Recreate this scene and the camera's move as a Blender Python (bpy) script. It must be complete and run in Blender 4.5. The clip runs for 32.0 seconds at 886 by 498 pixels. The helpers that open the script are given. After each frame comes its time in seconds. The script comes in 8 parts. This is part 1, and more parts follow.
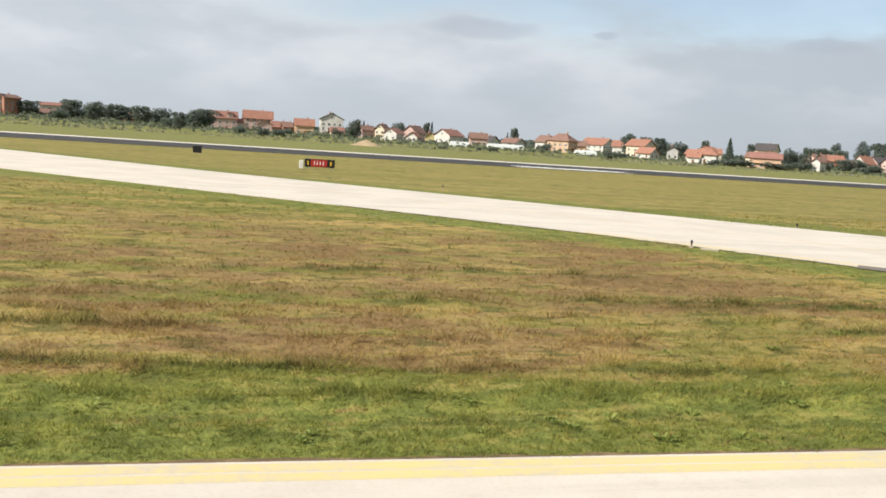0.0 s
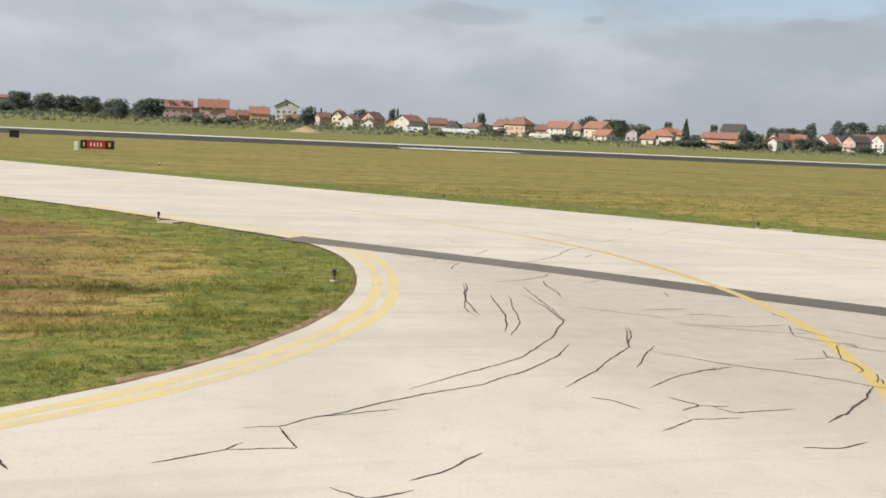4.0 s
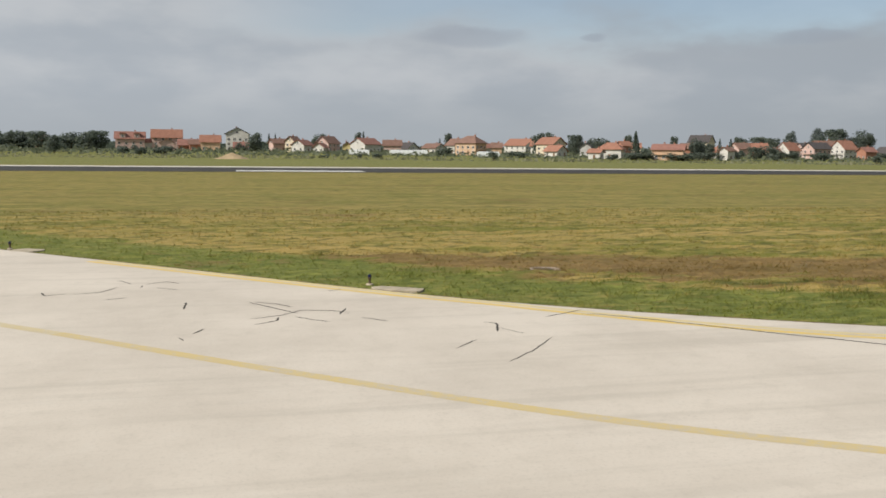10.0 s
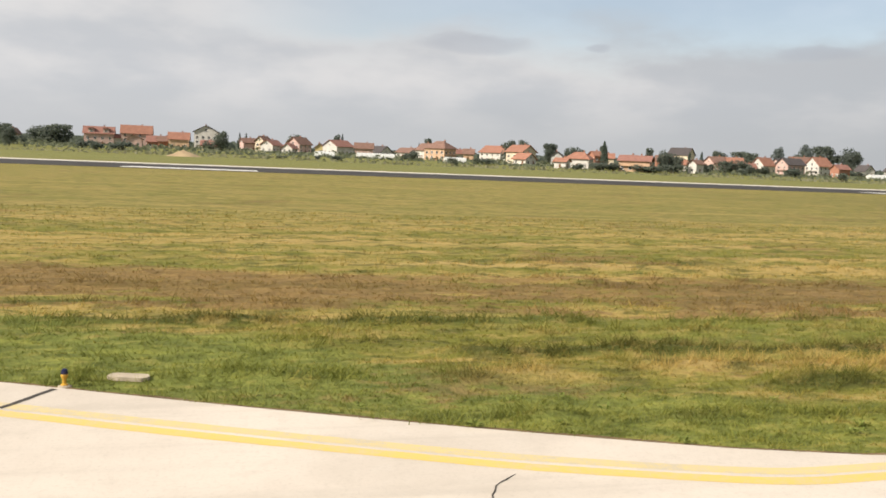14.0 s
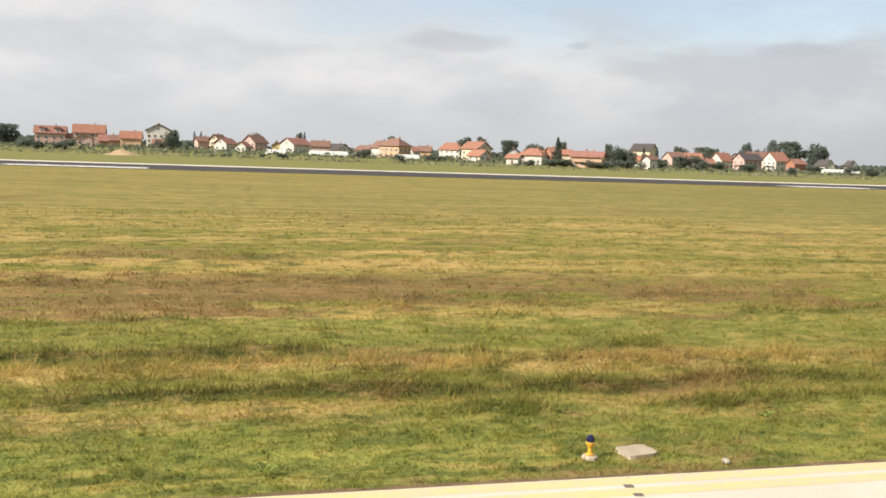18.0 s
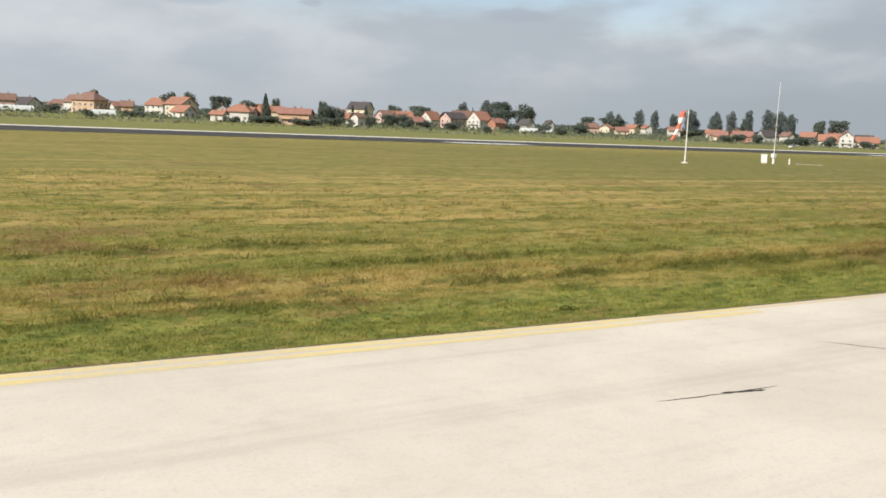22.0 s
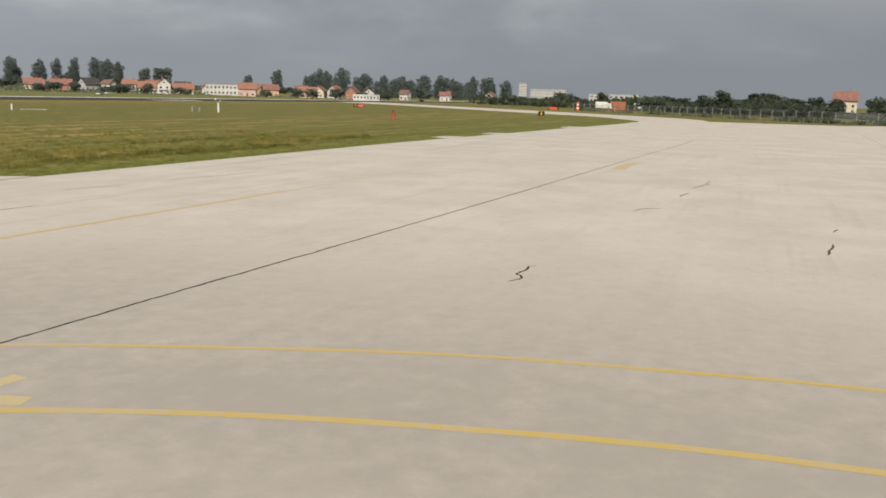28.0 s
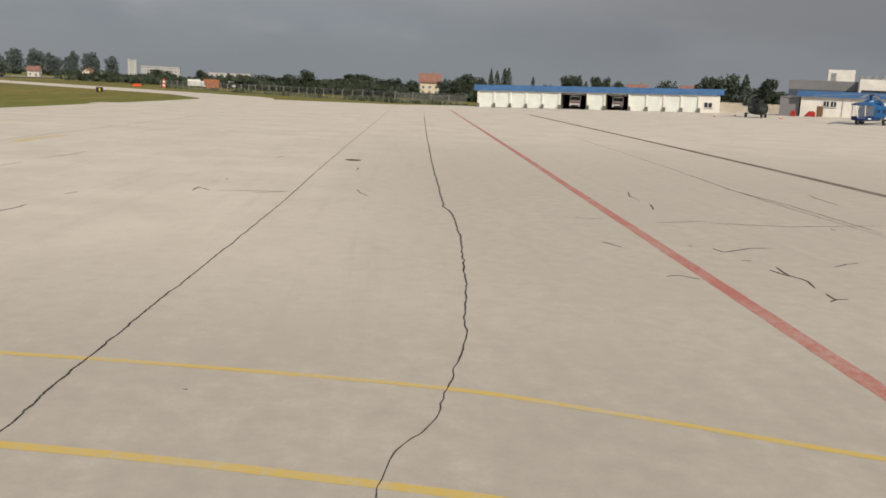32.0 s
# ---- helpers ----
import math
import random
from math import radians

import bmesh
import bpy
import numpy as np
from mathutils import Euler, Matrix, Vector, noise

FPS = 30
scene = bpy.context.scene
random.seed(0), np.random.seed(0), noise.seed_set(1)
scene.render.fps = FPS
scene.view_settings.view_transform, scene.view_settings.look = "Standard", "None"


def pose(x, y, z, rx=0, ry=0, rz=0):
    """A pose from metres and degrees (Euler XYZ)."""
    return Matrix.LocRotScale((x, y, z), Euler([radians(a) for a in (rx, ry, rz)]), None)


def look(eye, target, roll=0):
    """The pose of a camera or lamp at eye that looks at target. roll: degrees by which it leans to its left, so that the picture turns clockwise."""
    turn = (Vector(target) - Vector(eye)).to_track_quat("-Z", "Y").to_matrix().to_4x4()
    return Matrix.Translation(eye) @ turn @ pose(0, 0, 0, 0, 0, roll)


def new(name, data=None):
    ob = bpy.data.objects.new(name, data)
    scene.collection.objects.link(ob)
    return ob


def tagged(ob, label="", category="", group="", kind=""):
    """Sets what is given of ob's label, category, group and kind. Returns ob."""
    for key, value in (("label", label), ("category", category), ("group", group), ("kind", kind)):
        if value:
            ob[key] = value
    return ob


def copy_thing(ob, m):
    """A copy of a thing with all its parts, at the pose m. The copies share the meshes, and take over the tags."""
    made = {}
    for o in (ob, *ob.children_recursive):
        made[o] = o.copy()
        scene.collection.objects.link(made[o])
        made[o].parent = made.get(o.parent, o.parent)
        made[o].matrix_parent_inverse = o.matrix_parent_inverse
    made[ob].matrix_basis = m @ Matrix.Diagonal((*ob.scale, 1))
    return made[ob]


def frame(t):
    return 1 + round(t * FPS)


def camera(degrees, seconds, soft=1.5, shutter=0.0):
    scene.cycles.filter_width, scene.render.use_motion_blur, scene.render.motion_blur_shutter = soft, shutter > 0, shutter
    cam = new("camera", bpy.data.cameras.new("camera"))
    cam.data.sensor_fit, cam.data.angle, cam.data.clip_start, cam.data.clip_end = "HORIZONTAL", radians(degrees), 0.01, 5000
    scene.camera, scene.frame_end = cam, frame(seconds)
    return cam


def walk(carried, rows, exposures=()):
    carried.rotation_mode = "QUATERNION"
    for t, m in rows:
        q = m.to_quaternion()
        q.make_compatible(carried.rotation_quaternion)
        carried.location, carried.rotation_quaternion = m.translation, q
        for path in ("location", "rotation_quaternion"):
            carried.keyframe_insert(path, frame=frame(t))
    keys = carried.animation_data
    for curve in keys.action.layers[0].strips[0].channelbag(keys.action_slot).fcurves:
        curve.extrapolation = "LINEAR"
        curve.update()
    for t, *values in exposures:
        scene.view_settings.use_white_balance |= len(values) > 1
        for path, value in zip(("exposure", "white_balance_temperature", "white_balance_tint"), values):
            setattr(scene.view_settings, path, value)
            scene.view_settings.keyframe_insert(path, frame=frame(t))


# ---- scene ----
cam = camera(52.51, 32.0, soft=1.7)
PATH = [
    (0, (0.000, -0.023, 3.60), (4.629, 19.292, 1.247), 3.70),
    (0.5, (2.574, 0.016, 3.60), (7.257, 19.315, 1.224), 3.79),
    (1, (5.145, 0.057, 3.60), (9.769, 19.367, 1.203), 3.87),
    (1.5, (7.716, 0.097, 3.60), (12.241, 19.430, 1.195), 3.57),
    (2, (10.290, 0.135, 3.60), (14.773, 19.475, 1.175), 3.61),
    (2.5, (12.873, 0.167, 3.60), (17.371, 19.499, 1.142), 3.40),
    (3, (15.482, 0.189, 3.60), (20.113, 19.480, 1.071), 3.19),
    (3.5, (18.105, 0.212, 3.60), (22.876, 19.454, 0.956), 2.98),
    (5.5, (28.279, 0.142, 3.60), (33.000, 19.433, 1.237), 0.83),
    (6, (30.815, 0.104, 3.60), (35.758, 19.346, 1.300), -0.29),
    (6.5, (33.347, 0.066, 3.60), (38.224, 19.334, 1.373), -0.08),
    (7, (35.886, 0.030, 3.60), (40.719, 19.316, 1.433), 0.23),
    (7.5, (38.427, 0.005, 3.60), (43.447, 19.256, 1.551), 0.20),
    (8, (40.960, -0.011, 3.60), (45.905, 19.228, 1.268), 1.28),
    (8.5, (43.486, -0.014, 3.60), (48.837, 19.166, 1.733), 0.36),
    (9, (46.008, -0.006, 3.60), (51.333, 19.188, 1.801), 1.22),
    (9.5, (48.538, 0.017, 3.60), (53.397, 19.307, 1.530), 1.64),
    (10, (51.076, 0.059, 3.60), (55.712, 19.396, 1.462), 0.60),
    (10.5, (53.610, 0.121, 3.60), (58.388, 19.436, 1.583), 1.24),
    (11, (56.127, 0.199, 3.60), (60.553, 19.569, 1.321), 2.44),
    (11.5, (58.605, 0.287, 3.60), (63.321, 19.624, 1.644), 2.24),
    (12, (61.033, 0.390, 3.60), (65.712, 19.720, 1.488), 2.54),
    (12.5, (63.416, 0.507, 3.60), (68.008, 19.845, 1.371), 2.94),
    (13, (65.765, 0.626, 3.60), (70.329, 19.982, 1.477), 2.79),
    (13.5, (68.082, 0.738, 3.60), (72.736, 20.081, 1.549), 2.35),
    (15.5, (76.561, 0.938, 3.60), (81.200, 20.295, 1.649), 2.91),
    (16, (78.490, 0.941, 3.60), (83.012, 20.308, 1.490), 4.04),
    (16.5, (80.366, 0.932, 3.60), (85.072, 20.247, 1.414), 3.68),
    (17, (82.177, 0.902, 3.60), (87.096, 20.182, 1.583), 2.62),
    (17.5, (83.935, 0.838, 3.60), (88.806, 20.116, 1.449), 2.19),
    (18, (85.676, 0.706, 3.60), (90.703, 19.957, 1.564), 1.95),
    (18.5, (87.401, 0.502, 3.60), (92.755, 19.658, 1.505), 1.76),
    (19, (89.112, 0.217, 3.60), (95.022, 19.208, 1.500), 1.63),
    (19.5, (90.801, -0.153, 3.60), (97.285, 18.617, 1.224), 2.22),
    (20, (92.464, -0.617, 3.60), (99.340, 18.011, 1.207), 2.46),
    (20.5, (94.069, -1.178, 3.60), (101.778, 17.122, 1.217), 2.33),
    (21, (95.606, -1.832, 3.60), (104.051, 16.143, 1.238), 1.83),
    (21.5, (97.070, -2.576, 3.60), (106.349, 14.959, 1.073), 2.10),
    (22, (98.461, -3.407, 3.60), (108.795, 13.498, 0.874), 2.43),
    (22.5, (99.776, -4.322, 3.60), (111.067, 11.903, 0.560), 1.72),
    (23, (101.001, -5.308, 3.60), (113.170, 10.170, 0.087), 1.02),
    (23.5, (102.139, -6.363, 3.60), (114.977, 8.560, 0.066), 1.01),
    (24, (103.197, -7.485, 3.60), (116.809, 6.801, 0.341), 0.43),
    (24.5, (104.181, -8.665, 3.60), (118.284, 5.123, 0.281), 0.86),
    (25, (105.093, -9.885, 3.60), (120.058, 2.957, 0.266), 1.16),
    (25.5, (105.944, -11.138, 3.60), (121.799, 0.615, 0.363), 1.27),
    (27.5, (108.115, -16.615, 3.60), (126.315, -9.015, 0.284), 1.51),
    (28, (108.366, -18.039, 3.60), (126.991, -11.568, 0.250), 1.56),
    (28.5, (108.573, -19.477, 3.60), (127.620, -14.314, 0.354), 1.25),
    (29, (108.738, -20.926, 3.60), (128.037, -16.910, 0.225), 1.60),
    (29.5, (108.865, -22.386, 3.60), (128.373, -19.414, 0.346), 1.44),
    (30, (108.952, -23.848, 3.60), (128.577, -21.833, 0.317), 1.81),
    (30.5, (108.998, -25.300, 3.60), (128.663, -24.044, 0.179), 2.29),
    (31, (109.003, -26.749, 3.60), (128.706, -26.429, 0.179), 2.39),
    (31.5, (108.968, -28.202, 3.60), (128.661, -28.786, 0.159), 2.35),
    (32, (108.911, -29.654, 3.60), (128.545, -31.143, 0.095), 2.48),
]
EXPOSURES = [(0.0, 0.6, 6500, 10), (3.0, 0.44, 6500, 10), (6.0, 0.13, 6500, 10), (9.0, 0.09, 6500, 10), (11.0, 0.08, 6500, 10), (12.0, 0.22, 6780, 11.5), (16.0, 0.69, 7000, 13.5), (18.0, 0.72, 7000, 13.5), (19.0, 0.71, 6850, 12), (20.0, 0.67, 6680, 11), (22.0, 0.42, 6500, 10), (23.0, 0.25, 6520, 10), (25.0, 0.1, 6550, 10), (28.0, -0.07, 6650, 11), (30.0, -0.2, 6700, 11.5), (32.0, -0.2, 6750, 12)]
walk(cam, [(t, look(eye, target, roll)) for t, eye, target, roll in PATH], EXPOSURES)


# ---- sky and sun ----
SUN_TO = Vector((-0.90, -0.30, 0.0)).normalized()
SUN_ELEV = radians(36)
sun = new("sun", bpy.data.lights.new("sun", "SUN"))
sun.data.energy, sun.data.angle, sun.data.color = 4.3, radians(1.0), (1.0, 0.925, 0.815)
sun.matrix_world = look((0, 0, 50), Vector((0, 0, 50)) - Vector((SUN_TO.x * math.cos(SUN_ELEV), SUN_TO.y * math.cos(SUN_ELEV), math.sin(SUN_ELEV))))


def make_world():
    w = bpy.data.worlds.new("cloudy_sky")
    scene.world = w
    w.use_nodes = True
    nt = w.node_tree
    nt.nodes.clear()
    N, L = nt.nodes.new, nt.links.new

    def math_node(op, a, b=None, c=None, clamp=False):
        n = N("ShaderNodeMath")
        n.operation, n.use_clamp = op, clamp
        for k, v in enumerate((a, b, c)):
            if v is None:
                continue
            if isinstance(v, (int, float)):
                n.inputs[k].default_value = v
            else:
                L(v, n.inputs[k])
        return n.outputs[0]

    def ramp(v, lo, hi, smooth=True):
        n = N("ShaderNodeMapRange")
        n.interpolation_type = "SMOOTHSTEP" if smooth else "LINEAR"
        n.inputs["From Min"].default_value, n.inputs["From Max"].default_value = lo, hi
        L(v, n.inputs["Value"])
        return n.outputs["Result"]

    def mix(fac, a, b):
        n = N("ShaderNodeMix")
        n.data_type = "RGBA"
        for socket, v in ((n.inputs["Factor"], fac), (n.inputs["A"], a), (n.inputs["B"], b)):
            if isinstance(v, (tuple, float, int)):
                socket.default_value = v if not isinstance(v, tuple) else (*v, 1.0)
            else:
                L(v, socket)
        return n.outputs["Result"]

    coord = N("ShaderNodeTexCoord").outputs["Generated"]
    sep = N("ShaderNodeSeparateXYZ")
    L(coord, sep.inputs[0])
    x, y, z = sep.outputs
    # cloud masses are wider than they are tall
    comb = N("ShaderNodeCombineXYZ")
    L(x, comb.inputs[0])
    L(y, comb.inputs[1])
    L(math_node("MULTIPLY", z, 2.6), comb.inputs[2])

    def noise_at(scale, detail, rough=0.5, offset=0.0):
        n = N("ShaderNodeTexNoise")
        n.inputs["Scale"].default_value, n.inputs["Detail"].default_value, n.inputs["Roughness"].default_value = scale, detail, rough
        add = N("ShaderNodeVectorMath")
        add.operation = "ADD"
        add.inputs[1].default_value = (offset, offset * 0.7, 0)
        L(comb.outputs[0], add.inputs[0])
        L(add.outputs[0], n.inputs["Vector"])
        return n.outputs["Fac"]

    big = noise_at(2.2, 3.0, 0.45, 3.0)
    fine = noise_at(6.0, 5.0, 0.5)
    puff = noise_at(11.0, 4.0, 0.5, 1.0)

    def along(dx, dy):
        return math_node("ADD", math_node("MULTIPLY", x, dx), math_node("MULTIPLY", y, dy))

    # the deck is brightest over the village, dark grey over the apron's end
    lit = ramp(math_node("ADD", along(-0.55, 0.83), math_node("MULTIPLY", math_node("SUBTRACT", big, 0.5), 0.25)), -0.35, 0.95, False)
    cloud = mix(lit, (0.320, 0.360, 0.400), (0.435, 0.475, 0.520))
    shade = ramp(math_node("ADD", math_node("MULTIPLY", fine, 0.35), math_node("ADD", math_node("MULTIPLY", big, 0.35), math_node("MULTIPLY", puff, 0.3))), 0.42, 0.60)
    cloud = mix(math_node("MULTIPLY", shade, math_node("ADD", math_node("MULTIPLY", lit, 0.10), 0.30)), cloud, (0.71, 0.715, 0.715))
    # slate-coloured undersides over the apron's end
    under = math_node("MULTIPLY", ramp(noise_at(3.2, 4.0, 0.5, 7.0), 0.56, 0.40), math_node("SUBTRACT", 1.0, lit))
    cloud = mix(math_node("MULTIPLY", under, 0.75), cloud, (0.275, 0.315, 0.355))
    # a paler bank above the buildings, a dark one beyond them
    bank = math_node("MULTIPLY", ramp(math_node("ADD", along(0.97, -0.26), math_node("MULTIPLY", math_node("SUBTRACT", fine, 0.5), 0.15)), 0.80, 0.98), ramp(math_node("ADD", z, math_node("MULTIPLY", math_node("SUBTRACT", big, 0.5), 0.12)), 0.055, 0.125))
    cloud = mix(math_node("MULTIPLY", bank, 0.65), cloud, (0.455, 0.465, 0.470))
    cloud = mix(ramp(along(0.80, -0.60), 0.80, 1.0), cloud, mix(0.6, cloud, (0.185, 0.200, 0.225)))
    # low haze over the ground
    cloud = mix(ramp(z, 0.085, 0.0), cloud, mix(lit, (0.285, 0.32, 0.35), (0.42, 0.455, 0.49)))
    sky = N("ShaderNodeTexSky")
    sky.sky_type, sky.sun_disc = "NISHITA", False
    sky.sun_elevation = SUN_ELEV
    sky.sun_rotation = math.atan2(SUN_TO.x, SUN_TO.y)
    dim = N("ShaderNodeVectorMath")
    dim.operation = "SCALE"
    L(sky.outputs[0], dim.inputs[0])
    dim.inputs["Scale"].default_value = 0.11
    # one wide gap in the deck shows the blue above it, two slate wisps lie below it
    height = math_node("ADD", z, math_node("ADD", math_node("MULTIPLY", math_node("SUBTRACT", puff, 0.5), 0.08), math_node("MULTIPLY", math_node("SUBTRACT", fine, 0.5), 0.10)))
    gaps = math_node("MULTIPLY", ramp(height, 0.095, 0.155), ramp(along(0.454, 0.891), 0.85, 0.96))
    col = mix(math_node("MULTIPLY", gaps, 0.62), cloud, dim.outputs[0])
    azimuth = math_node("ARCTAN2", x, y)
    for a0, wide, z0, tall in ((0.262, 0.075, 0.124, 0.013), (0.395, 0.016, 0.126, 0.006), (0.62, 0.05, 0.118, 0.012)):
        da = math_node("DIVIDE", math_node("SUBTRACT", azimuth, a0), wide)
        dz = math_node("DIVIDE", math_node("SUBTRACT", math_node("ADD", z, math_node("MULTIPLY", math_node("SUBTRACT", puff, 0.5), 0.03)), z0), tall)
        r2 = math_node("ADD", math_node("MULTIPLY", da, da), math_node("MULTIPLY", dz, dz))
        col = mix(math_node("MULTIPLY", ramp(math_node("SUBTRACT", 1.0, r2), 0.0, 0.9), 0.5), col, (0.33, 0.37, 0.43))
    bg = N("ShaderNodeBackground")
    L(col, bg.inputs["Color"])
    bg.inputs["Strength"].default_value = 0.9
    out = N("ShaderNodeOutputWorld")
    L(bg.outputs[0], out.inputs[0])


make_world()


# ---- materials ----
class Mat:
    """A node material, with short ways to its nodes."""

    def __init__(self, name, rough=0.8, metal=0.0, spec=0.3):
        self.m = bpy.data.materials.new(name)
        self.m.use_nodes = True
        self.nt = self.m.node_tree
        self.bsdf = self.nt.nodes["Principled BSDF"]
        self.bsdf.inputs["Roughness"].default_value = rough
        self.bsdf.inputs["Metallic"].default_value = metal
        self.bsdf.inputs["Specular IOR Level"].default_value = spec
        self._pos = None

    def node(self, kind):
        return self.nt.nodes.new(kind)

    def link(self, a, b):
        self.nt.links.new(a, b)

    def pos(self, sx=1.0, sy=1.0, sz=1.0, turn=0.0):
        if self._pos is None:
            self._pos = self.node("ShaderNodeNewGeometry").outputs["Position"]
        n = self.node("ShaderNodeMapping")
        n.inputs["Scale"].default_value = (sx, sy, sz)
        n.inputs["Rotation"].default_value = (0, 0, turn)
        self.link(self._pos, n.inputs[0])
        return n.outputs[0]

    def noise(self, scale, detail=4.0, rough=0.55, vec=None):
        n = self.node("ShaderNodeTexNoise")
        n.inputs["Scale"].default_value, n.inputs["Detail"].default_value, n.inputs["Roughness"].default_value = scale, detail, rough
        self.link(vec if vec is not None else self.pos(), n.inputs["Vector"])
        return n.outputs["Fac"]

    def ramp(self, v, lo, hi, a=0.0, b=1.0):
        n = self.node("ShaderNodeMapRange")
        n.interpolation_type = "SMOOTHSTEP"
        for k, value in (("From Min", lo), ("From Max", hi), ("To Min", a), ("To Max", b)):
            n.inputs[k].default_value = value
        self.link(v, n.inputs["Value"])
        return n.outputs["Result"]

    def math(self, op, a, b):
        n = self.node("ShaderNodeMath")
        n.operation = op
        for k, v in enumerate((a, b)):
            if isinstance(v, (int, float)):
                n.inputs[k].default_value = v
            else:
                self.link(v, n.inputs[k])
        return n.outputs[0]

    def mix(self, fac, a, b, blend="MIX"):
        n = self.node("ShaderNodeMix")
        n.data_type, n.blend_type = "RGBA", blend
        for socket, v in ((n.inputs["Factor"], fac), (n.inputs["A"], a), (n.inputs["B"], b)):
            if isinstance(v, tuple):
                socket.default_value = (*v, 1.0)
            elif isinstance(v, (int, float)):
                socket.default_value = v
            else:
                self.link(v, socket)
        return n.outputs["Result"]

    def color(self, c):
        if isinstance(c, tuple):
            self.bsdf.inputs["Base Color"].default_value = (*c, 1.0)
        else:
            self.link(c, self.bsdf.inputs["Base Color"])
        return self

    def bump(self, height, strength=0.3, distance=0.02):
        n = self.node("ShaderNodeBump")
        n.inputs["Strength"].default_value, n.inputs["Distance"].default_value = strength, distance
        self.link(height, n.inputs["Height"])
        self.link(n.outputs[0], self.bsdf.inputs["Normal"])
        return self

    def random(self):
        return self.node("ShaderNodeObjectInfo").outputs["Random"]

    def island(self):
        return self.node("ShaderNodeNewGeometry").outputs["Random Per Island"]


def worn(name, base, dark=0.75, scale=1.5, rough=0.75, metal=0.0, spec=0.3, vary=0.0):
    """A plain painted or plastered surface with stains at two scales."""
    m = Mat(name, rough, metal, spec)
    low = tuple(v * dark for v in base)
    c = m.mix(m.ramp(m.noise(scale, 5.0), 0.35, 0.7), low, base)
    c = m.mix(m.math("MULTIPLY", m.ramp(m.noise(scale * 9, 3.0), 0.45, 0.75), 0.25), c, low)
    if vary:
        c = m.mix(m.math("MULTIPLY", m.random(), vary), c, tuple(v * 0.6 for v in base))
    m.color(c)
    m.bump(m.noise(scale * 20, 3.0), 0.15, 0.01)
    return m.m


def grass_colors(m):
    """Colour of the mown field: lush green along the pavement, then straw rows, bare brown earth, olive green further in."""
    rows = m.noise(1.0, 4.0, 0.55, m.pos(0.022, 0.42, 1.0, 0.03))
    broad = m.noise(1.0, 4.0, 0.6, m.pos(0.012, 0.10, 1.0, 0.03))
    blot = m.noise(0.10, 5.0, 0.65)
    mid = m.noise(0.8, 5.0, 0.68, m.pos(0.28, 1.25, 1.0, 0.03))
    small = m.noise(3.2, 4.0, 0.68, m.pos(0.5, 1.2, 1.0))
    fine = m.noise(11.0, 3.0, 0.65)
    xyz = m.node("ShaderNodeSeparateXYZ")
    m.link(m._pos, xyz.inputs[0])
    east, north = xyz.outputs["X"], xyz.outputs["Y"]
    att = m.node("ShaderNodeAttribute")
    att.attribute_name = "inset"
    # how far in from the pavement, with a wandering edge
    inset = m.math("ADD", att.outputs["Fac"], m.math("MULTIPLY", m.math("SUBTRACT", mid, 0.5), 3.6))
    deep = m.ramp(north, 38.0, 60.0)
    # straw rows near the pavement give way to broad pale patches further in
    weave = m.math("ADD", m.math("MULTIPLY", rows, m.math("SUBTRACT", 0.46, m.math("MULTIPLY", deep, 0.12))), m.math("MULTIPLY", broad, m.math("MULTIPLY", deep, 0.12)))
    dry = m.ramp(m.math("ADD", weave, m.math("ADD", m.math("MULTIPLY", mid, 0.34), m.math("MULTIPLY", small, 0.20))), 0.43, 0.565)
    c = m.mix(dry, (0.168, 0.170, 0.034), (0.380, 0.282, 0.096))
    c = m.mix(m.math("MULTIPLY", deep, 0.45), c, (0.212, 0.196, 0.064))
    # darker and greener towards the exit taxiway
    c = m.mix(m.math("MULTIPLY", m.ramp(east, 105.0, 190.0, 0.0, 0.72), m.ramp(north, 150.0, 110.0)), c, (0.138, 0.140, 0.042))
    # the island is mostly dry, with reddish brown stubble
    island = m.math("MULTIPLY", m.math("MULTIPLY", m.ramp(inset, 3.4, 5.0), m.ramp(east, 22.0, 14.0)), m.ramp(north, 46.0, 28.0))
    c = m.mix(m.math("MULTIPLY", island, m.ramp(m.math("ADD", m.math("MULTIPLY", mid, 0.55), m.math("MULTIPLY", blot, 0.45)), 0.42, 0.54, 0.15, 0.75)), c, (0.285, 0.188, 0.092))
    # patches a few metres across: dark green regrowth and pale straw
    patch = m.noise(0.42, 3.0, 0.5, m.pos(0.38, 1.0, 1.0, 0.03))
    c = m.mix(m.ramp(patch, 0.56, 0.68, 0.0, 0.55), c, (0.350, 0.258, 0.090))
    c = m.mix(m.ramp(patch, 0.45, 0.34, 0.0, 0.55), c, (0.130, 0.143, 0.028))
    # dry cuttings along the mower's rows
    row = m.node("ShaderNodeAttribute")
    row.attribute_name = "swath"
    c = m.mix(m.math("MULTIPLY", m.math("MULTIPLY", m.ramp(row.outputs["Fac"], 0.15, 0.75), m.ramp(inset, 2.2, 3.4)), m.ramp(mid, 0.34, 0.54, 0.4, 0.95)), c, (0.425, 0.310, 0.120))
    # uncut tufts beside the cuttings: their self-shade is mixed in as dark green
    c = m.mix(m.math("MULTIPLY", m.ramp(row.outputs["Fac"], -0.10, -0.55, 0.0, 0.92), m.ramp(inset, 1.8, 2.6)), c, (0.072, 0.086, 0.022))
    # clumps of longer grass a hand to a stride across, relief shading painted into their darker tone
    clump = m.noise(1.5, 4.0, 0.6, m.pos(0.55, 1.5, 1.0, 0.03))
    c = m.mix(m.ramp(clump, 0.49, 0.37, 0.0, 0.78), c, (0.088, 0.092, 0.026))
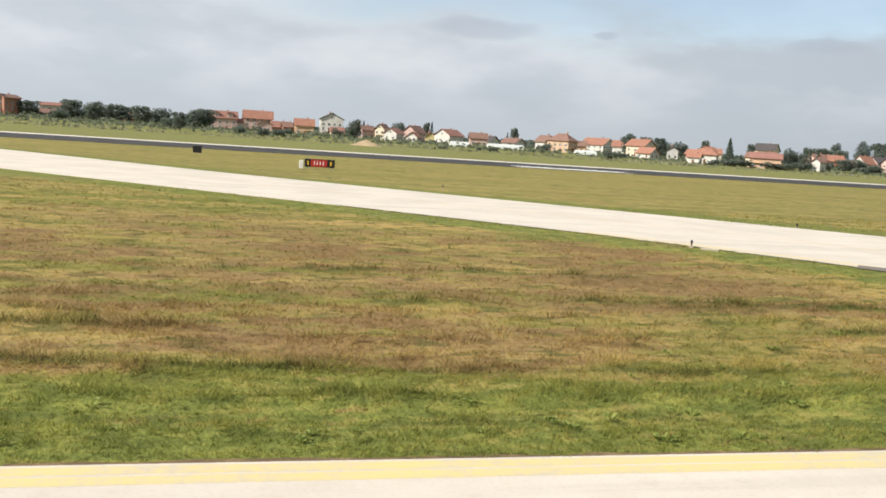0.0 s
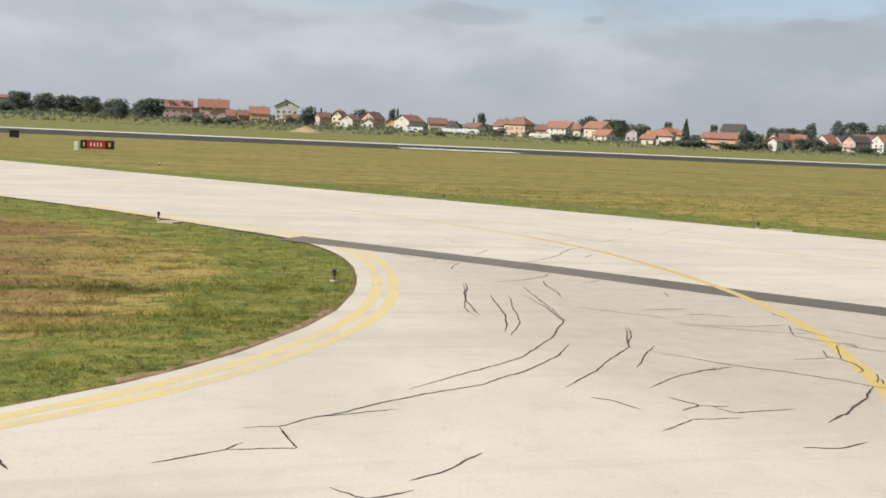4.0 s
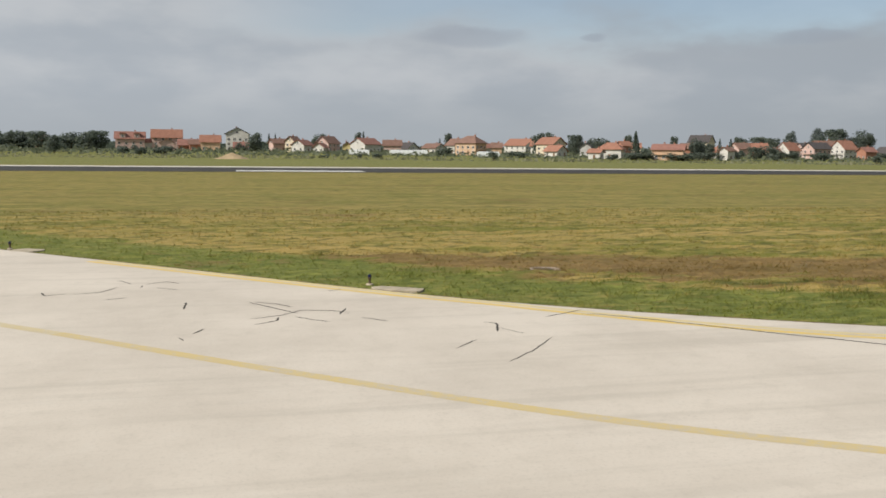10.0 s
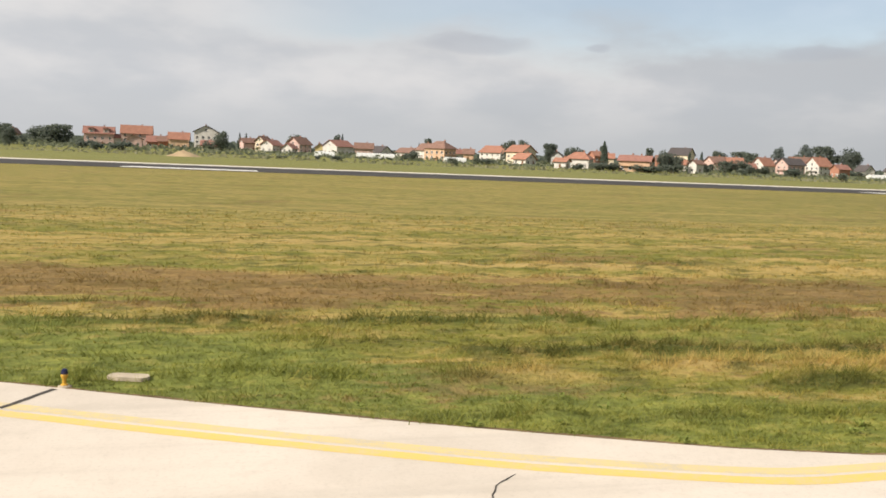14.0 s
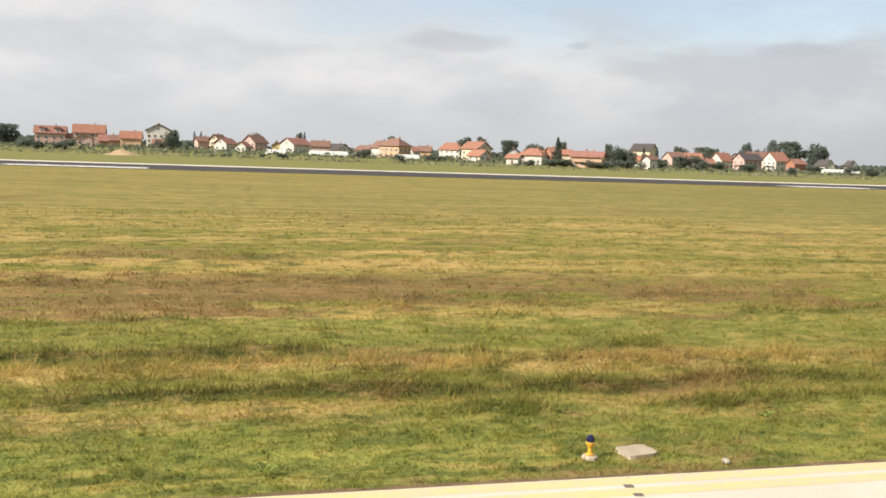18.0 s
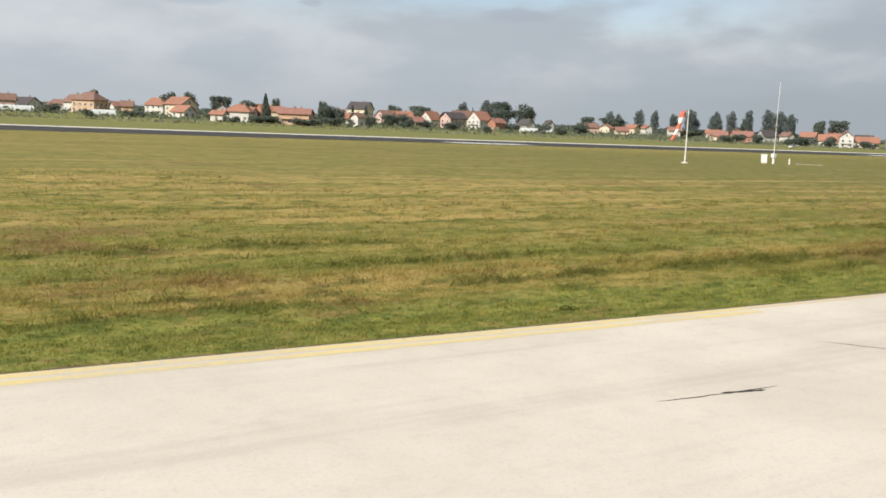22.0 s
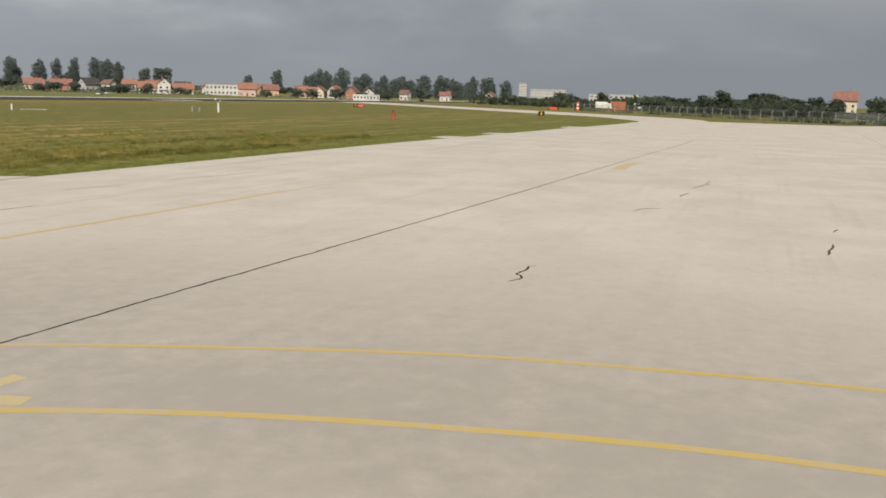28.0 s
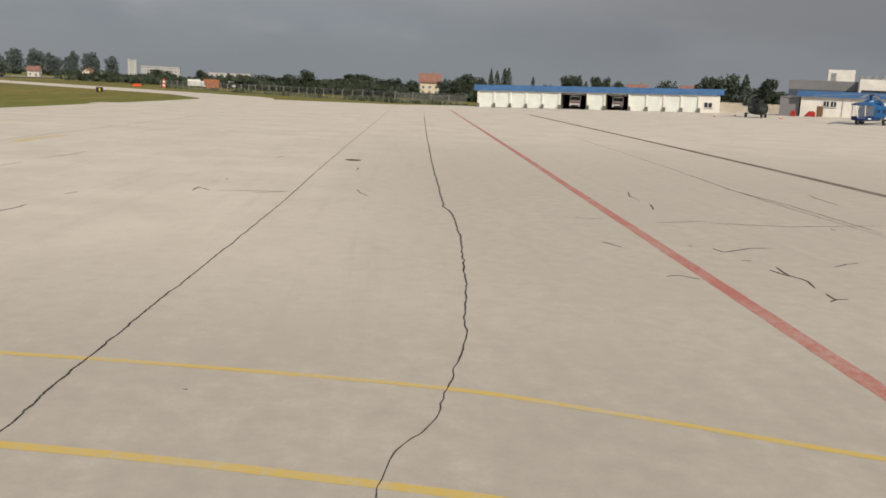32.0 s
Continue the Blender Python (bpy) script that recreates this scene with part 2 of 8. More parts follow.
    c = m.mix(m.ramp(clump, 0.55, 0.66, 0.0, 0.55), c, (0.350, 0.268, 0.095))
    # greener where the aircraft turn off
    c = m.mix(m.math("MULTIPLY", m.math("MULTIPLY", m.ramp(east, 88.0, 104.0), m.ramp(north, 46.0, 22.0)), m.ramp(patch, 0.64, 0.46, 0.10, 0.45)), c, (0.150, 0.156, 0.032))
    # worn brown stretch a little way in from the pavement
    track = m.math("ABSOLUTE", m.math("SUBTRACT", m.math("ADD", north, m.math("MULTIPLY", m.math("SUBTRACT", m.math("ADD", mid, blot), 1.0), 9.0)), m.ramp(east, 57.0, 80.0, 28.6, 24.2)), 0.0)
    worn_strip = m.math("MULTIPLY", m.math("MULTIPLY", m.ramp(track, 4.0, 1.2), m.ramp(east, 48.0, 56.0)), m.ramp(east, 112.0, 97.0, 0.15, 1.0))
    bare = m.math("ADD", m.math("ADD", m.math("MULTIPLY", blot, 0.4), m.math("ADD", m.math("MULTIPLY", mid, 0.35), m.math("MULTIPLY", small, 0.25))), m.math("MAXIMUM", m.math("MULTIPLY", worn_strip, 0.14), m.math("MULTIPLY", island, 0.07)))
    c = m.mix(m.ramp(bare, 0.535, 0.61, 0.0, 0.72), c, (0.168, 0.100, 0.046))
    # fresher grass beyond the runway
    c = m.mix(m.ramp(north, 200.0, 230.0, 0.0, 0.65), c, (0.150, 0.180, 0.062))
    c = m.mix(m.ramp(small, 0.53, 0.66, 0.0, 0.35), c, (0.345, 0.260, 0.098))
    # lush green right beside the pavement, and a second greener row behind it
    # the strip is wider along the diagonal taxiway
    lush = m.ramp(m.math("SUBTRACT", inset, m.math("MULTIPLY", m.ramp(east, 76.0, 69.0, 0.0, 1.7), m.ramp(east, 18.0, 30.0, 0.25, 1.0))), 3.5, 2.2)
    second = m.math("MULTIPLY", m.ramp(m.math("ABSOLUTE", m.math("SUBTRACT", inset, 8.6), 0.0), 1.9, 0.9), m.ramp(east, 70.0, 80.0, 0.0, 0.6))
    green = m.mix(m.ramp(small, 0.40, 0.62), (0.134, 0.162, 0.036), (0.225, 0.236, 0.056))
    c = m.mix(m.math("MULTIPLY", m.math("MAXIMUM", lush, second), m.ramp(m.math("ADD", m.math("MULTIPLY", small, 0.6), m.math("MULTIPLY", blot, 0.4)), 0.62, 0.47, 0.40, 0.92)), c, green)
    verge = m.math("MULTIPLY", lush, m.math("MULTIPLY", m.ramp(east, 80.0, 72.0), m.ramp(east, 16.0, 30.0, 0.45, 1.0)))
    c = m.mix(m.math("MULTIPLY", verge, m.ramp(small, 0.66, 0.50, 0.2, 0.62)), c, m.mix(fine, (0.105, 0.134, 0.032), (0.160, 0.186, 0.048)))
    # bare soil shows through here and there
    c = m.mix(m.math("MULTIPLY", lush, m.ramp(m.math("ADD", m.math("MULTIPLY", patch, 0.6), m.math("MULTIPLY", small, 0.4)), 0.55, 0.63, 0.0, 0.7)), c, (0.205, 0.140, 0.064))
    # the lush strip is clumpy too: bright fresh tufts, and hollows shaded by colour
    c = m.mix(m.math("MULTIPLY", lush, m.ramp(clump, 0.48, 0.36, 0.0, 0.6)), c, (0.085, 0.108, 0.026))
    c = m.mix(m.math("MULTIPLY", lush, m.ramp(clump, 0.54, 0.66, 0.0, 0.55)), c, (0.255, 0.270, 0.062))
    c = m.mix(m.ramp(m.math("ADD", m.math("MULTIPLY", fine, 0.5), m.math("MULTIPLY", small, 0.5)), 0.50, 0.38, 0.0, 0.36), c, (0.070, 0.070, 0.018))
    return c, fine, small


def make_grass():
    m = Mat("mown_grass", 0.9, 0.0, 0.15)
    c, fine, small = grass_colors(m)
    m.color(c)
    m.bump(m.math("ADD", fine, m.math("MULTIPLY", small, 2.0)), 0.7, 0.07)
    return m.m


def make_concrete():
    m = Mat("pale_concrete", 0.85, 0.0, 0.25)
    streak = m.noise(1.0, 5.0, 0.6, m.pos(0.05, 0.9, 1.0, 0.05))
    cross = m.noise(1.0, 4.0, 0.6, m.pos(0.07, 1.3, 1.0, 0.8))
    blot = m.noise(0.25, 6.0, 0.62)
    mott = m.noise(2.2, 5.0, 0.65)
    fine = m.noise(16.0, 4.0, 0.7)
    speck = m.noise(45.0, 2.0, 0.5)
    c = m.mix(m.ramp(blot, 0.32, 0.68), (0.540, 0.489, 0.425), (0.625, 0.570, 0.500))
    xyz = m.node("ShaderNodeSeparateXYZ")
    m.link(m._pos, xyz.inputs[0])
    east, north = xyz.outputs["X"], xyz.outputs["Y"]
    # wheel streaks run along the taxiway and fade out on the apron
    taxi = m.math("SUBTRACT", 1.0, m.math("MULTIPLY", m.ramp(east, 108.0, 122.0, 0.0, 0.8), m.ramp(north, 6.0, -4.0)))
    c = m.mix(m.math("MULTIPLY", taxi, m.ramp(streak, 0.50, 0.68, 0.0, 0.34)), c, (0.37, 0.335, 0.285))
    c = m.mix(m.ramp(cross, 0.54, 0.72, 0.0, 0.20), c, (0.39, 0.355, 0.305))
    c = m.mix(m.ramp(mott, 0.50, 0.72, 0.0, 0.26), c, (0.42, 0.38, 0.325))
    c = m.mix(m.ramp(mott, 0.48, 0.30, 0.0, 0.30), c, (0.61, 0.57, 0.51))
    patchy = m.ramp(m.math("ADD", m.math("MULTIPLY", blot, 0.6), m.math("MULTIPLY", mott, 0.4)), 0.3, 0.6, 0.35, 0.9)
    # the concrete is greyer round the aircraft stands
    uneven = m.math("ADD", east, m.math("MULTIPLY", m.math("SUBTRACT", blot, 0.5), 26.0))
    stand = m.math("MULTIPLY", m.math("MULTIPLY", m.ramp(uneven, 102.0, 112.0), m.ramp(east, 132.0, 117.0)), m.ramp(north, 4.0, -5.0))
    stand = m.math("MAXIMUM", stand, m.math("MULTIPLY", m.math("MULTIPLY", m.ramp(north, -24.0, -34.0, 0.0, 0.75), m.ramp(uneven, 103.0, 113.0)), m.ramp(east, 190.0, 140.0)))
    c = m.mix(m.math("MULTIPLY", stand, patchy), c, (0.375, 0.340, 0.292))
    # old brownish slabs on the turning side of the dark repair strip
    side = m.math("ADD", m.math("MULTIPLY", m.math("SUBTRACT", east, 22.8), 0.684), m.math("MULTIPLY", m.math("SUBTRACT", north, 28.75), 0.730))
    old = m.math("MULTIPLY", m.math("MULTIPLY", m.ramp(side, 0.2, -0.8), m.ramp(side, -13.0, -8.0)), m.math("MULTIPLY", m.ramp(east, 23.5, 28.0), m.ramp(east, 44.0, 36.0)))
    c = m.mix(m.math("MULTIPLY", old, m.math("MULTIPLY", patchy, 0.75)), c, (0.385, 0.335, 0.285))
    c = m.mix(m.ramp(fine, 0.48, 0.70, 0.0, 0.30), c, (0.39, 0.355, 0.305))
    c = m.mix(m.ramp(speck, 0.62, 0.74, 0.0, 0.22), c, (0.27, 0.25, 0.22))
    m.color(c)
    m.bump(fine, 0.25, 0.01)
    return m.m


def make_asphalt(name="dark_asphalt", a=(0.045, 0.045, 0.047), b=(0.075, 0.073, 0.070)):
    m = Mat(name, 0.9, 0.0, 0.25)
    blot = m.noise(0.2, 4.0)
    fine = m.noise(30.0, 3.0, 0.7)
    c = m.mix(m.ramp(blot, 0.35, 0.65), a, b)
    c = m.mix(m.ramp(fine, 0.5, 0.75, 0.0, 0.4), c, tuple(1.6 * v for v in b))
    m.color(c)
    m.bump(fine, 0.3, 0.01)
    return m.m


def make_line_paint(name, base, wear=0.5, under=(0.48, 0.44, 0.38)):
    """Road paint, rubbed through in places."""
    m = Mat(name, 0.7, 0.0, 0.3)
    big, small, grit = m.noise(0.7, 4.0), m.noise(7.0, 5.0, 0.7), m.noise(40.0, 3.0, 0.7)
    worn_out = m.ramp(m.math("ADD", m.math("MULTIPLY", small, 0.4), m.math("ADD", m.math("MULTIPLY", big, 0.3), m.math("MULTIPLY", grit, 0.3))), 0.44, 0.62, 0.0, wear)
    m.color(m.mix(worn_out, base, under))
    return m.m


GRASS = make_grass()
CONCRETE = make_concrete()
ASPHALT = make_asphalt("dark_asphalt", (0.032, 0.031, 0.031), (0.055, 0.053, 0.050))
SEAL = make_asphalt("bitumen_sealant", (0.034, 0.031, 0.028), (0.064, 0.058, 0.052))
STRIP = make_asphalt("asphalt_strip", (0.122, 0.108, 0.095), (0.172, 0.152, 0.134))
YELLOW = make_line_paint("yellow_line_paint", (0.68, 0.50, 0.145), 0.55)
YELLOW_EDGE = make_line_paint("pale_yellow_edge_paint", (0.64, 0.52, 0.24), 0.8)
YELLOW_WORN = make_line_paint("worn_yellow_paint", (0.58, 0.42, 0.12), 0.75)
YELLOW_PALE = make_line_paint("faded_yellow_paint", (0.58, 0.46, 0.22), 0.95)
YELLOW_FAINT = make_line_paint("faint_yellow_paint", (0.56, 0.47, 0.28), 1.0, (0.53, 0.485, 0.42))
RED_PAINT = make_line_paint("faded_red_paint", (0.43, 0.15, 0.125), 0.6)
WHITE_PAINT = make_line_paint("white_line_paint", (0.75, 0.75, 0.73), 0.25, (0.2, 0.2, 0.2))


# ---- building blocks ----
def part(name, bm, material, parent=None, label=""):
    """Links a bmesh as one mesh object, under a thing or a part."""
    me = bpy.data.meshes.new(name)
    bm.to_mesh(me)
    bm.free()
    me.materials.append(material)
    ob = new(name, me)
    ob.parent = parent
    if label:
        ob["label"] = label
    return ob


def mesh_of(name, verts, faces, material, parent=None):
    me = bpy.data.meshes.new(name)
    me.from_pydata(verts, [], faces)
    me.materials.append(material)
    ob = new(name, me)
    ob.parent = parent
    return ob


def thing(name, x, y, z=0.0, turn=0.0, label="", category="", group="", kind=""):
    ob = new(name)
    ob.empty_display_size = 0.2
    ob.matrix_basis = pose(x, y, z, 0, 0, turn)
    return tagged(ob, label, category, group, kind)


def slab_poly(name, points, top, depth, material):
    """A flat plate with an outline, its top at a height."""
    bm = bmesh.new()
    f = bm.faces.new([bm.verts.new((x, y, top)) for x, y in points])
    if f.normal.z < 0:
        f.normal_flip()
    r = bmesh.ops.extrude_face_region(bm, geom=[f])
    bmesh.ops.translate(bm, vec=(0, 0, -depth), verts=[v for v in r["geom"] if isinstance(v, bmesh.types.BMVert)])
    bmesh.ops.recalc_face_normals(bm, faces=bm.faces)
    return part(name, bm, material)


def smooth_line(points, step=0.5):
    """Points along a rounded line through the given ones."""
    p = [Vector((*q, 0)) for q in points]
    p = [2 * p[0] - p[1], *p, 2 * p[-1] - p[-2]]
    out = []
    for a, b, c, d in zip(p, p[1:], p[2:], p[3:]):
        n = max(1, int((c - b).length / step))
        for k in range(n):
            t = k / n
            out.append(0.5 * (2 * b + (c - a) * t + (2 * a - 5 * b + 4 * c - d) * t * t + (3 * b - a - 3 * c + d) * t**3))
    out.append(p[-2])
    return [(v.x, v.y) for v in out]


def ribbon(name, line, width, top, material, side=0.0, parent=None, ragged=0.0, taper=False):
    """A flat band of paint or seal along a line; side shifts it to the line's left."""
    verts, faces = [], []
    pts = [Vector((*q, 0)) for q in line]
    rng = random.Random(int(abs(pts[0].x * 31 + pts[0].y * 17) * 100))
    for k, v in enumerate(pts):
        d = (pts[min(k + 1, len(pts) - 1)] - pts[max(k - 1, 0)]).normalized()
        n = Vector((-d.y, d.x, 0))
        thin = 1.0
        if taper:
            thin = 0.3 + 0.7 * min(1.0, 7.0 * min(k, len(pts) - 1 - k) / max(1, len(pts) - 1))
        for s in (width / 2, -width / 2):
            q = v + n * (side + s * thin * (1 + ragged * rng.uniform(-1, 1)))
            verts.append((q.x, q.y, top))
        if k:
            a = 2 * k
            faces.append((a - 2, a - 1, a + 1, a))
    return mesh_of(name, verts, faces, material, parent)


# ---- ground ----
RUNWAY_NEAR, RUNWAY_FAR = 156.0, 196.0
FIELD_MARKS = [(-80, 157), (-23, 101), (-0.8, 76), (14.4, 61.6), (31.7, 45.6), (38.8, 38.9), (47.0, 30.9), (54.5, 23.4), (58.2, 20.2), (61.7, 17.9), (64.8, 16.2), (68.0, 14.7), (71, 13.3), (75.1, 11.6), (78.4, 10.55), (83, 10.05), (90, 9.9), (98, 9.8), (112, 9.45), (128.6, 9.3), (149, 8.9), (173, 8.3), (221, 5.6), (252, 3.6), (276, 3.1)]
FIELD_TIP = [(282, 4.0), (290, 7.0), (313, 17), (349, 50), (420, 112), (465, 157)]
ISLAND_MARKS = [(-120, 157), (-80, 122), (-15, 65.6), (5.5, 47.0), (15.3, 37.6), (20.6, 31.4), (22.6, 29.0), (23.6, 26.6), (24.0, 24.2), (23.9, 21.7), (23.5, 19.4), (22.9, 17.5), (22.15, 16.0), (20.95, 14.25), (19.4, 12.67), (17.7, 11.46), (16.5, 10.76), (14.8, 10.13), (12.4, 9.66), (8.5, 9.62), (-2.2, 9.65), (-200, 4.5)]

# the edges run in smooth curves through the marks
FIELD_EDGE = [*FIELD_MARKS[:6], *smooth_line(FIELD_MARKS[6:18], 1.4), *FIELD_MARKS[18:]]
ISLAND_EDGE = [*ISLAND_MARKS[:3], *smooth_line(ISLAND_MARKS[3:-1], 1.1), ISLAND_MARKS[-1]]


def rise(x, y):
    """The land lifts gently beyond the runway."""
    t = min(1.0, max(0.0, (y - 330.0) / 230.0))
    return 3.0 * t * t * (3 - 2 * t)


def edge_distance(xs, ys):
    best = np.full(xs.shape, 1e9)
    for line in (FIELD_EDGE, ISLAND_EDGE):
        for (ax, ay), (bx, by) in zip(line, line[1:]):
            dx, dy = bx - ax, by - ay
            t = np.clip(((xs - ax) * dx + (ys - ay) * dy) / (dx * dx + dy * dy), 0, 1)
            best = np.minimum(best, np.hypot(xs - ax - t * dx, ys - ay - t * dy))
    return best


PADS = ([(129.0, 9.5), (129.7, 10.9), (130.6, 13.1), (130.2, 14.6), (132.5, 14.4), (134.9, 12.2), (136.9, 9.3)], [(183.6, 7.8), (184.4, 9.7), (187, 9.6), (187.6, 7.6)], [(195.5, 7.0), (196.2, 8.6), (199, 8.5), (199.4, 6.9)], [(225, 5.4), (226, 7.0), (231, 6.9), (232, 5.1)])


def inside(pts, x, y):
    odd = np.zeros(np.shape(x), bool)
    for (ax, ay), (bx, by) in zip(pts, pts[1:] + pts[:1]):
        if ay != by:
            odd ^= ((ay > y) != (by > y)) & (x < (bx - ax) * (y - ay) / (by - ay) + ax)
    return odd


def on_grass(x, y):
    """True above the field's edge or left of the island's, but for the concrete pads."""
    grass = inside([*FIELD_EDGE, (276, 400), (-85, 400)], x, y) | inside([*ISLAND_EDGE, (-200, 158)], x, y)
    for pts in PADS:
        grass &= ~inside(pts, x, y)
    return grass


# mower's rows: (northing, half width, strength), on the field and on the island
STRAW_ROWS = ((15.2, 0.48, 1.0), (18.55, 0.26, 0.65), (21.4, 0.28, 0.5), (26.9, 0.42, 0.7), (29.6, 0.75, 0.8), (33.4, 0.6, 0.75), (37.6, 0.8, 0.8), (42.5, 0.9, 0.7), (48.0, 1.1, 0.7))
TUFT_ROWS = ((12.55, 0.30, 0.75), (13.85, 0.30, 1.0), (16.75, 0.34, 0.8), (20.0, 0.36, 0.8), (22.6, 0.3, 0.5), (25.6, 0.35, 0.55), (31.3, 0.4, 0.5))
ISLAND_STRAW = ((14.4, 0.36, 0.8), (15.7, 0.42, 1.0), (18.0, 0.45, 0.9), (20.6, 0.3, 0.4), (30.5, 0.6, 0.6))
ISLAND_TUFTS = ((12.1, 0.28, 1.0), (13.75, 0.22, 0.6), (16.8, 0.28, 0.6), (19.6, 0.34, 0.8), (24.0, 0.5, 0.5))


def swath(x, y):
    """Rows that the mower left: up to 1 on dry cuttings, down to -1 on the uncut tufts beside them, which are coloured
    dark for their own shade.
    """
    total = np.zeros(np.shape(x))
    for home, straws, tufts in ((np.clip((x - 30) / 4, 0, 1), STRAW_ROWS, TUFT_ROWS), (np.clip((34 - x) / 4, 0, 1), ISLAND_STRAW, ISLAND_TUFTS)):
        for k, (yc, half, power) in enumerate(straws):
            along = y + (0.10 + 0.006 * yc) * np.sin(0.13 * x + 1.7 * k) + 0.10 * np.sin(0.71 * x + 2.3 * k) + 0.06 * np.sin(2.3 * x + k)
            broken = np.clip(0.85 + 0.55 * np.sin(0.23 * x + 2.1 * k) * np.sin(0.081 * x - 1.3 * k + 0.8) + 0.2 * np.sin(1.7 * x + 3 * k), 0, 1)
            total = total + home * power * broken * np.clip(0.5 + (x - 68) / 20 + (x < 34), 0.5, 1) * np.exp(-(((along - yc) / half) ** 2))
        for k, (yc, half, power) in enumerate(tufts):
            along = y + (0.10 + 0.006 * yc) * np.sin(0.13 * x + 1.1 * k) + 0.09 * np.sin(0.9 * x + 1.3 * k)
            clumps = np.clip(0.5 + 0.45 * np.sin(1.25 * x + 1.9 * k) * np.sin(0.47 * x + 0.8 * k) + 0.45 * np.sin(0.21 * x + 1.6 * k), 0, 1)
            total = total - home * power * clumps * np.exp(-(((along - yc) / half) ** 2))
    return np.clip(total, -1, 1)


def relief(x, y):
    """Rows of cut grass, low ridges and small hollows in the field, in metres."""
    ridge = 0.07 * ((0.5 + 0.5 * np.sin(y * 2.5 + 1.3 * np.sin(0.17 * x) + 0.02 * x)) ** 3 - 0.25) * (0.5 + 0.5 * np.sin(0.31 * x + 1.7 * np.sin(0.6 * y)))
    hump = 0.05 * np.sin(3.7 * y + 2.2 * np.sin(0.45 * x)) * np.sin(1.1 * x + 1.4 * np.sin(1.9 * y))
    lump = 0.03 * np.sin(4.3 * x + 3.0 * np.sin(2.1 * y)) * np.sin(5.7 * y + 2.0 * np.sin(1.7 * x))
    fade = np.clip((edge_distance(x, y) - 0.2) / 1.2, 0, 1) * np.clip((62 - y) / 15, 0, 1) * np.clip((y - 3) / 4, 0, 1) * np.clip((200 - x) / 40, 0, 1) * np.clip((x + 28) / 8, 0, 1)
    for pts in PADS:
        px, py = [q[0] for q in pts], [q[1] for q in pts]
        fade = fade * ~((x > min(px) - 0.7) & (x < max(px) + 0.7) & (y > min(py) - 0.7) & (y < max(py) + 0.7))
    return (ridge + hump + lump + 0.16 * np.abs(swath(x, y))) * fade * on_grass(x, y)


def lie(x, y):
    return float(relief(np.array([float(x)]), np.array([float(y)]))[0])


def make_ground():
    xs = np.concatenate([[-4000, -2500, -1500, -900, -600, -400, -280, -200, -150, -110, -80, -60, -45, -35], np.arange(-28, 130, 0.33), np.arange(130, 180, 1.0), np.arange(180, 320, 6), [340, 370, 410, 460, 520, 600, 700, 850, 1050, 1300, 1700, 2300, 3200, 4400]])
    ys = np.concatenate([[-4000, -2500, -1500, -900, -500, -300, -200, -120, -60, -25], np.arange(-8, 8, 2.0), np.arange(8, 34, 0.25), np.arange(34, 62, 0.7), np.arange(62, 110, 3), np.arange(110, 220, 9), np.arange(220, 700, 25), [760, 850, 1000, 1300, 1800, 2600, 3600, 4600]])
    X, Y = np.meshgrid(xs, ys)
    Z = np.array([[rise(a, b) for a in xs] for b in ys]) - 0.035
    Z += relief(X, Y)
    n, m = X.shape
    verts = np.stack([X, Y, Z], -1).reshape(-1, 3)
    idx = np.arange(n * m).reshape(n, m)
    faces = np.stack([idx[:-1, :-1], idx[:-1, 1:], idx[1:, 1:], idx[1:, :-1]], -1).reshape(-1, 4)
    ob = mesh_of("ground", verts.tolist(), faces.tolist(), GRASS)
    a = ob.data.attributes.new("inset", "FLOAT", "POINT")
    a.data.foreach_set("value", np.minimum(edge_distance(X.ravel(), Y.ravel()), 60.0).astype(np.float32))
    a = ob.data.attributes.new("swath", "FLOAT", "POINT")
    a.data.foreach_set("value", swath(X.ravel(), Y.ravel()).astype(np.float32))
    ob.data.polygons.foreach_set("use_smooth", [True] * len(ob.data.polygons))
    return tagged(ob, "wide mown airfield grass, green with dry straw swaths and brown bare patches", "grass field", kind="structure")


make_ground()

outline = [*FIELD_EDGE, *FIELD_TIP, (505, 157), (366, 34), (326, 0), (312, -6), (297, -8), (300, -33), (318, -48), (324, -100), (332, -160), (332, -320), (-200, -320), *ISLAND_EDGE[::-1]]


def apron(x, y):
    """The apron climbs gently towards the buildings."""
    return 0.024 * max(0.0, -y - 55.0) * min(1.0, max(0.0, (x - 190.0) / 60.0))


def make_pavement():
    ob = slab_poly("pavement", outline, 0.0, 0.06, CONCRETE)
    bm = bmesh.new()
    bm.from_mesh(ob.data)
    for at, way in (((190, 0, 0), (1, 0, 0)), ((210, 0, 0), (1, 0, 0)), ((230, 0, 0), (1, 0, 0)), ((250, 0, 0), (1, 0, 0)), ((0, -55, 0), (0, 1, 0)), ((0, -80, 0), (0, 1, 0)), ((0, -110, 0), (0, 1, 0))):
        bmesh.ops.bisect_plane(bm, geom=bm.verts[:] + bm.edges[:] + bm.faces[:], plane_co=at, plane_no=way)
    bmesh.ops.triangulate(bm, faces=bm.faces[:])
    for v in bm.verts:
        v.co.z += apron(v.co.x, v.co.y)
    bm.to_mesh(ob.data)
    bm.free()
    tagged(ob, "pale beige concrete taxiway and apron with cracks and stains", "pavement", kind="structure")


make_pavement()
runway = slab_poly("runway", [(-1200, RUNWAY_NEAR), (1900, RUNWAY_NEAR), (1900, RUNWAY_FAR), (-1200, RUNWAY_FAR)], 0.004, 0.05, ASPHALT)
tagged(runway, "long dark asphalt runway with white edge stripes", "runway", kind="structure")

# ---- lines on the pavement ----
layer = 0


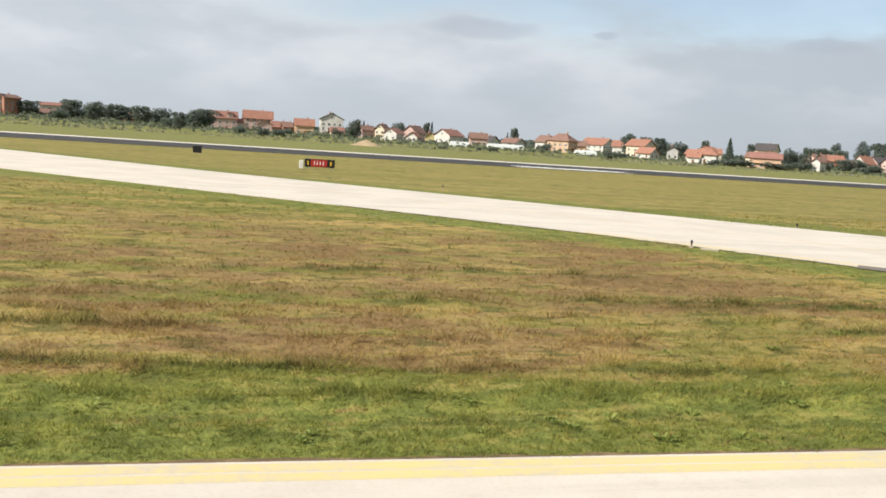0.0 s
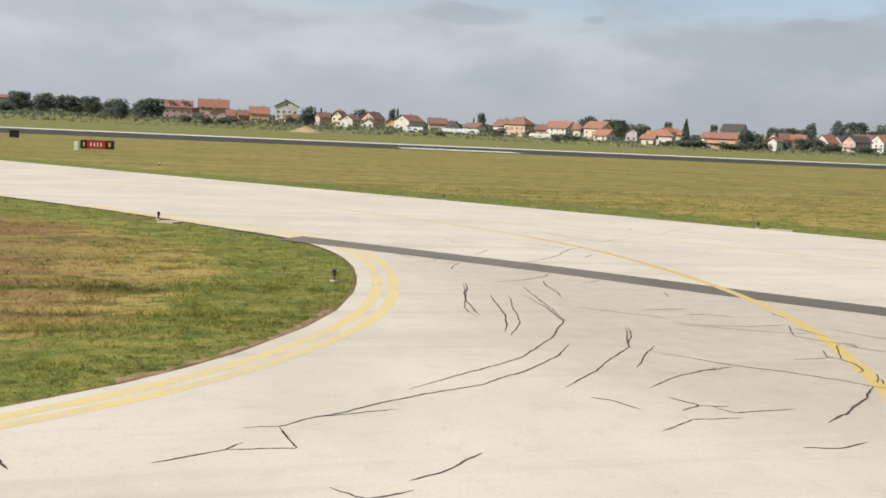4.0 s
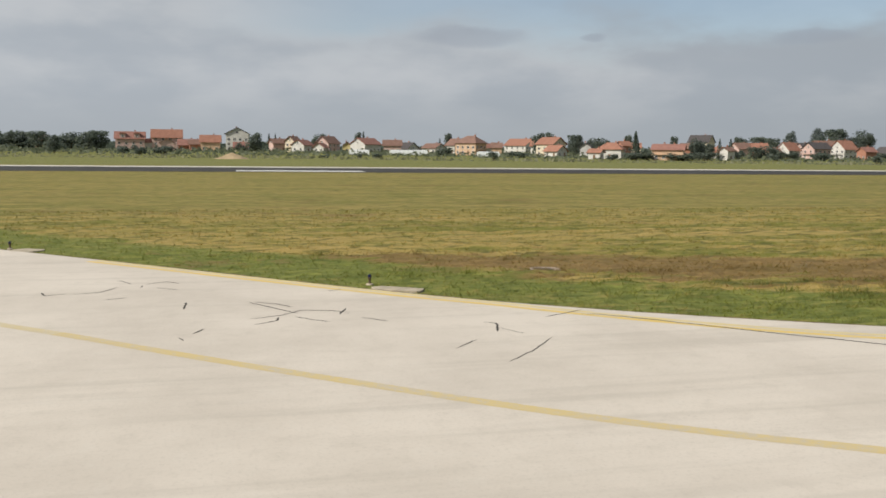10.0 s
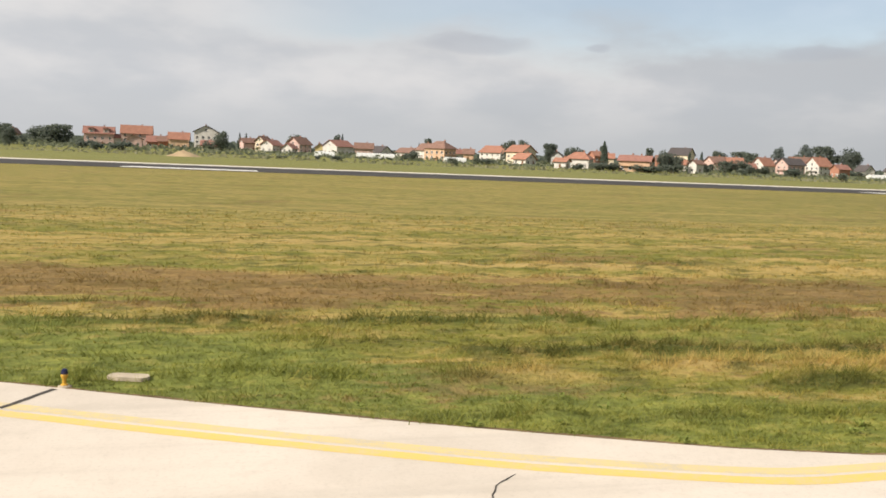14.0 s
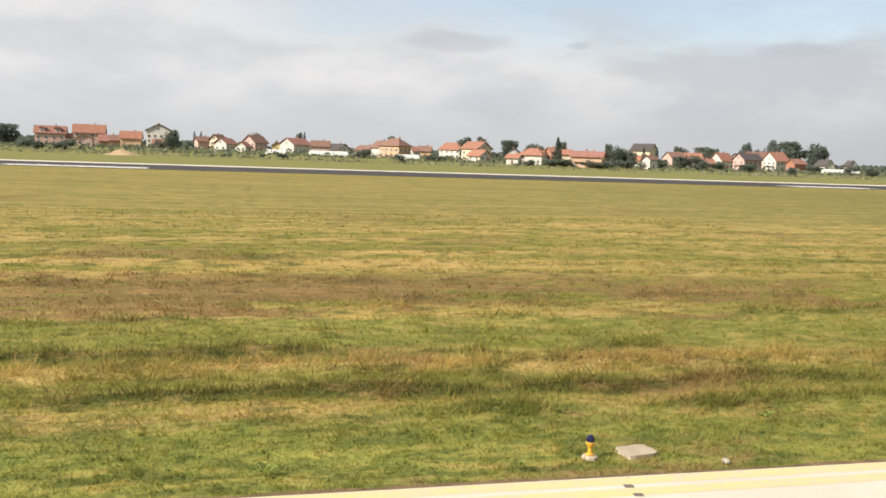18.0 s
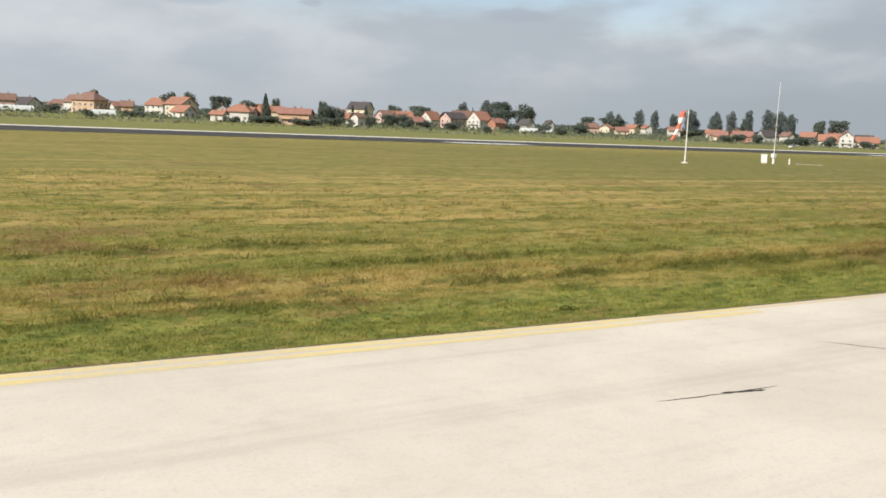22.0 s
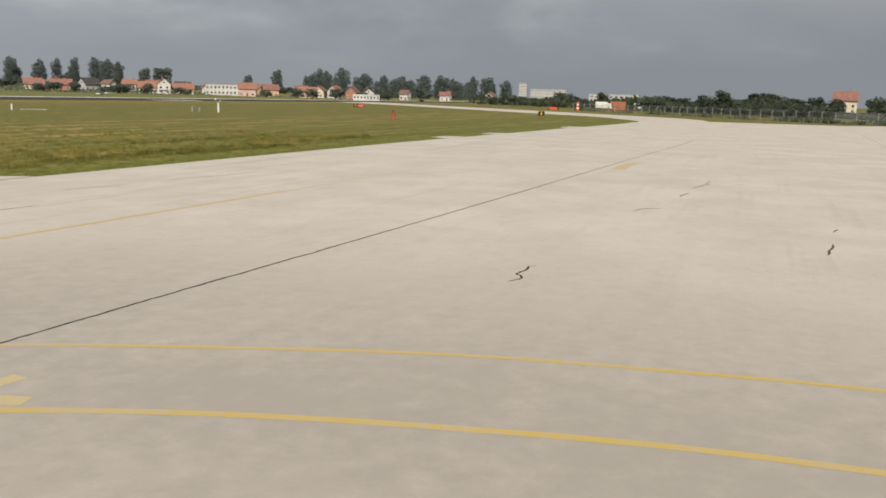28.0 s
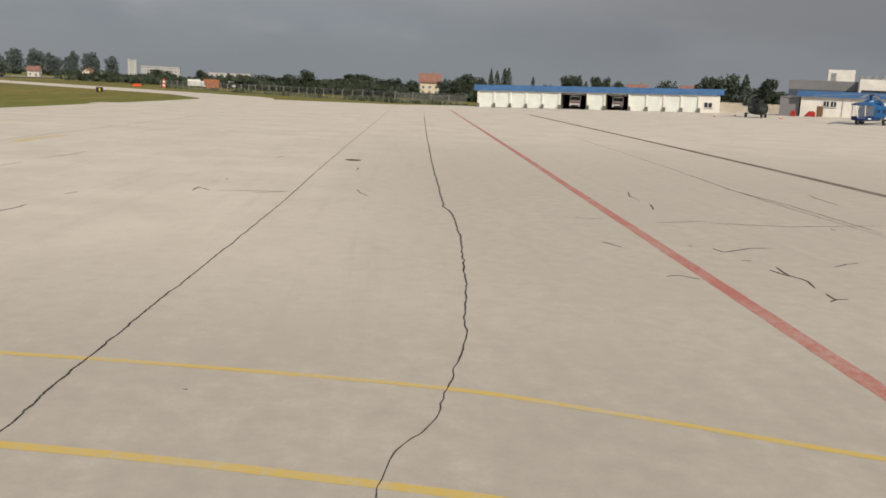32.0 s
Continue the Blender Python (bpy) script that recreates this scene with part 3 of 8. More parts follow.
def line_thing(name, points, width, material, label, category, side=0.0, top=0.0025, step=0.3, ragged=0.05):
    global layer
    layer += 1
    ob = ribbon(name, smooth_line(points, step), width, top * 0.4 + 0.00015 * (layer % 9), material, side, None, ragged)
    return tagged(ob, label, category, kind="structure")


def beside(points, offset):
    """The points shifted sideways, by an amount that may depend on x."""
    out = []
    for k, q in enumerate(points):
        d = (Vector(points[min(k + 1, len(points) - 1)]) - Vector(points[max(k - 1, 0)])).normalized()
        o = offset(q[0])
        out.append((q[0] - d.y * o, q[1] + d.x * o))
    return out


island_run = smooth_line(ISLAND_MARKS[4:-1], 0.8)
for offs in ((0.18, 0.16, 0.28, 0.38, 0.46), (0.46, 0.42, 0.58, 0.74, 0.86)):
    line_thing("edge_line", beside(island_run, lambda x: float(np.interp(x, (8, 12.5, 16, 20, 23), offs))), 0.24, YELLOW_EDGE, "double yellow edge line round the grass island", "road marking", ragged=0.05)
field_run = smooth_line(FIELD_MARKS[6:20], 1.0)
for off in (0.14, 0.47):
    whole = beside(field_run, lambda x: -off - float(np.interp(x, (57.5, 60, 62, 64, 74.5, 77, 79, 81), (0.0, 0.45, 0.75, 0.9, 0.9, 0.7, 0.12, 0.0))))
    # fresh at first, paler along the field, nearly gone towards the apron
    for x0, x1, wide, paint in ((0, 86, 0.24, YELLOW if off > 0.3 else YELLOW_EDGE), (86, 113, 0.22, YELLOW_EDGE), (113, 200, 0.13, YELLOW_PALE)):
        run = [q for k, q in enumerate(whole) if x0 <= q[0] < x1 or (k and x0 <= whole[k - 1][0] < x1)]
        if len(run) > 1 and not (off > 0.3 and x0 == 113):
            line_thing("edge_line", run, wide, paint, "double yellow edge line beside the field", "road marking", ragged=0.05)
EARTH = worn("bare_brown_earth", (0.21, 0.145, 0.075), 0.55, 2.5, 0.95)
for run, way in ((smooth_line(ISLAND_MARKS[3:-1], 0.35), -1), (smooth_line(FIELD_MARKS[4:21], 0.35), 1)):
    o = ribbon("earth_verge", run, 0.10, -0.006, EARTH, 0.05 * way, None, 0.8)
    tagged(o, "narrow strip of bare brown earth where grass meets the concrete", "verge", kind="structure")
DRY_EARTH = worn("dry_brown_earth", (0.33, 0.225, 0.13), 0.6, 3.5, 0.95)
o = ribbon("earth_verge", smooth_line(ISLAND_MARKS[11:15], 0.12), 0.26, -0.008, DRY_EARTH, -0.08, None, 0.9)
tagged(o, "worn patch of bare brown earth round the tip of the grass island", "verge", kind="structure")
line_thing("lead_in_line", [(28.2, 7.6), (29.4, 9.7), (30.2, 10.9), (31.1, 12.8), (32.1, 15.4), (32.7, 18.3), (32.9, 21.6), (32.5, 26.2), (31.2, 30.4)], 0.26, YELLOW_WORN, "curved yellow taxi guide line", "road marking", 0, 0.0025)
line_thing("lead_in_line", [(31.2, 30.4), (28.1, 35.7), (21.6, 43.4), (2, 62), (-40, 101)], 0.24, YELLOW_PALE, "faded yellow taxi guide line", "road marking", 0, 0.003)
line_thing("center_line", [(31.5, 35.0), (35.1, 31.3), (39.7, 26.5), (44.2, 21.9), (47.8, 18.6)], 0.30, YELLOW_FAINT, "faint yellow taxiway centre line", "road marking", 0, 0.003)
line_thing("center_line", [(47.8, 18.6), (51.5, 15.1), (56.0, 11.2), (59.6, 8.8)], 0.30, YELLOW_PALE, "pale yellow taxiway centre line", "road marking", 0, 0.003)
line_thing("center_line", [(59.6, 8.8), (66.5, 4.9), (76, 1.5), (88, -0.1), (100, -0.55), (109.1, -0.75)], 0.18, YELLOW_WORN, "yellow taxiway centre line", "road marking", 0, 0.003)
line_thing("center_line", [(109.1, -0.75), (112.1, -0.8), (115.8, -0.95), (120.7, -1.15), (127.8, -1.35), (137.6, -1.65)], 0.17, YELLOW_WORN, "yellow taxiway centre line", "road marking", 0, 0.003)
line_thing("center_line", [(137.6, -1.65), (160, -2.5), (190, -3.6), (240, -5.4), (290, -7.3)], 0.16, YELLOW_FAINT, "faded yellow taxiway centre line", "road marking", 0, 0.003)
line_thing("stand_line", [(109.3, -0.8), (110.6, -2.1), (112.1, -3.9), (113.3, -5.4), (114.5, -7.6), (115.8, -10.2), (116.7, -12.6), (117.3, -15.0), (117.75, -17.6), (117.9, -20.6), (117.8, -23.0), (117.45, -26.2), (116.7, -29.6), (116.1, -31.6), (114.5, -36)], 0.17, YELLOW_WORN, "yellow curved stand lead line", "road marking", 0, 0.003)
line_thing("stand_line", [(112.2, -0.75), (113.8, -2.4), (115.3, -4.2), (117.1, -7.0), (118.0, -8.6), (119.0, -11.1), (120.0, -14.1), (120.5, -17.0), (120.8, -19.8), (120.8, -22.7), (120.45, -25.0), (120.1, -27.2), (119.4, -30.5), (118.6, -32.5), (117.4, -35.0), (115.5, -39)], 0.14, YELLOW_WORN, "yellow curved stand lead line", "road marking", 0, 0.003)
line_thing("stand_bar", [(112.0, -0.9), (111.0, -1.9), (110.3, -2.7), (109.6, -3.6)], 0.17, YELLOW_WORN, "short yellow cross line between stand lines", "road marking", 0, 0.003)
line_thing("stand_bar", [(109.25, -0.75), (108.78, -1.13), (108.32, -1.61), (107.6, -2.4)], 0.19, YELLOW_WORN, "short yellow cross line between stand lines", "road marking", 0, 0.003)
line_thing("repainted_mark", [(116.86, -9.53), (116.22, -9.42), (115.78, -9.27)], 0.26, YELLOW_PALE, "smudged yellow repainted mark", "road marking", 0, 0.003)
line_thing("repainted_mark", [(116.17, -10.28), (115.87, -9.19)], 0.30, YELLOW_PALE, "smudged yellow repainted mark", "road marking", 0, 0.004)
line_thing("repainted_mark", [(115.72, -10.13), (114.86, -9.83), (114.09, -9.59)], 0.26, YELLOW_PALE, "smudged yellow repainted mark", "road marking", 0, 0.0045)
line_thing("repainted_mark", [(115.51, -9.44), (114.93, -9.33)], 0.26, YELLOW_PALE, "smudged yellow repainted mark", "road marking", 0, 0.003)
line_thing("faded_mark", [(156.8, -11.0), (159.5, -10.9), (163.3, -11.2)], 0.7, YELLOW_PALE, "worn patch of old yellow paint", "road marking", 0, 0.003)
line_thing("red_line", [(113, -35.95), (123.7, -36.4), (145.2, -37.25), (168.6, -38.2), (267.8, -42.0)], 0.33, RED_PAINT, "faded red apron boundary line", "road marking", 0, 0.003)
line_thing("asphalt_strip", [(22.8, 28.75), (28.6, 23.6), (32.7, 19.6), (36.3, 16.3), (38.7, 14.1), (41.0, 11.8), (45, 8.1), (49, 4.2)], 1.25, STRIP, "dark asphalt repair strip across the taxiway", "repair strip", 0, 0.002, step=0.06, ragged=0.045)
BROWN_STRIP = make_asphalt("brown_asphalt", (0.150, 0.118, 0.096), (0.200, 0.162, 0.134))
line_thing("asphalt_strip", [(128, -50.0), (144.6, -50.7), (163.1, -51.5), (193.0, -52.5), (259.5, -54.5)], 0.6, BROWN_STRIP, "brown asphalt joint strip in the apron", "repair strip", 0, 0.002, ragged=0.1)


def wobbly(points, step=0.35, sway=0.05):
    """A line that wanders a little, as cracks do."""
    pts = smooth_line(points, step) if len(points) > 2 else [tuple(Vector(points[0]).lerp(Vector(points[1]), k / max(2, int((Vector(points[1]) - Vector(points[0])).length / step)))) for k in range(max(2, int((Vector(points[1]) - Vector(points[0])).length / step)) + 1)]
    return [(x + sway * noise.noise((x * 2.1, y * 2.1, 0.3)) + 0.5 * sway * noise.noise((x * 7, y * 7, 5.3)) + 0.22 * sway * noise.noise((x * 23, y * 23, 1.3)), y + sway * noise.noise((x * 2.1, y * 2.1, 9.7)) + 0.5 * sway * noise.noise((x * 7, y * 7, 3.1)) + 0.22 * sway * noise.noise((x * 23, y * 23, 8.1))) for x, y in pts]


def jagged(points):
    """A broken line from point to point with a gritty course, as cracks in concrete run."""
    run = sum((Vector(b) - Vector(a)).length for a, b in zip(points, points[1:]))
    step = 0.05 if run < 12 else 0.09 if run < 30 else 0.16
    sway = 0.04 if run < 30 else 0.055
    out = []
    for k, (a, b) in enumerate(zip(points, points[1:])):
        a, b = Vector(a), Vector(b)
        n = max(2, int((b - a).length / step))
        out += [a.lerp(b, j / n) for j in range(n + (k == len(points) - 2))]
    # ease the corners a little
    soft = [out[0]] + [(p + q * 2 + r) / 4 for p, q, r in zip(out, out[1:], out[2:])] + [out[-1]]

    def drift(x, y, z):
        return noise.noise((x * 1.3, y * 1.3, z)) + 0.5 * noise.noise((x * 4.5, y * 4.5, z + 2)) + 0.30 * noise.noise((x * 14, y * 14, z + 5)) + 0.16 * noise.noise((x * 40, y * 40, z + 7))

    return [(q.x + sway * drift(q.x, q.y, 0.3), q.y + sway * drift(q.x, q.y, 9.7)) for q in soft]


def joint(points, width, name="pavement_joint", label="straight bitumen-filled joint in the concrete"):
    ob = ribbon(name, wobbly(points, 0.12, 0.034), width, 0.0027, SEAL, 0, None, 0.35)
    return tagged(ob, label, "joint", kind="structure")


joint([(104, -7.6), (117.9, -8.15), (134.4, -9.0), (164.9, -10.35), (200, -12.0)], 0.055)
joint([(108, -25.5), (117.5, -25.9), (120.9, -26.02), (136.1, -26.75), (157.8, -27.5), (230, -30.3), (301, -33)], 0.03)


def crack(width, *points):
    global layer
    layer += 1
    # the sealing is at least a finger wide, broader on the far side of the taxiway
    least = 0.05 if points[0][0] > 122 and len(points) < 8 else 0.042 if points[0][1] > 18 and points[0][0] > 44 else 0.029 if points[0][1] > 18 else 0.023
    if width >= 0.08 and len(points) == 2:
        slot = ribbon("cable_slot", wobbly(points, 0.12, 0.012), width, 0.0032 + 0.00015 * (layer % 7), SEAL, 0, None, 0.18)
        return tagged(slot, "straight cable slot filled with dark bitumen", "slot", "cable slots", "structure")
    ob = ribbon("crack", jagged(points), max(least, 0.7 * width), 0.0028 + 0.00015 * (layer % 7), SEAL, 0, None, 0.45, True)
    return tagged(ob, "thin winding crack sealed with black bitumen", "crack", "sealed cracks", "structure")


crack(.05, (28.54, 10.12), (28.94, 10.40), (29.05, 10.42), (29.71, 10.98), (30.47, 11.65))
crack(.045, (27.9, 13.96), (28.79, 13.05), (29.43, 12.61), (30.18, 11.99), (30.47, 11.65), (31.35, 10.94), (31.67, 10.66), (31.99, 10.52), (32.36, 10.27), (32.8, 10.08), (33.22, 9.86), (33.57, 9.89), (33.98, 9.9), (34.6, 10.1))
crack(.03, (31.26, 9.92), (30.98, 9.84), (30.59, 9.82))
crack(.026, (28.90, 23.93), (29.72, 24.65), (30.47, 25.36), (30.97, 26.20), (31.59, 27.09), (32.44, 27.75))
crack(.026, (27.78, 28.10), (28.27, 28.34), (29.04, 28.39))
crack(.026, (27.88, 29.22), (28.19, 28.11))
crack(.026, (27.93, 25.51), (28.32, 26.03), (28.70, 26.69))
crack(.024, (30.15, 28.35), (30.83, 27.92), (31.59, 27.21))
crack(.024, (31.21, 25.06), (31.89, 25.96))
crack(.03, (32.11, 32.72), (32.62, 30.88), (33.00, 30.00), (33.52, 28.97))
crack(.024, (33.52, 28.97), (34.33, 29.80), (35.37, 30.32))
crack(.026, (29.41, 20.76), (29.78, 20.94), (30.04, 21.16))
crack(.03, (30.84, 18.95), (30.98, 19.45))
crack(.024, (29.49, 17.46), (30.05, 17.51), (30.53, 17.53))
crack(.024, (30.07, 16.90), (30.52, 17.01), (31.26, 16.72))
crack(.024, (29.50, 16.19), (30.34, 15.89), (30.97, 15.81), (31.58, 15.90), (31.90, 15.94))
crack(.024, (29.54, 16.02), (30.38, 15.68), (31.03, 15.36), (31.66, 15.16), (31.96, 15.16))
crack(.035, (32.31, 17.12), (32.24, 16.94), (32.27, 16.55))
crack(.036, (31.90, 15.90), (31.63, 15.44), (31.38, 15.01), (31.63, 14.65), (31.86, 14.38), (32.33, 14.23))
crack(.04, (31.81, 15.59), (31.95, 15.39), (32.00, 14.99), (32.07, 14.83))
crack(.04, (31.93, 14.23), (32.03, 14.00), (32.08, 14.19), (32.02, 14.45))
crack(.03, (31.93, 14.23), (32.15, 13.87), (32.61, 13.60), (33.01, 13.33), (33.33, 13.10), (33.63, 12.61), (33.71, 12.48))
crack(.03, (30.16, 13.28), (30.37, 13.31), (30.66, 13.32), (30.90, 13.37), (31.05, 13.39))
crack(.03, (30.90, 13.37), (31.04, 13.57), (31.18, 13.84))
crack(.045, (31.01, 13.46), (31.12, 13.15), (31.10, 12.85), (30.98, 12.55), (30.79, 12.42))
crack(.032, (31.08, 13.21), (31.42, 13.72), (31.72, 14.15), (31.87, 14.24))
crack(.028, (31.86, 12.84), (32.11, 12.86), (32.36, 13.05), (32.54, 13.30))
crack(.034, (30.68, 11.84), (30.90, 12.06), (31.08, 12.34))
crack(.026, (30.70, 11.72), (30.93, 12.02))
crack(.03, (31.30, 9.12), (31.50, 9.42), (31.84, 9.51))
crack(.03, (32.95, 9.45), (33.17, 9.34), (33.66, 8.90), (34.14, 8.41))
crack(.03, (34.23, 8.79), (34.64, 8.28))
crack(.05, (31.65, 10.58), (31.45, 10.33), (31.25, 9.88))
crack(.045, (32.90, 9.05), (33.17, 9.34), (33.33, 9.62))
crack(.036, (32.77, 11.51), (32.83, 11.26), (33.05, 11.12), (33.28, 11.04), (33.59, 11.07))
crack(.028, (32.56, 15.56), (32.89, 15.03), (33.08, 14.72), (33.43, 14.55), (33.77, 14.31), (34.11, 14.08), (34.26, 13.76))
crack(.026, (32.60, 13.79), (33.00, 13.82), (33.29, 14.08), (33.56, 14.67))
crack(.026, (32.37, 13.53), (32.85, 13.34), (33.05, 13.32))
crack(.03, (32.84, 13.73), (33.41, 13.42), (33.91, 13.45), (34.25, 13.53), (34.59, 13.54), (34.89, 13.23), (35.21, 13.08), (35.59, 13.28), (35.99, 13.52), (36.46, 13.62), (37.06, 13.76))
crack(.026, (33.41, 13.26), (33.73, 13.03), (34.01, 13.01))
crack(.03, (33.29, 12.67), (33.71, 12.48), (34.09, 12.38), (34.31, 12.29), (34.50, 11.89), (34.85, 11.62), (35.08, 11.64), (35.28, 11.74))
crack(.05, (34.20, 12.32), (34.22, 12.10), (34.13, 11.96))
crack(.028, (34.45, 15.28), (34.62, 14.86), (34.88, 14.67), (35.22, 14.39), (35.43, 13.96), (35.56, 13.63), (35.97, 13.46), (36.24, 13.42), (36.89, 13.51))
crack(.026, (35.00, 11.71), (35.11, 11.58), (35.19, 11.41))
crack(.034, (35.30, 14.29), (35.38, 14.12), (35.44, 13.88))
crack(.032, (34.24, 13.40), (34.62, 13.01), (34.92, 12.75), (35.30, 12.56), (35.46, 12.31), (35.64, 12.20), (35.81, 12.22), (36.09, 12.38), (36.52, 12.40))
crack(.028, (35.43, 12.12), (35.52, 11.95), (35.74, 11.87), (35.96, 11.79), (36.16, 11.79), (36.64, 11.64), (37.04, 11.48))
crack(.034, (35.81, 12.22), (35.95, 11.93), (36.08, 11.81))
crack(.03, (34.44, 11.60), (34.84, 11.55), (35.19, 11.41), (35.55, 11.32), (35.97, 11.18), (36.19, 11.00))
crack(.045, (35.19, 11.41), (35.08, 11.19), (35.00, 10.98), (35.04, 10.74), (35.08, 10.60))
crack(.026, (35.61, 10.87), (35.77, 10.64), (36.02, 10.46), (36.16, 10.32))
crack(.034, (36.05, 10.20), (36.12, 10.03), (36.38, 9.93))
crack(.055, (36.89, 14.82), (36.97, 13.78), (36.99, 13.34), (37.05, 12.77), (37.08, 12.28), (37.09, 11.77), (37.03, 11.37), (36.87, 11.02), (36.64, 10.72), (36.37, 10.44), (36.01, 10.17), (35.57, 9.78), (35.17, 9.41), (34.73, 8.99), (34.46, 8.75))
crack(.045, (36.99, 13.34), (36.75, 12.78), (36.55, 12.36), (36.27, 11.93), (36.05, 11.65), (35.88, 11.49))
crack(.042, (37.09, 12.37), (36.81, 12.08), (36.58, 11.85), (36.34, 11.55))
crack(.042, (36.92, 12.17), (36.67, 11.74), (36.42, 11.40), (36.12, 11.17))
crack(.028, (35.96, 11.46), (36.15, 11.42), (36.36, 11.41))
crack(.028, (36.30, 11.27), (36.64, 11.08), (36.84, 10.98))
crack(.055, (37.42, 10.88), (37.19, 10.65), (36.78, 10.22), (36.54, 10.03), (36.26, 9.80), (35.98, 9.41), (35.63, 9.22), (35.40, 9.01), (35.20, 8.80), (35.01, 8.61))
crack(.034, (37.42, 10.88), (37.74, 10.85), (38.17, 10.84), (38.55, 10.72))
crack(.034, (36.76, 10.06), (37.05, 9.88), (37.19, 9.68), (37.25, 9.38), (37.49, 9.21), (37.64, 9.09), (37.73, 8.84), (37.78, 8.61))
crack(.04, (38.23, 10.88), (38.16, 10.69), (37.89, 10.28), (37.65, 9.96))
crack(.032, (37.56, 12.16), (37.93, 12.09), (38.14, 12.29), (38.29, 12.45), (38.55, 12.65), (38.86, 12.71))
crack(.036, (38.52, 13.16), (38.45, 12.75), (38.28, 12.39))
crack(.036, (38.67, 13.19), (38.38, 12.69))
crack(.03, (37.87, 16.55), (37.78, 15.95))
crack(.03, (37.96, 16.53), (37.91, 16.01), (37.89, 15.81))
crack(.03, (36.69, 17.08), (37.29, 17.21), (37.92, 17.40), (38.80, 17.60))
crack(.04, (38.80, 17.60), (38.87, 16.97), (38.98, 15.94), (39.12, 15.10), (39.18, 14.44))
crack(.024, (36.52, 18.01), (36.80, 17.63), (37.03, 17.16))
crack(.024, (36.69, 17.08), (36.79, 16.73))
crack(.024, (38.87, 16.97), (39.30, 16.18), (39.61, 15.52), (39.76, 14.56), (39.97, 13.85))
crack(.034, (39.73, 15.54), (40.17, 15.90), (40.80, 16.59), (41.07, 16.82), (41.65, 17.11), (42.03, 17.74))
crack(.024, (41.07, 16.82), (41.38, 16.56), (41.58, 16.09))
crack(.034, (39.90, 13.82), (40.53, 13.91), (41.32, 14.07))
crack(.04, (41.32, 14.07), (41.38, 13.52), (41.42, 12.71), (41.42, 12.12))
crack(.026, (39.56, 10.86), (39.95, 10.78), (40.29, 10.78), (40.64, 10.83))
crack(.036, (42.50, 11.77), (42.44, 11.31), (42.41, 11.09))
crack(.045, (41.28, 10.63), (41.19, 10.30), (41.09, 9.81), (40.98, 9.36), (40.95, 9.04))
crack(.038, (38.38, 9.64), (38.68, 9.56), (39.03, 9.52), (39.57, 9.40), (39.93, 9.35), (40.38, 9.21), (40.91, 9.07))
crack(.05, (38.55, 10.72), (38.51, 10.35), (38.46, 10.02), (38.41, 9.63), (38.37, 9.33), (38.34, 9.05))
crack(.042, (38.54, 10.88), (38.71, 11.02), (39.16, 11.24))
crack(.042, (38.83, 11.10), (38.57, 10.74))
crack(.05, (38.41, 10.21), (38.08, 9.78), (37.63, 9.29), (37.32, 8.99), (37.07, 8.83))
crack(.04, (38.41, 10.21), (38.45, 10.00))
crack(.05, (38.91, 9.53), (38.73, 9.20), (38.47, 8.79), (38.33, 8.63))
crack(.05, (39.03, 9.08), (38.96, 8.85), (38.89, 8.66))
crack(.042, (38.98, 8.94), (39.11, 8.81), (39.14, 8.58), (39.08, 8.33))
crack(.042, (39.49, 9.42), (39.42, 9.16), (39.37, 8.94))
crack(.05, (39.88, 9.32), (39.78, 9.13), (39.59, 8.88))
crack(.05, (40.47, 9.17), (40.36, 8.82), (40.31, 8.54))
crack(.042, (38.01, 8.44), (38.16, 8.27), (38.48, 8.14), (38.73, 8.10), (38.86, 7.99), (39.07, 8.06), (39.35, 8.21))
crack(.036, (39.03, 8.04), (39.01, 7.83))
crack(.026, (39.04, 8.12), (39.24, 7.96), (39.39, 7.79))
crack(.03, (27.25, 16.38), (27.47, 18.18), (27.68, 20.46))
crack(.03, (27.65, 14.44), (28.02, 15.02), (28.35, 15.87))
crack(.025, (28.01, 12.69), (28.41, 12.78), (28.81, 12.94))
crack(.035, (55.79, 14.67), (56.51, 15.45), (57.21, 16.45))
crack(.02, (56.47, 17.64), (56.86, 16.97))
crack(.025, (51.51, 21.72), (52.52, 20.01))
crack(.03, (57.87, 18.64), (58.54, 19.04), (59.08, 19.40))
crack(.09, (58.78, 18.81), (59.15, 18.75), (60.21, 17.80), (61.05, 16.92), (62.01, 15.93), (62.90, 15.14), (63.71, 14.30), (64.48, 13.62), (65.01, 13.00))
crack(.042, (64.86, 13.12), (65.85, 12.33), (66.49, 11.62), (67.24, 10.92), (68.05, 10.11), (68.86, 9.36))
crack(.025, (70.39, 10.01), (70.78, 9.65), (71.23, 9.43), (71.70, 9.61))
crack(.03, (72.00, 9.03), (72.44, 9.39), (72.95, 9.49), (73.35, 9.41))
crack(.03, (73.61, 10.39), (73.30, 10.14), (73.15, 9.75), (72.93, 9.45))
crack(.03, (71.60, 9.07), (71.86, 9.33), (71.83, 9.05))
crack(.1, (108.37, 5.07), (108.73, 4.97), (109.11, 4.90))
crack(.095, (67.88, 14.66), (67.36, 13.70))
crack(.08, (67.16, 13.23), (66.77, 12.48))
crack(.035, (20.01, 9.68), (20.75, 10.00), (20.95, 10.20))
crack(.04, (20.92, 10.69), (21.44, 10.71), (21.79, 10.98), (22.23, 11.17), (22.68, 11.49), (23.61, 11.92), (24.36, 12.25), (25.22, 12.88), (26.04, 13.74), (26.62, 14.51))
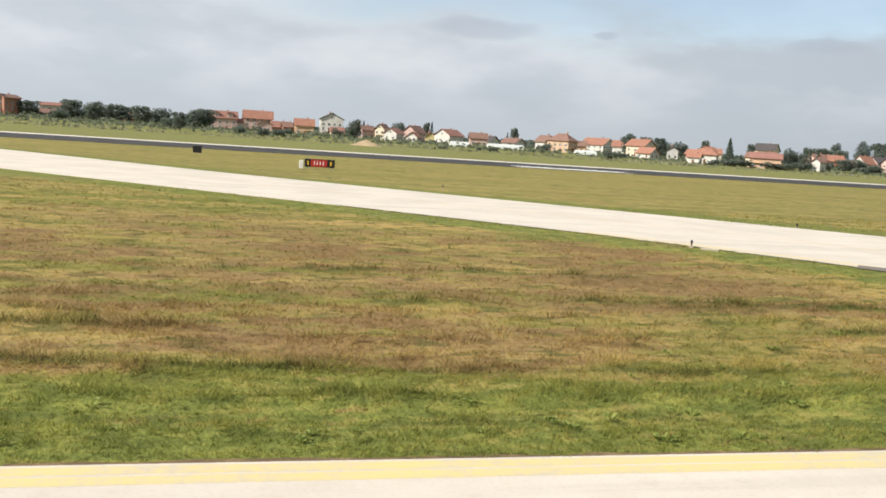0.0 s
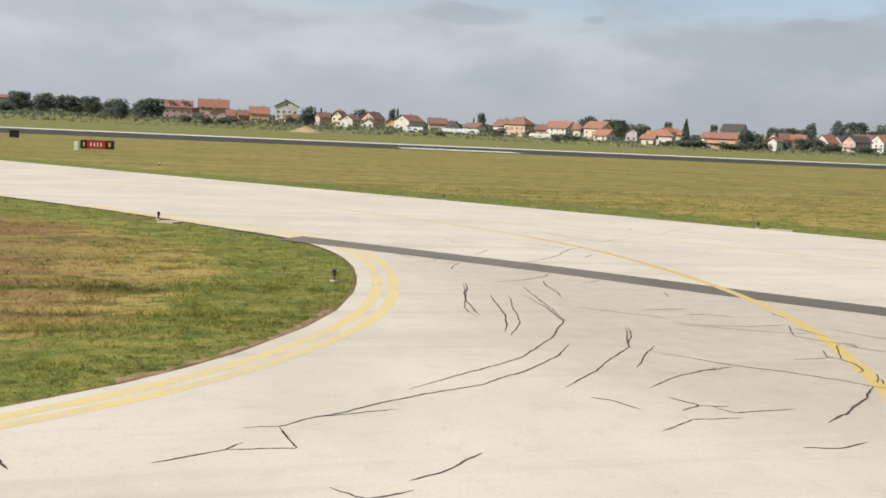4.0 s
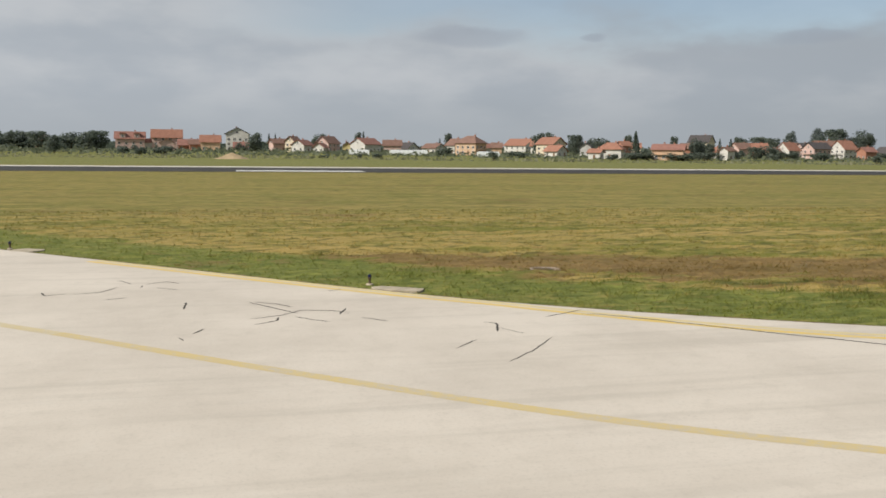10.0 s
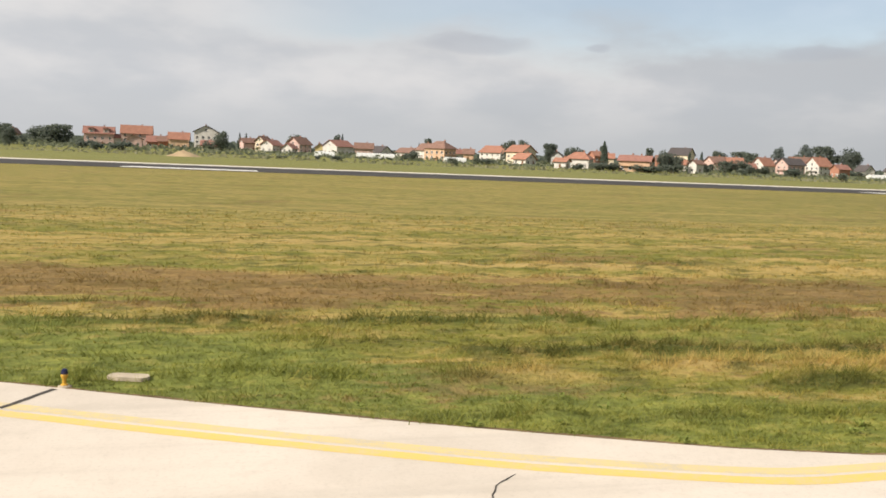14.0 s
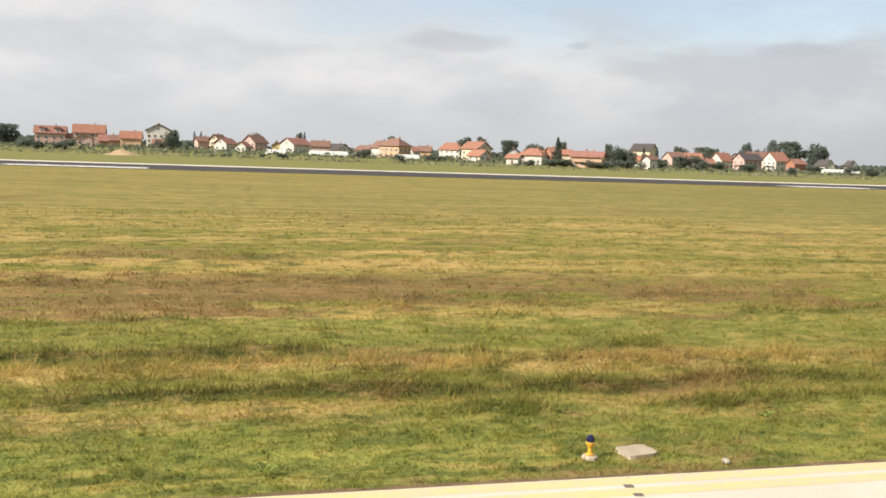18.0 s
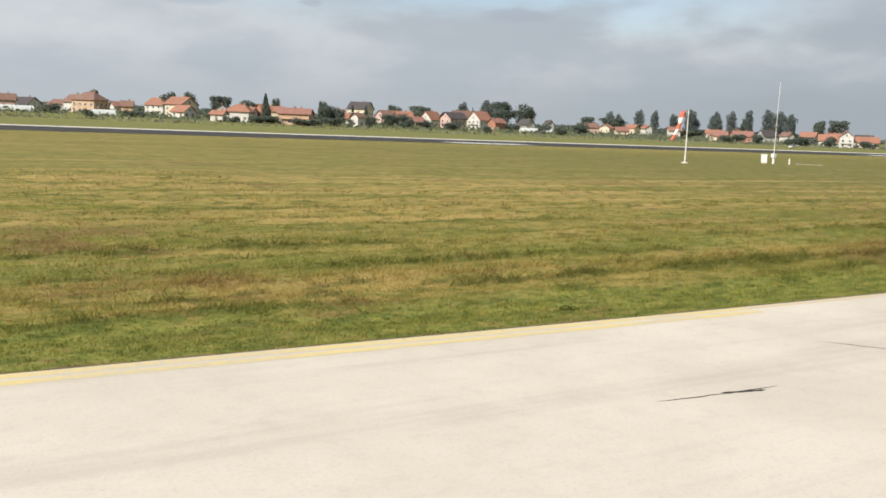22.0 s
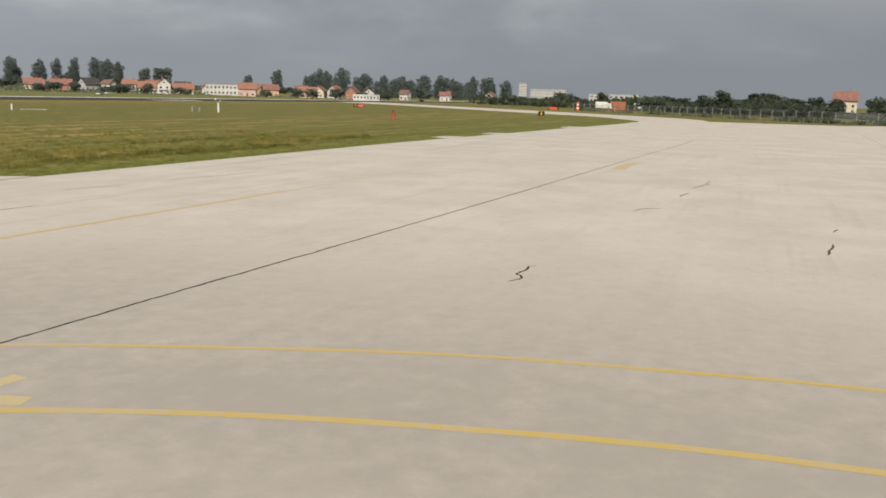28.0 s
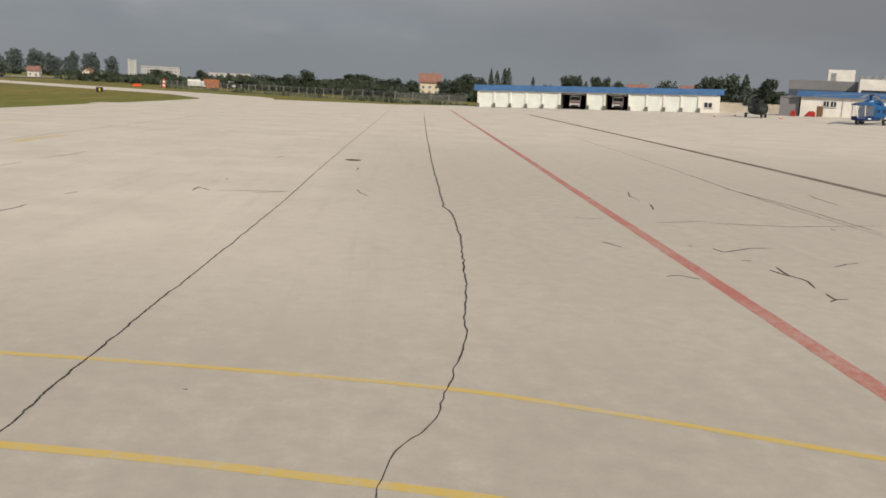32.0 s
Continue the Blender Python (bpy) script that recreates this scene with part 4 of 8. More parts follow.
crack(.04, (23.28, 12.11), (24.35, 12.92), (25.43, 13.70), (26.43, 14.95), (27.22, 16.44), (27.36, 17.89), (27.30, 19.21))
crack(.025, (20.75, 10.00), (21.55, 9.97), (21.38, 10.69))
crack(.025, (21.86, 11.02), (22.91, 11.22))
crack(.03, (26.53, 19.17), (26.22, 16.97), (25.75, 15.51))
crack(.03, (26.41, 20.65), (25.77, 18.46), (25.68, 16.95))
crack(.03, (21.76, 8.80), (22.09, 8.45), (22.58, 8.61))
crack(.035, (22.59, 8.87), (23.04, 9.10), (23.60, 9.55))
crack(.11, (17.87, 10.88), (18.18, 10.43))
crack(.04, (18.18, 10.43), (18.62, 9.68))
crack(.03, (14.00, 9.19), (14.12, 9.44))
crack(.03, (13.50, 9.29), (13.51, 8.82), (13.78, 8.63), (13.61, 8.33))
crack(.03, (14.39, 9.49), (14.51, 9.10), (14.87, 8.39))
crack(.035, (107.19, 5.11), (108.68, 5.01), (109.44, 4.95))
crack(.035, (111.01, 4.08), (111.41, 4.23), (111.90, 4.38))
crack(.025, (112.70, 6.60), (113.39, 5.73), (114.51, 6.15), (115.79, 5.92))
crack(.03, (117.24, 5.11), (118.91, 4.89), (119.75, 4.58))
crack(.04, (120.59, 5.25), (120.19, 4.73), (120.15, 4.14))
crack(.03, (125.29, 5.63), (128.84, 5.68))
crack(.045, (125.35, 2.53), (127.25, 2.73), (129.92, 2.53))
crack(.04, (133.41, 4.95), (136.41, 4.25))
crack(.04, (138.45, 4.26), (143.71, 3.30))
crack(.07, (139.73, -29.01), (138.68, -29.32))
crack(.05, (145.71, -44.16), (139.96, -44.45), (133.89, -44.37))
crack(.07, (116.41, -29.70), (117.0, -29.84), (117.62, -29.97), (117.88, -30.18), (118.52, -30.38), (119.40, -30.60), (121.62, -30.99), (125.54, -31.38), (130.83, -31.74), (135.33, -31.85), (136.72, -31.72), (139.73, -31.83), (152.62, -32.26), (179.00, -33.31), (243.48, -36.13))
crack(.026, (25.56, 16.79), (25.55, 17.74), (25.84, 18.72), (26.31, 20.60))
crack(.03, (25.77, 15.22), (26.28, 16.26), (26.93, 19.09))
crack(.035, (25.52, 11.99), (26.39, 12.89), (27.59, 14.27), (28.32, 15.90))
crack(.03, (27.12, 12.95), (28.10, 14.35))
crack(.03, (26.80, 11.90), (27.60, 12.45), (28.50, 12.89))
crack(.025, (26.06, 10.05), (26.73, 10.43), (27.42, 10.44))
crack(.04, (27.56, 9.28), (28.03, 9.21), (28.51, 9.39))
crack(.04, (25.72, 11.51), (26.00, 11.35), (26.18, 10.91))
crack(.04, (26.87, 11.45), (27.12, 11.02), (26.74, 10.80))
crack(.03, (27.12, 11.02), (27.54, 10.94))
crack(.025, (27.29, 10.95), (27.43, 10.66), (28.46, 10.72))

crack(0.04, (43.48, 11.54), (43.45, 11.09), (43.39, 10.57))
crack(0.04, (44.33, 11.26), (44.27, 10.47), (44.21, 9.78))
crack(0.035, (44.93, 11.75), (45.05, 11.18), (45.08, 10.32), (45.07, 9.48), (45.11, 8.91))
crack(0.04, (46.90, 10.39), (46.73, 9.73), (46.59, 9.09), (46.21, 7.93))
crack(0.04, (47.49, 10.19), (47.29, 9.54), (47.10, 8.84), (46.79, 7.81))
crack(0.04, (48.33, 9.39), (48.11, 8.61), (47.79, 7.62))
crack(0.025, (45.33, 13.35), (45.49, 12.83), (46.03, 11.76))
crack(0.035, (45.13, 12.56), (45.48, 12.80), (45.91, 13.36), (46.46, 13.97))
crack(0.022, (51.51, 19.45), (52.20, 19.86), (52.66, 20.41), (53.36, 20.24), (53.69, 19.85))
crack(0.03, (53.67, 20.47), (53.44, 19.71))
crack(0.02, (46.52, 24.00), (46.71, 23.45), (47.09, 23.73))
crack(0.025, (47.30, 23.60), (47.94, 23.86), (48.25, 24.62))
crack(0.02, (48.13, 22.60), (48.61, 22.85))
crack(0.03, (50.10, 21.90), (50.03, 20.98))
crack(0.04, (50.55, 18.58), (50.38, 18.11))
crack(0.018, (43.75, 21.36), (44.27, 20.73), (44.94, 20.34))
crack(0.04, (41.75, 8.81), (42.01, 9.34), (42.32, 9.96))
crack(0.04, (42.65, 8.63), (42.98, 9.27))
crack(0.015, (34.56, 37.20), (35.24, 36.09), (36.29, 35.63))
crack(0.015, (38.30, 33.02), (39.86, 32.05))

crack(.03, (25.63, 25.53), (25.89, 24.68))
crack(.018, (26.40, 24.25), (26.93, 25.15))
crack(.018, (26.54, 22.76), (27.05, 23.88))
crack(.015, (27.18, 20.81), (27.99, 21.13), (28.77, 21.72), (28.99, 22.13))
crack(.025, (28.12, 18.86), (28.26, 19.47), (28.31, 20.41), (28.47, 21.06))
crack(.022, (28.02, 17.82), (28.67, 17.34), (28.97, 17.06), (29.40, 16.80), (29.54, 16.52))
crack(.025, (48.81, 24.82), (48.83, 24.51))
crack(.015, (37.18, 31.76), (38.60, 33.35), (40.36, 34.85))
crack(.015, (34.86, 38.60), (35.89, 37.23), (36.75, 36.71))
crack(.03, (36.46, 32.97), (36.90, 33.88))
crack(.018, (48.91, 25.12), (49.39, 25.53), (49.77, 25.02))
crack(.015, (49.21, 24.42), (49.76, 23.93))
crack(.018, (51.65, 21.74), (52.07, 21.41), (52.49, 20.83))
crack(.025, (56.33, 18.30), (56.59, 18.12), (56.35, 17.26))
crack(.03, (55.15, 15.88), (55.72, 16.54))
crack(.012, (46.66, 12.78), (46.92, 12.03), (47.20, 11.11))
crack(.02, (130.80, -35.30), (130.05, -35.60))
crack(.022, (126.62, -35.63), (126.83, -35.94), (126.43, -36.28))
crack(.05, (130.61, -37.48), (130.45, -37.52))
crack(.018, (130.29, -37.95), (129.76, -38.03), (130.47, -39.03), (130.58, -39.66))
crack(.03, (128.76, -38.05), (128.73, -38.30))
crack(.028, (128.11, -38.57), (127.22, -38.43), (126.57, -38.61), (125.85, -38.40))
crack(.018, (127.68, -38.25), (126.99, -38.44))
crack(.03, (125.40, -38.41), (124.92, -38.31), (124.95, -38.61))
crack(.025, (124.68, -38.13), (124.93, -38.37))
crack(.022, (128.26, -40.06), (128.66, -40.57), (128.85, -40.95))
crack(.03, (142.79, -39.24), (141.25, -38.92), (140.10, -38.97))
crack(.04, (139.03, -39.04), (137.51, -38.69))
crack(.02, (135.08, -35.41), (134.96, -36.41))
crack(.018, (134.83, -39.46), (134.57, -41.95), (135.52, -45.44))
crack(.015, (134.47, -37.80), (135.20, -39.59))
crack(.035, (183.98, -46.18), (167.20, -45.56), (154.65, -44.89), (145.31, -44.25), (139.11, -44.06), (135.23, -44.05), (133.13, -44.07))
crack(.03, (144.15, -47.11), (142.75, -46.77), (140.67, -46.61))
crack(.04, (134.49, -43.13), (134.05, -43.08))
crack(.06, (125.36, -13.52), (125.80, -13.67), (126.09, -13.59), (126.13, -13.46), (126.78, -13.56), (127.14, -13.48), (127.30, -13.62))
crack(.025, (138.57, -14.20), (139.40, -14.41), (139.90, -15.07))
crack(.085, (132.03, -19.81), (133.1, -19.96), (134.06, -20.08))
crack(.03, (136.60, -20.23), (137.25, -20.42))
crack(.025, (139.68, -23.55), (138.75, -24.18))
crack(.015, (138.50, -25.58), (139.20, -26.54))
crack(.025, (144.28, -15.22), (145.93, -15.48))
crack(.02, (148.14, -15.42), (151.00, -16.06))

crack(0.02, (48.08, 25.93), (48.51, 25.21))
crack(0.028, (50.13, 17.77), (50.23, 17.44))
crack(0.03, (52.09, 19.60), (52.05, 19.20), (51.80, 18.99), (51.59, 18.84))
crack(0.022, (52.43, 19.60), (52.76, 19.21), (53.15, 18.87))
crack(0.02, (53.87, 19.28), (54.37, 18.72))
crack(0.03, (53.54, 23.07), (53.98, 23.38))

crack(0.03, (150.75, -15.85), (152.22, -15.96))
crack(0.03, (151.45, -17.22), (151.59, -17.50))
crack(0.03, (138.53, -23.60), (139.67, -23.64))
crack(0.022, (138.80, -24.35), (139.09, -25.57), (139.07, -26.78))
crack(0.03, (152.51, -24.76), (153.96, -24.98))
crack(0.035, (140.33, -28.96), (139.88, -29.02))
crack(0.03, (142.56, -24.07), (142.19, -24.13))
crack(0.04, (119.17, -27.45), (119.16, -27.51))
crack(0.035, (118.91, -21.04), (118.90, -21.11))
crack(0.035, (149.09, -28.78), (147.80, -28.75))
crack(.09, (17.64, 11.38), (17.72, 11.33))
crack(.08, (17.74, 11.14), (17.84, 11.13))

RUBBED = make_line_paint("rubber_stained_concrete", (0.34, 0.31, 0.265), 0.8, (0.48, 0.44, 0.38))


def tyre_mark(width, *points):
    ob = ribbon("tyre_mark", smooth_line(points, 0.4), width, 0.0006, RUBBED, 0, None, 0.25)
    return tagged(ob, "faint curved rubber streak left by wheels", "tyre mark", "tyre marks", "structure")


tyre_mark(0.05, (108.59, -1.24), (108.90, -1.40), (109.40, -1.65))
tyre_mark(0.05, (110.34, -2.48), (110.96, -3.18), (111.71, -4.27), (112.28, -5.36))
tyre_mark(0.05, (111.16, -2.58), (111.64, -3.15), (112.18, -3.86))

line_thing("repair_patch", [(42.3, 20.6), (43.2, 20.65)], 0.35, RUBBED, "small grey repair patch", "repair patch", 0, 0.003)
line_thing("repair_patch", [(90.19, 9.61), (90.30, 9.59)], 0.1, STRIP, "small dark repair patch", "repair patch", 0, 0.004)
line_thing("repair_patch", [(90.18, 9.35), (90.29, 9.33)], 0.1, STRIP, "small dark repair patch", "repair patch", 0, 0.004)
blob = [(0.14 * math.cos(a) * (1 + 0.25 * math.sin(3 * a + 1)), 0.09 * math.sin(a) * (1 + 0.2 * math.sin(2 * a))) for a in (2 * math.pi * k / 22 for k in range(22))]
o = slab_poly("oil_stain", blob, 0.0022, 0.0015, RUBBED)
o.matrix_basis = pose(97.25, 7.29, 0)
tagged(o, "small grey oil stain on the taxiway", "stain", kind="structure")

# runway stripes
for x0, x1 in ((52.5, 75.2), (201.5, 222), (-98, -75), (350, 372)):
    for k in range(3):
        line_thing("runway_bar", [(x0, 161.2 + 3.0 * k), (x1, 161.2 + 3.0 * k)], 2.3, WHITE_PAINT, "white painted touchdown bar on the runway", "road marking", 0, 0.012, 50)
SHOULDER = worn("pale_shoulder_concrete", (0.66, 0.63, 0.58), 0.88, 0.15, 0.85)
shoulder = slab_poly("runway_shoulder", [(-1200, RUNWAY_FAR + 0.01), (1900, RUNWAY_FAR + 0.01), (1900, RUNWAY_FAR + 11), (-1200, RUNWAY_FAR + 11)], 0.008, 0.05, SHOULDER)
tagged(shoulder, "pale concrete shoulder along the far side of the runway", "runway shoulder", kind="structure")

# old concrete aprons at the field's edge
for pts in PADS:
    tagged(slab_poly("concrete_pad", pts, 0.006, 0.05, CONCRETE), "pale weathered concrete pad at the grass edge", "concrete pad", kind="structure")


# ---- shaped pieces ----
def box(bm, x0, x1, y0, y1, z0, z1):
    v = [bm.verts.new((x, y, z)) for z in (z0, z1) for x, y in ((x0, y0), (x1, y0), (x1, y1), (x0, y1))]
    for f in ((3, 2, 1, 0), (4, 5, 6, 7), (0, 1, 5, 4), (1, 2, 6, 5), (2, 3, 7, 6), (3, 0, 4, 7)):
        bm.faces.new([v[k] for k in f])
    return v


def box_part(name, dims, material, parent=None, label="", bevel=0.0):
    bm = bmesh.new()
    box(bm, *dims)
    if bevel:
        bmesh.ops.bevel(bm, geom=bm.edges[:], offset=bevel, segments=2, affect="EDGES", profile=0.7)
    return part(name, bm, material, parent, label)


def tube(bm, a, b, r0, r1=None, n=8, cap=True):
    """A tapered round bar from a to b."""
    a, b = Vector(a), Vector(b)
    r1 = r0 if r1 is None else r1
    q = (b - a).to_track_quat("Z", "Y")
    rings = []
    for p, r in ((a, r0), (b, r1)):
        rings.append([bm.verts.new(p + q @ Vector((r * math.cos(2 * math.pi * k / n), r * math.sin(2 * math.pi * k / n), 0))) for k in range(n)])
    for k in range(n):
        bm.faces.new((rings[0][k], rings[0][(k + 1) % n], rings[1][(k + 1) % n], rings[1][k]))
    if cap:
        bm.faces.new(rings[0][::-1])
        bm.faces.new(rings[1])


def lathe(bm, profile, n=14, at=(0, 0, 0)):
    """A turned shape from (radius, height) pairs."""
    rings = [[bm.verts.new((at[0] + r * math.cos(2 * math.pi * k / n), at[1] + r * math.sin(2 * math.pi * k / n), at[2] + z)) for k in range(n)] for r, z in profile]
    for a, b in zip(rings, rings[1:]):
        for k in range(n):
            bm.faces.new((a[k], a[(k + 1) % n], b[(k + 1) % n], b[k]))
    bm.faces.new(rings[0][::-1])
    bm.faces.new(rings[-1])


WHITE_METAL = worn("white_painted_metal", (0.75, 0.75, 0.73), 0.85, 2.0, 0.5)
YELLOW_METAL = worn("yellow_painted_metal", (0.62, 0.36, 0.05), 0.8, 8.0, 0.45)
GREY_METAL = worn("grey_galvanised_metal", (0.42, 0.43, 0.43), 0.75, 3.0, 0.45, 0.6)
BLACK_METAL = worn("black_painted_metal", (0.02, 0.02, 0.02), 0.7, 3.0, 0.5)
SIGN_RED = worn("sign_red", (0.45, 0.035, 0.03), 0.8, 3.0, 0.5)
SIGN_YELLOW = worn("sign_yellow", (0.70, 0.45, 0.03), 0.85, 3.0, 0.5)
ORANGE_RED = worn("orange_red_paint", (0.70, 0.10, 0.03), 0.8, 2.0, 0.5)
BLUE_GLASS = Mat("blue_lamp_glass", 0.12, 0.0, 0.5).color((0.006, 0.008, 0.045)).m
DARK_GLASS = Mat("dark_window_glass", 0.12, 0.0, 0.5).color((0.03, 0.035, 0.04)).m
RUBBER = worn("black_rubber", (0.025, 0.025, 0.025), 0.8, 4.0, 0.85)


OLD_CONCRETE = worn("dirty_old_concrete", (0.50, 0.43, 0.33), 0.7, 3.0, 0.9)
WHITE_STONE = worn("pale_stone", (0.66, 0.62, 0.52), 0.3, 12.0, 0.8)


def taxi_light(x, y, turn=0.0, paint=None, words="short yellow taxiway edge light with a dark blue dome"):
    t = thing("taxiway_light", x, y, lie(x, y) - 0.03, turn, words, "runway light", "taxiway edge lights")
    paint = paint or YELLOW_METAL
    bm = bmesh.new()
    lathe(bm, [(0.105, 0.0), (0.10, 0.03), (0.075, 0.045), (0.0, 0.047)], 9)
    part("base_slab", bm, OLD_CONCRETE, t, "small dirty concrete footing")
    bm = bmesh.new()
    lathe(bm, [(0.054, 0.045), (0.054, 0.06), (0.032, 0.07), (0.028, 0.13), (0.042, 0.16), (0.049, 0.18)])
    part("post", bm, paint, t)
    bm = bmesh.new()
    lathe(bm, [(0.052, 0.18), (0.055, 0.205), (0.048, 0.213)])
    part("collar", bm, paint, t)
    bm = bmesh.new()
    lathe(bm, [(0.048, 0.211), (0.052, 0.23), (0.049, 0.258), (0.037, 0.284), (0.015, 0.296)])
    part("dome", bm, BLUE_GLASS, t, "dark blue glass dome")
    return t


first_light = taxi_light(90.22, 10.62)
copy_thing(first_light, pose(67.99, 14.83, lie(67.99, 14.83) - 0.03, 0, 0, 20))
BROWN_METAL = worn("dark_brown_metal", (0.14, 0.10, 0.06), 0.6, 9.0, 0.7)
copy_thing(first_light, pose(17.25, 12.1, lie(17.25, 12.1) - 0.03, 0, 0, 40))
dull_light = taxi_light(54.82, 24.28, 30, BROWN_METAL, "short dark brown taxiway edge light with a dark blue dome")
for x, y in ((23.25, 20.9), (18.5, 33.4), (31.95, 45.8), (43.43, 34.85), (-20, 71.5), (16.2, 69.0)):
    copy_thing(dull_light, pose(x, y, lie(x, y) - 0.03, 0, 0, x * 7 % 90))

for x, y, w, d, a in ((90.87, 10.68, 0.5, 0.38, 5), (55.4, 23.15, 1.45, 0.62, -32), (68.87, 15.2, 0.62, 0.3, -15), (44.1, 34.25, 1.1, 0.9, -40), (18.9, 32.6, 0.8, 0.6, -35)):
    r = random.Random(int(x * 10))
    rim = [(w * 0.5 * math.copysign(abs(math.cos(q)) ** 0.45, math.cos(q)) * r.uniform(0.86, 1.05), d * 0.5 * math.copysign(abs(math.sin(q)) ** 0.45, math.sin(q)) * r.uniform(0.86, 1.05)) for q in (2 * math.pi * k / 18 for k in range(18))]
    s = slab_poly("concrete_slab", rim, 0.012, 0.06, OLD_CONCRETE)
    s.matrix_basis = pose(x, y, lie(x, y) + 0.002, 0, 0, a)
    tagged(s, "weathered concrete cable pit cover flush in the grass", "pit cover", "pit covers")
bm = bmesh.new()
lathe(bm, [(0.34, -0.05), (0.34, 0.03), (0.36, 0.055), (0.47, 0.055), (0.50, 0.03), (0.50, -0.08)], 26)
o = part("pit_ring", bm, worn("stained_concrete", (0.34, 0.27, 0.21), 0.7, 3.0, 0.9))
bm = bmesh.new()
lathe(bm, [(0.33, 0.0), (0.33, 0.035), (0.30, 0.04)], 20)
part("lid", bm, BROWN_METAL, o, "rusty brown iron lid")
o.matrix_basis = pose(60.5, 25.95, lie(60.5, 25.95) + 0.01)
tagged(o, "round concrete pit ring with an iron lid in the grass", "pit cover", "pit covers")
bm = bmesh.new()
bmesh.ops.create_icosphere(bm, subdivisions=2, radius=0.05)
for v in bm.verts:
    v.co *= 1.0 + 0.5 * noise.noise(v.co * 14.0)
    v.co.z *= 0.8
stone = part("stone", bm, WHITE_STONE)
stone.matrix_basis = pose(91.83, 10.19, lie(91.83, 10.19) + 0.01)
tagged(stone, "small pale broken stone lying in the grass", "stone")
bm = bmesh.new()
lathe(bm, [(0.38, -0.02), (0.40, 0.012), (0.34, 0.014), (0.0, 0.014)], 20)
m = part("manhole_cover", bm, ASPHALT)
m.matrix_basis = pose(153.0, -28.4, 0.0)
tagged(m, "dark round iron manhole cover set in the apron", "manhole")


# ---- signs ----
def sign(x, y, turn, height, panels, label, face_bars=True):
    """A low lit sign box on legs. panels: (width, material)."""
    t = thing("taxiway_sign", x, y, 0.0, turn, label, "airfield sign", "airfield signs")
    total = sum(w for w, _ in panels)
    u = -total / 2
    bm = bmesh.new()
    box(bm, -total / 2 - 0.05, total / 2 + 0.05, 0.02, 0.28, 0.22, height)
    bmesh.ops.bevel(bm, geom=bm.edges[:], offset=0.03, segments=2, affect="EDGES")
    part("housing", bm, BLACK_METAL, t)
    for w, material in panels:
        panel = box_part("panel", (u + 0.02, u + w - 0.02, -0.004, 0.022, 0.27, height - 0.06), material, t)
        if material is SIGN_RED and face_bars:
            for k in range(4):
                box_part("letter_bar", (u + w * (0.19 + 0.18 * k), u + w * (0.25 + 0.18 * k), -0.012, -0.003, 0.46, height - 0.24), WHITE_METAL, panel, "plain white bar in place of letters")
        if material is BLACK_METAL and face_bars:
            box_part("letter_bar", (u + w * 0.38, u + w * 0.62, -0.012, -0.003, 0.42, height - 0.2), SIGN_YELLOW, panel, "plain yellow bar in place of letters")
        u += w
    for k in (-0.42, 0.42):
        bm = bmesh.new()
        tube(bm, (k * total, 0.15, 0), (k * total, 0.15, 0.25), 0.05)
        part("leg", bm, GREY_METAL, t)
    return t


sign(8.8, 93.6, 0, 1.05, [(0.55, BLACK_METAL), (1.7, SIGN_RED), (0.75, BLACK_METAL)], "red and black taxiway holding sign with white markings on short legs")
box_part("marker_box", (-0.2, 0.2, -0.15, 0.15, 0.0, 0.85), WHITE_METAL, thing("marker_post", 6.9, 93.7, 0, 0, "white marker box beside a red taxiway sign", "marker"), bevel=0.05)
sign(-4.5, 121.8, 0, 1.1, [(1.0, BLACK_METAL)], "small black location sign on short legs", False)
sign(324.9, 81.4, -60, 1.1, [(0.9, BLACK_METAL), (1.9, SIGN_RED)], "red and black taxiway holding sign far out in the field")
sign(404.7, 47.6, -75, 1.15, [(0.5, BLACK_METAL), (2.6, ORANGE_RED), (0.5, BLACK_METAL)], "bright red taxiway holding sign beside the exit")
sign(288.3, 24.2, -75, 1.15, [(1.15, BLACK_METAL)], "black location sign at the tip of the grass")
sign(610, 172, -75, 1.3, [(2.4, BLACK_METAL)], "small dark sign beside the runway", False)

FADED_RED = worn("faded_red_metal", (0.42, 0.11, 0.075), 0.75, 2.0, 0.6)
t = thing("red_antenna", 234.5, 34.3, 0, 20, "small red and white painted navigation antenna in the grass", "antenna")
bm = bmesh.new()
tube(bm, (0, 0, 0), (0, 0, 1.0), 0.35, 0.3, 8)
part("housing", bm, FADED_RED, t)
for s in (-0.5, 0.5):
    bm = bmesh.new()
    tube(bm, (0, 0, 0.95), (s, 0, 1.35), 0.08, 0.08)
    lathe(bm, [(0.1, -0.15), (0.22, 0), (0.1, 0.15)], 8, (s, 0, 1.35))
    part("arm", bm, FADED_RED, t)

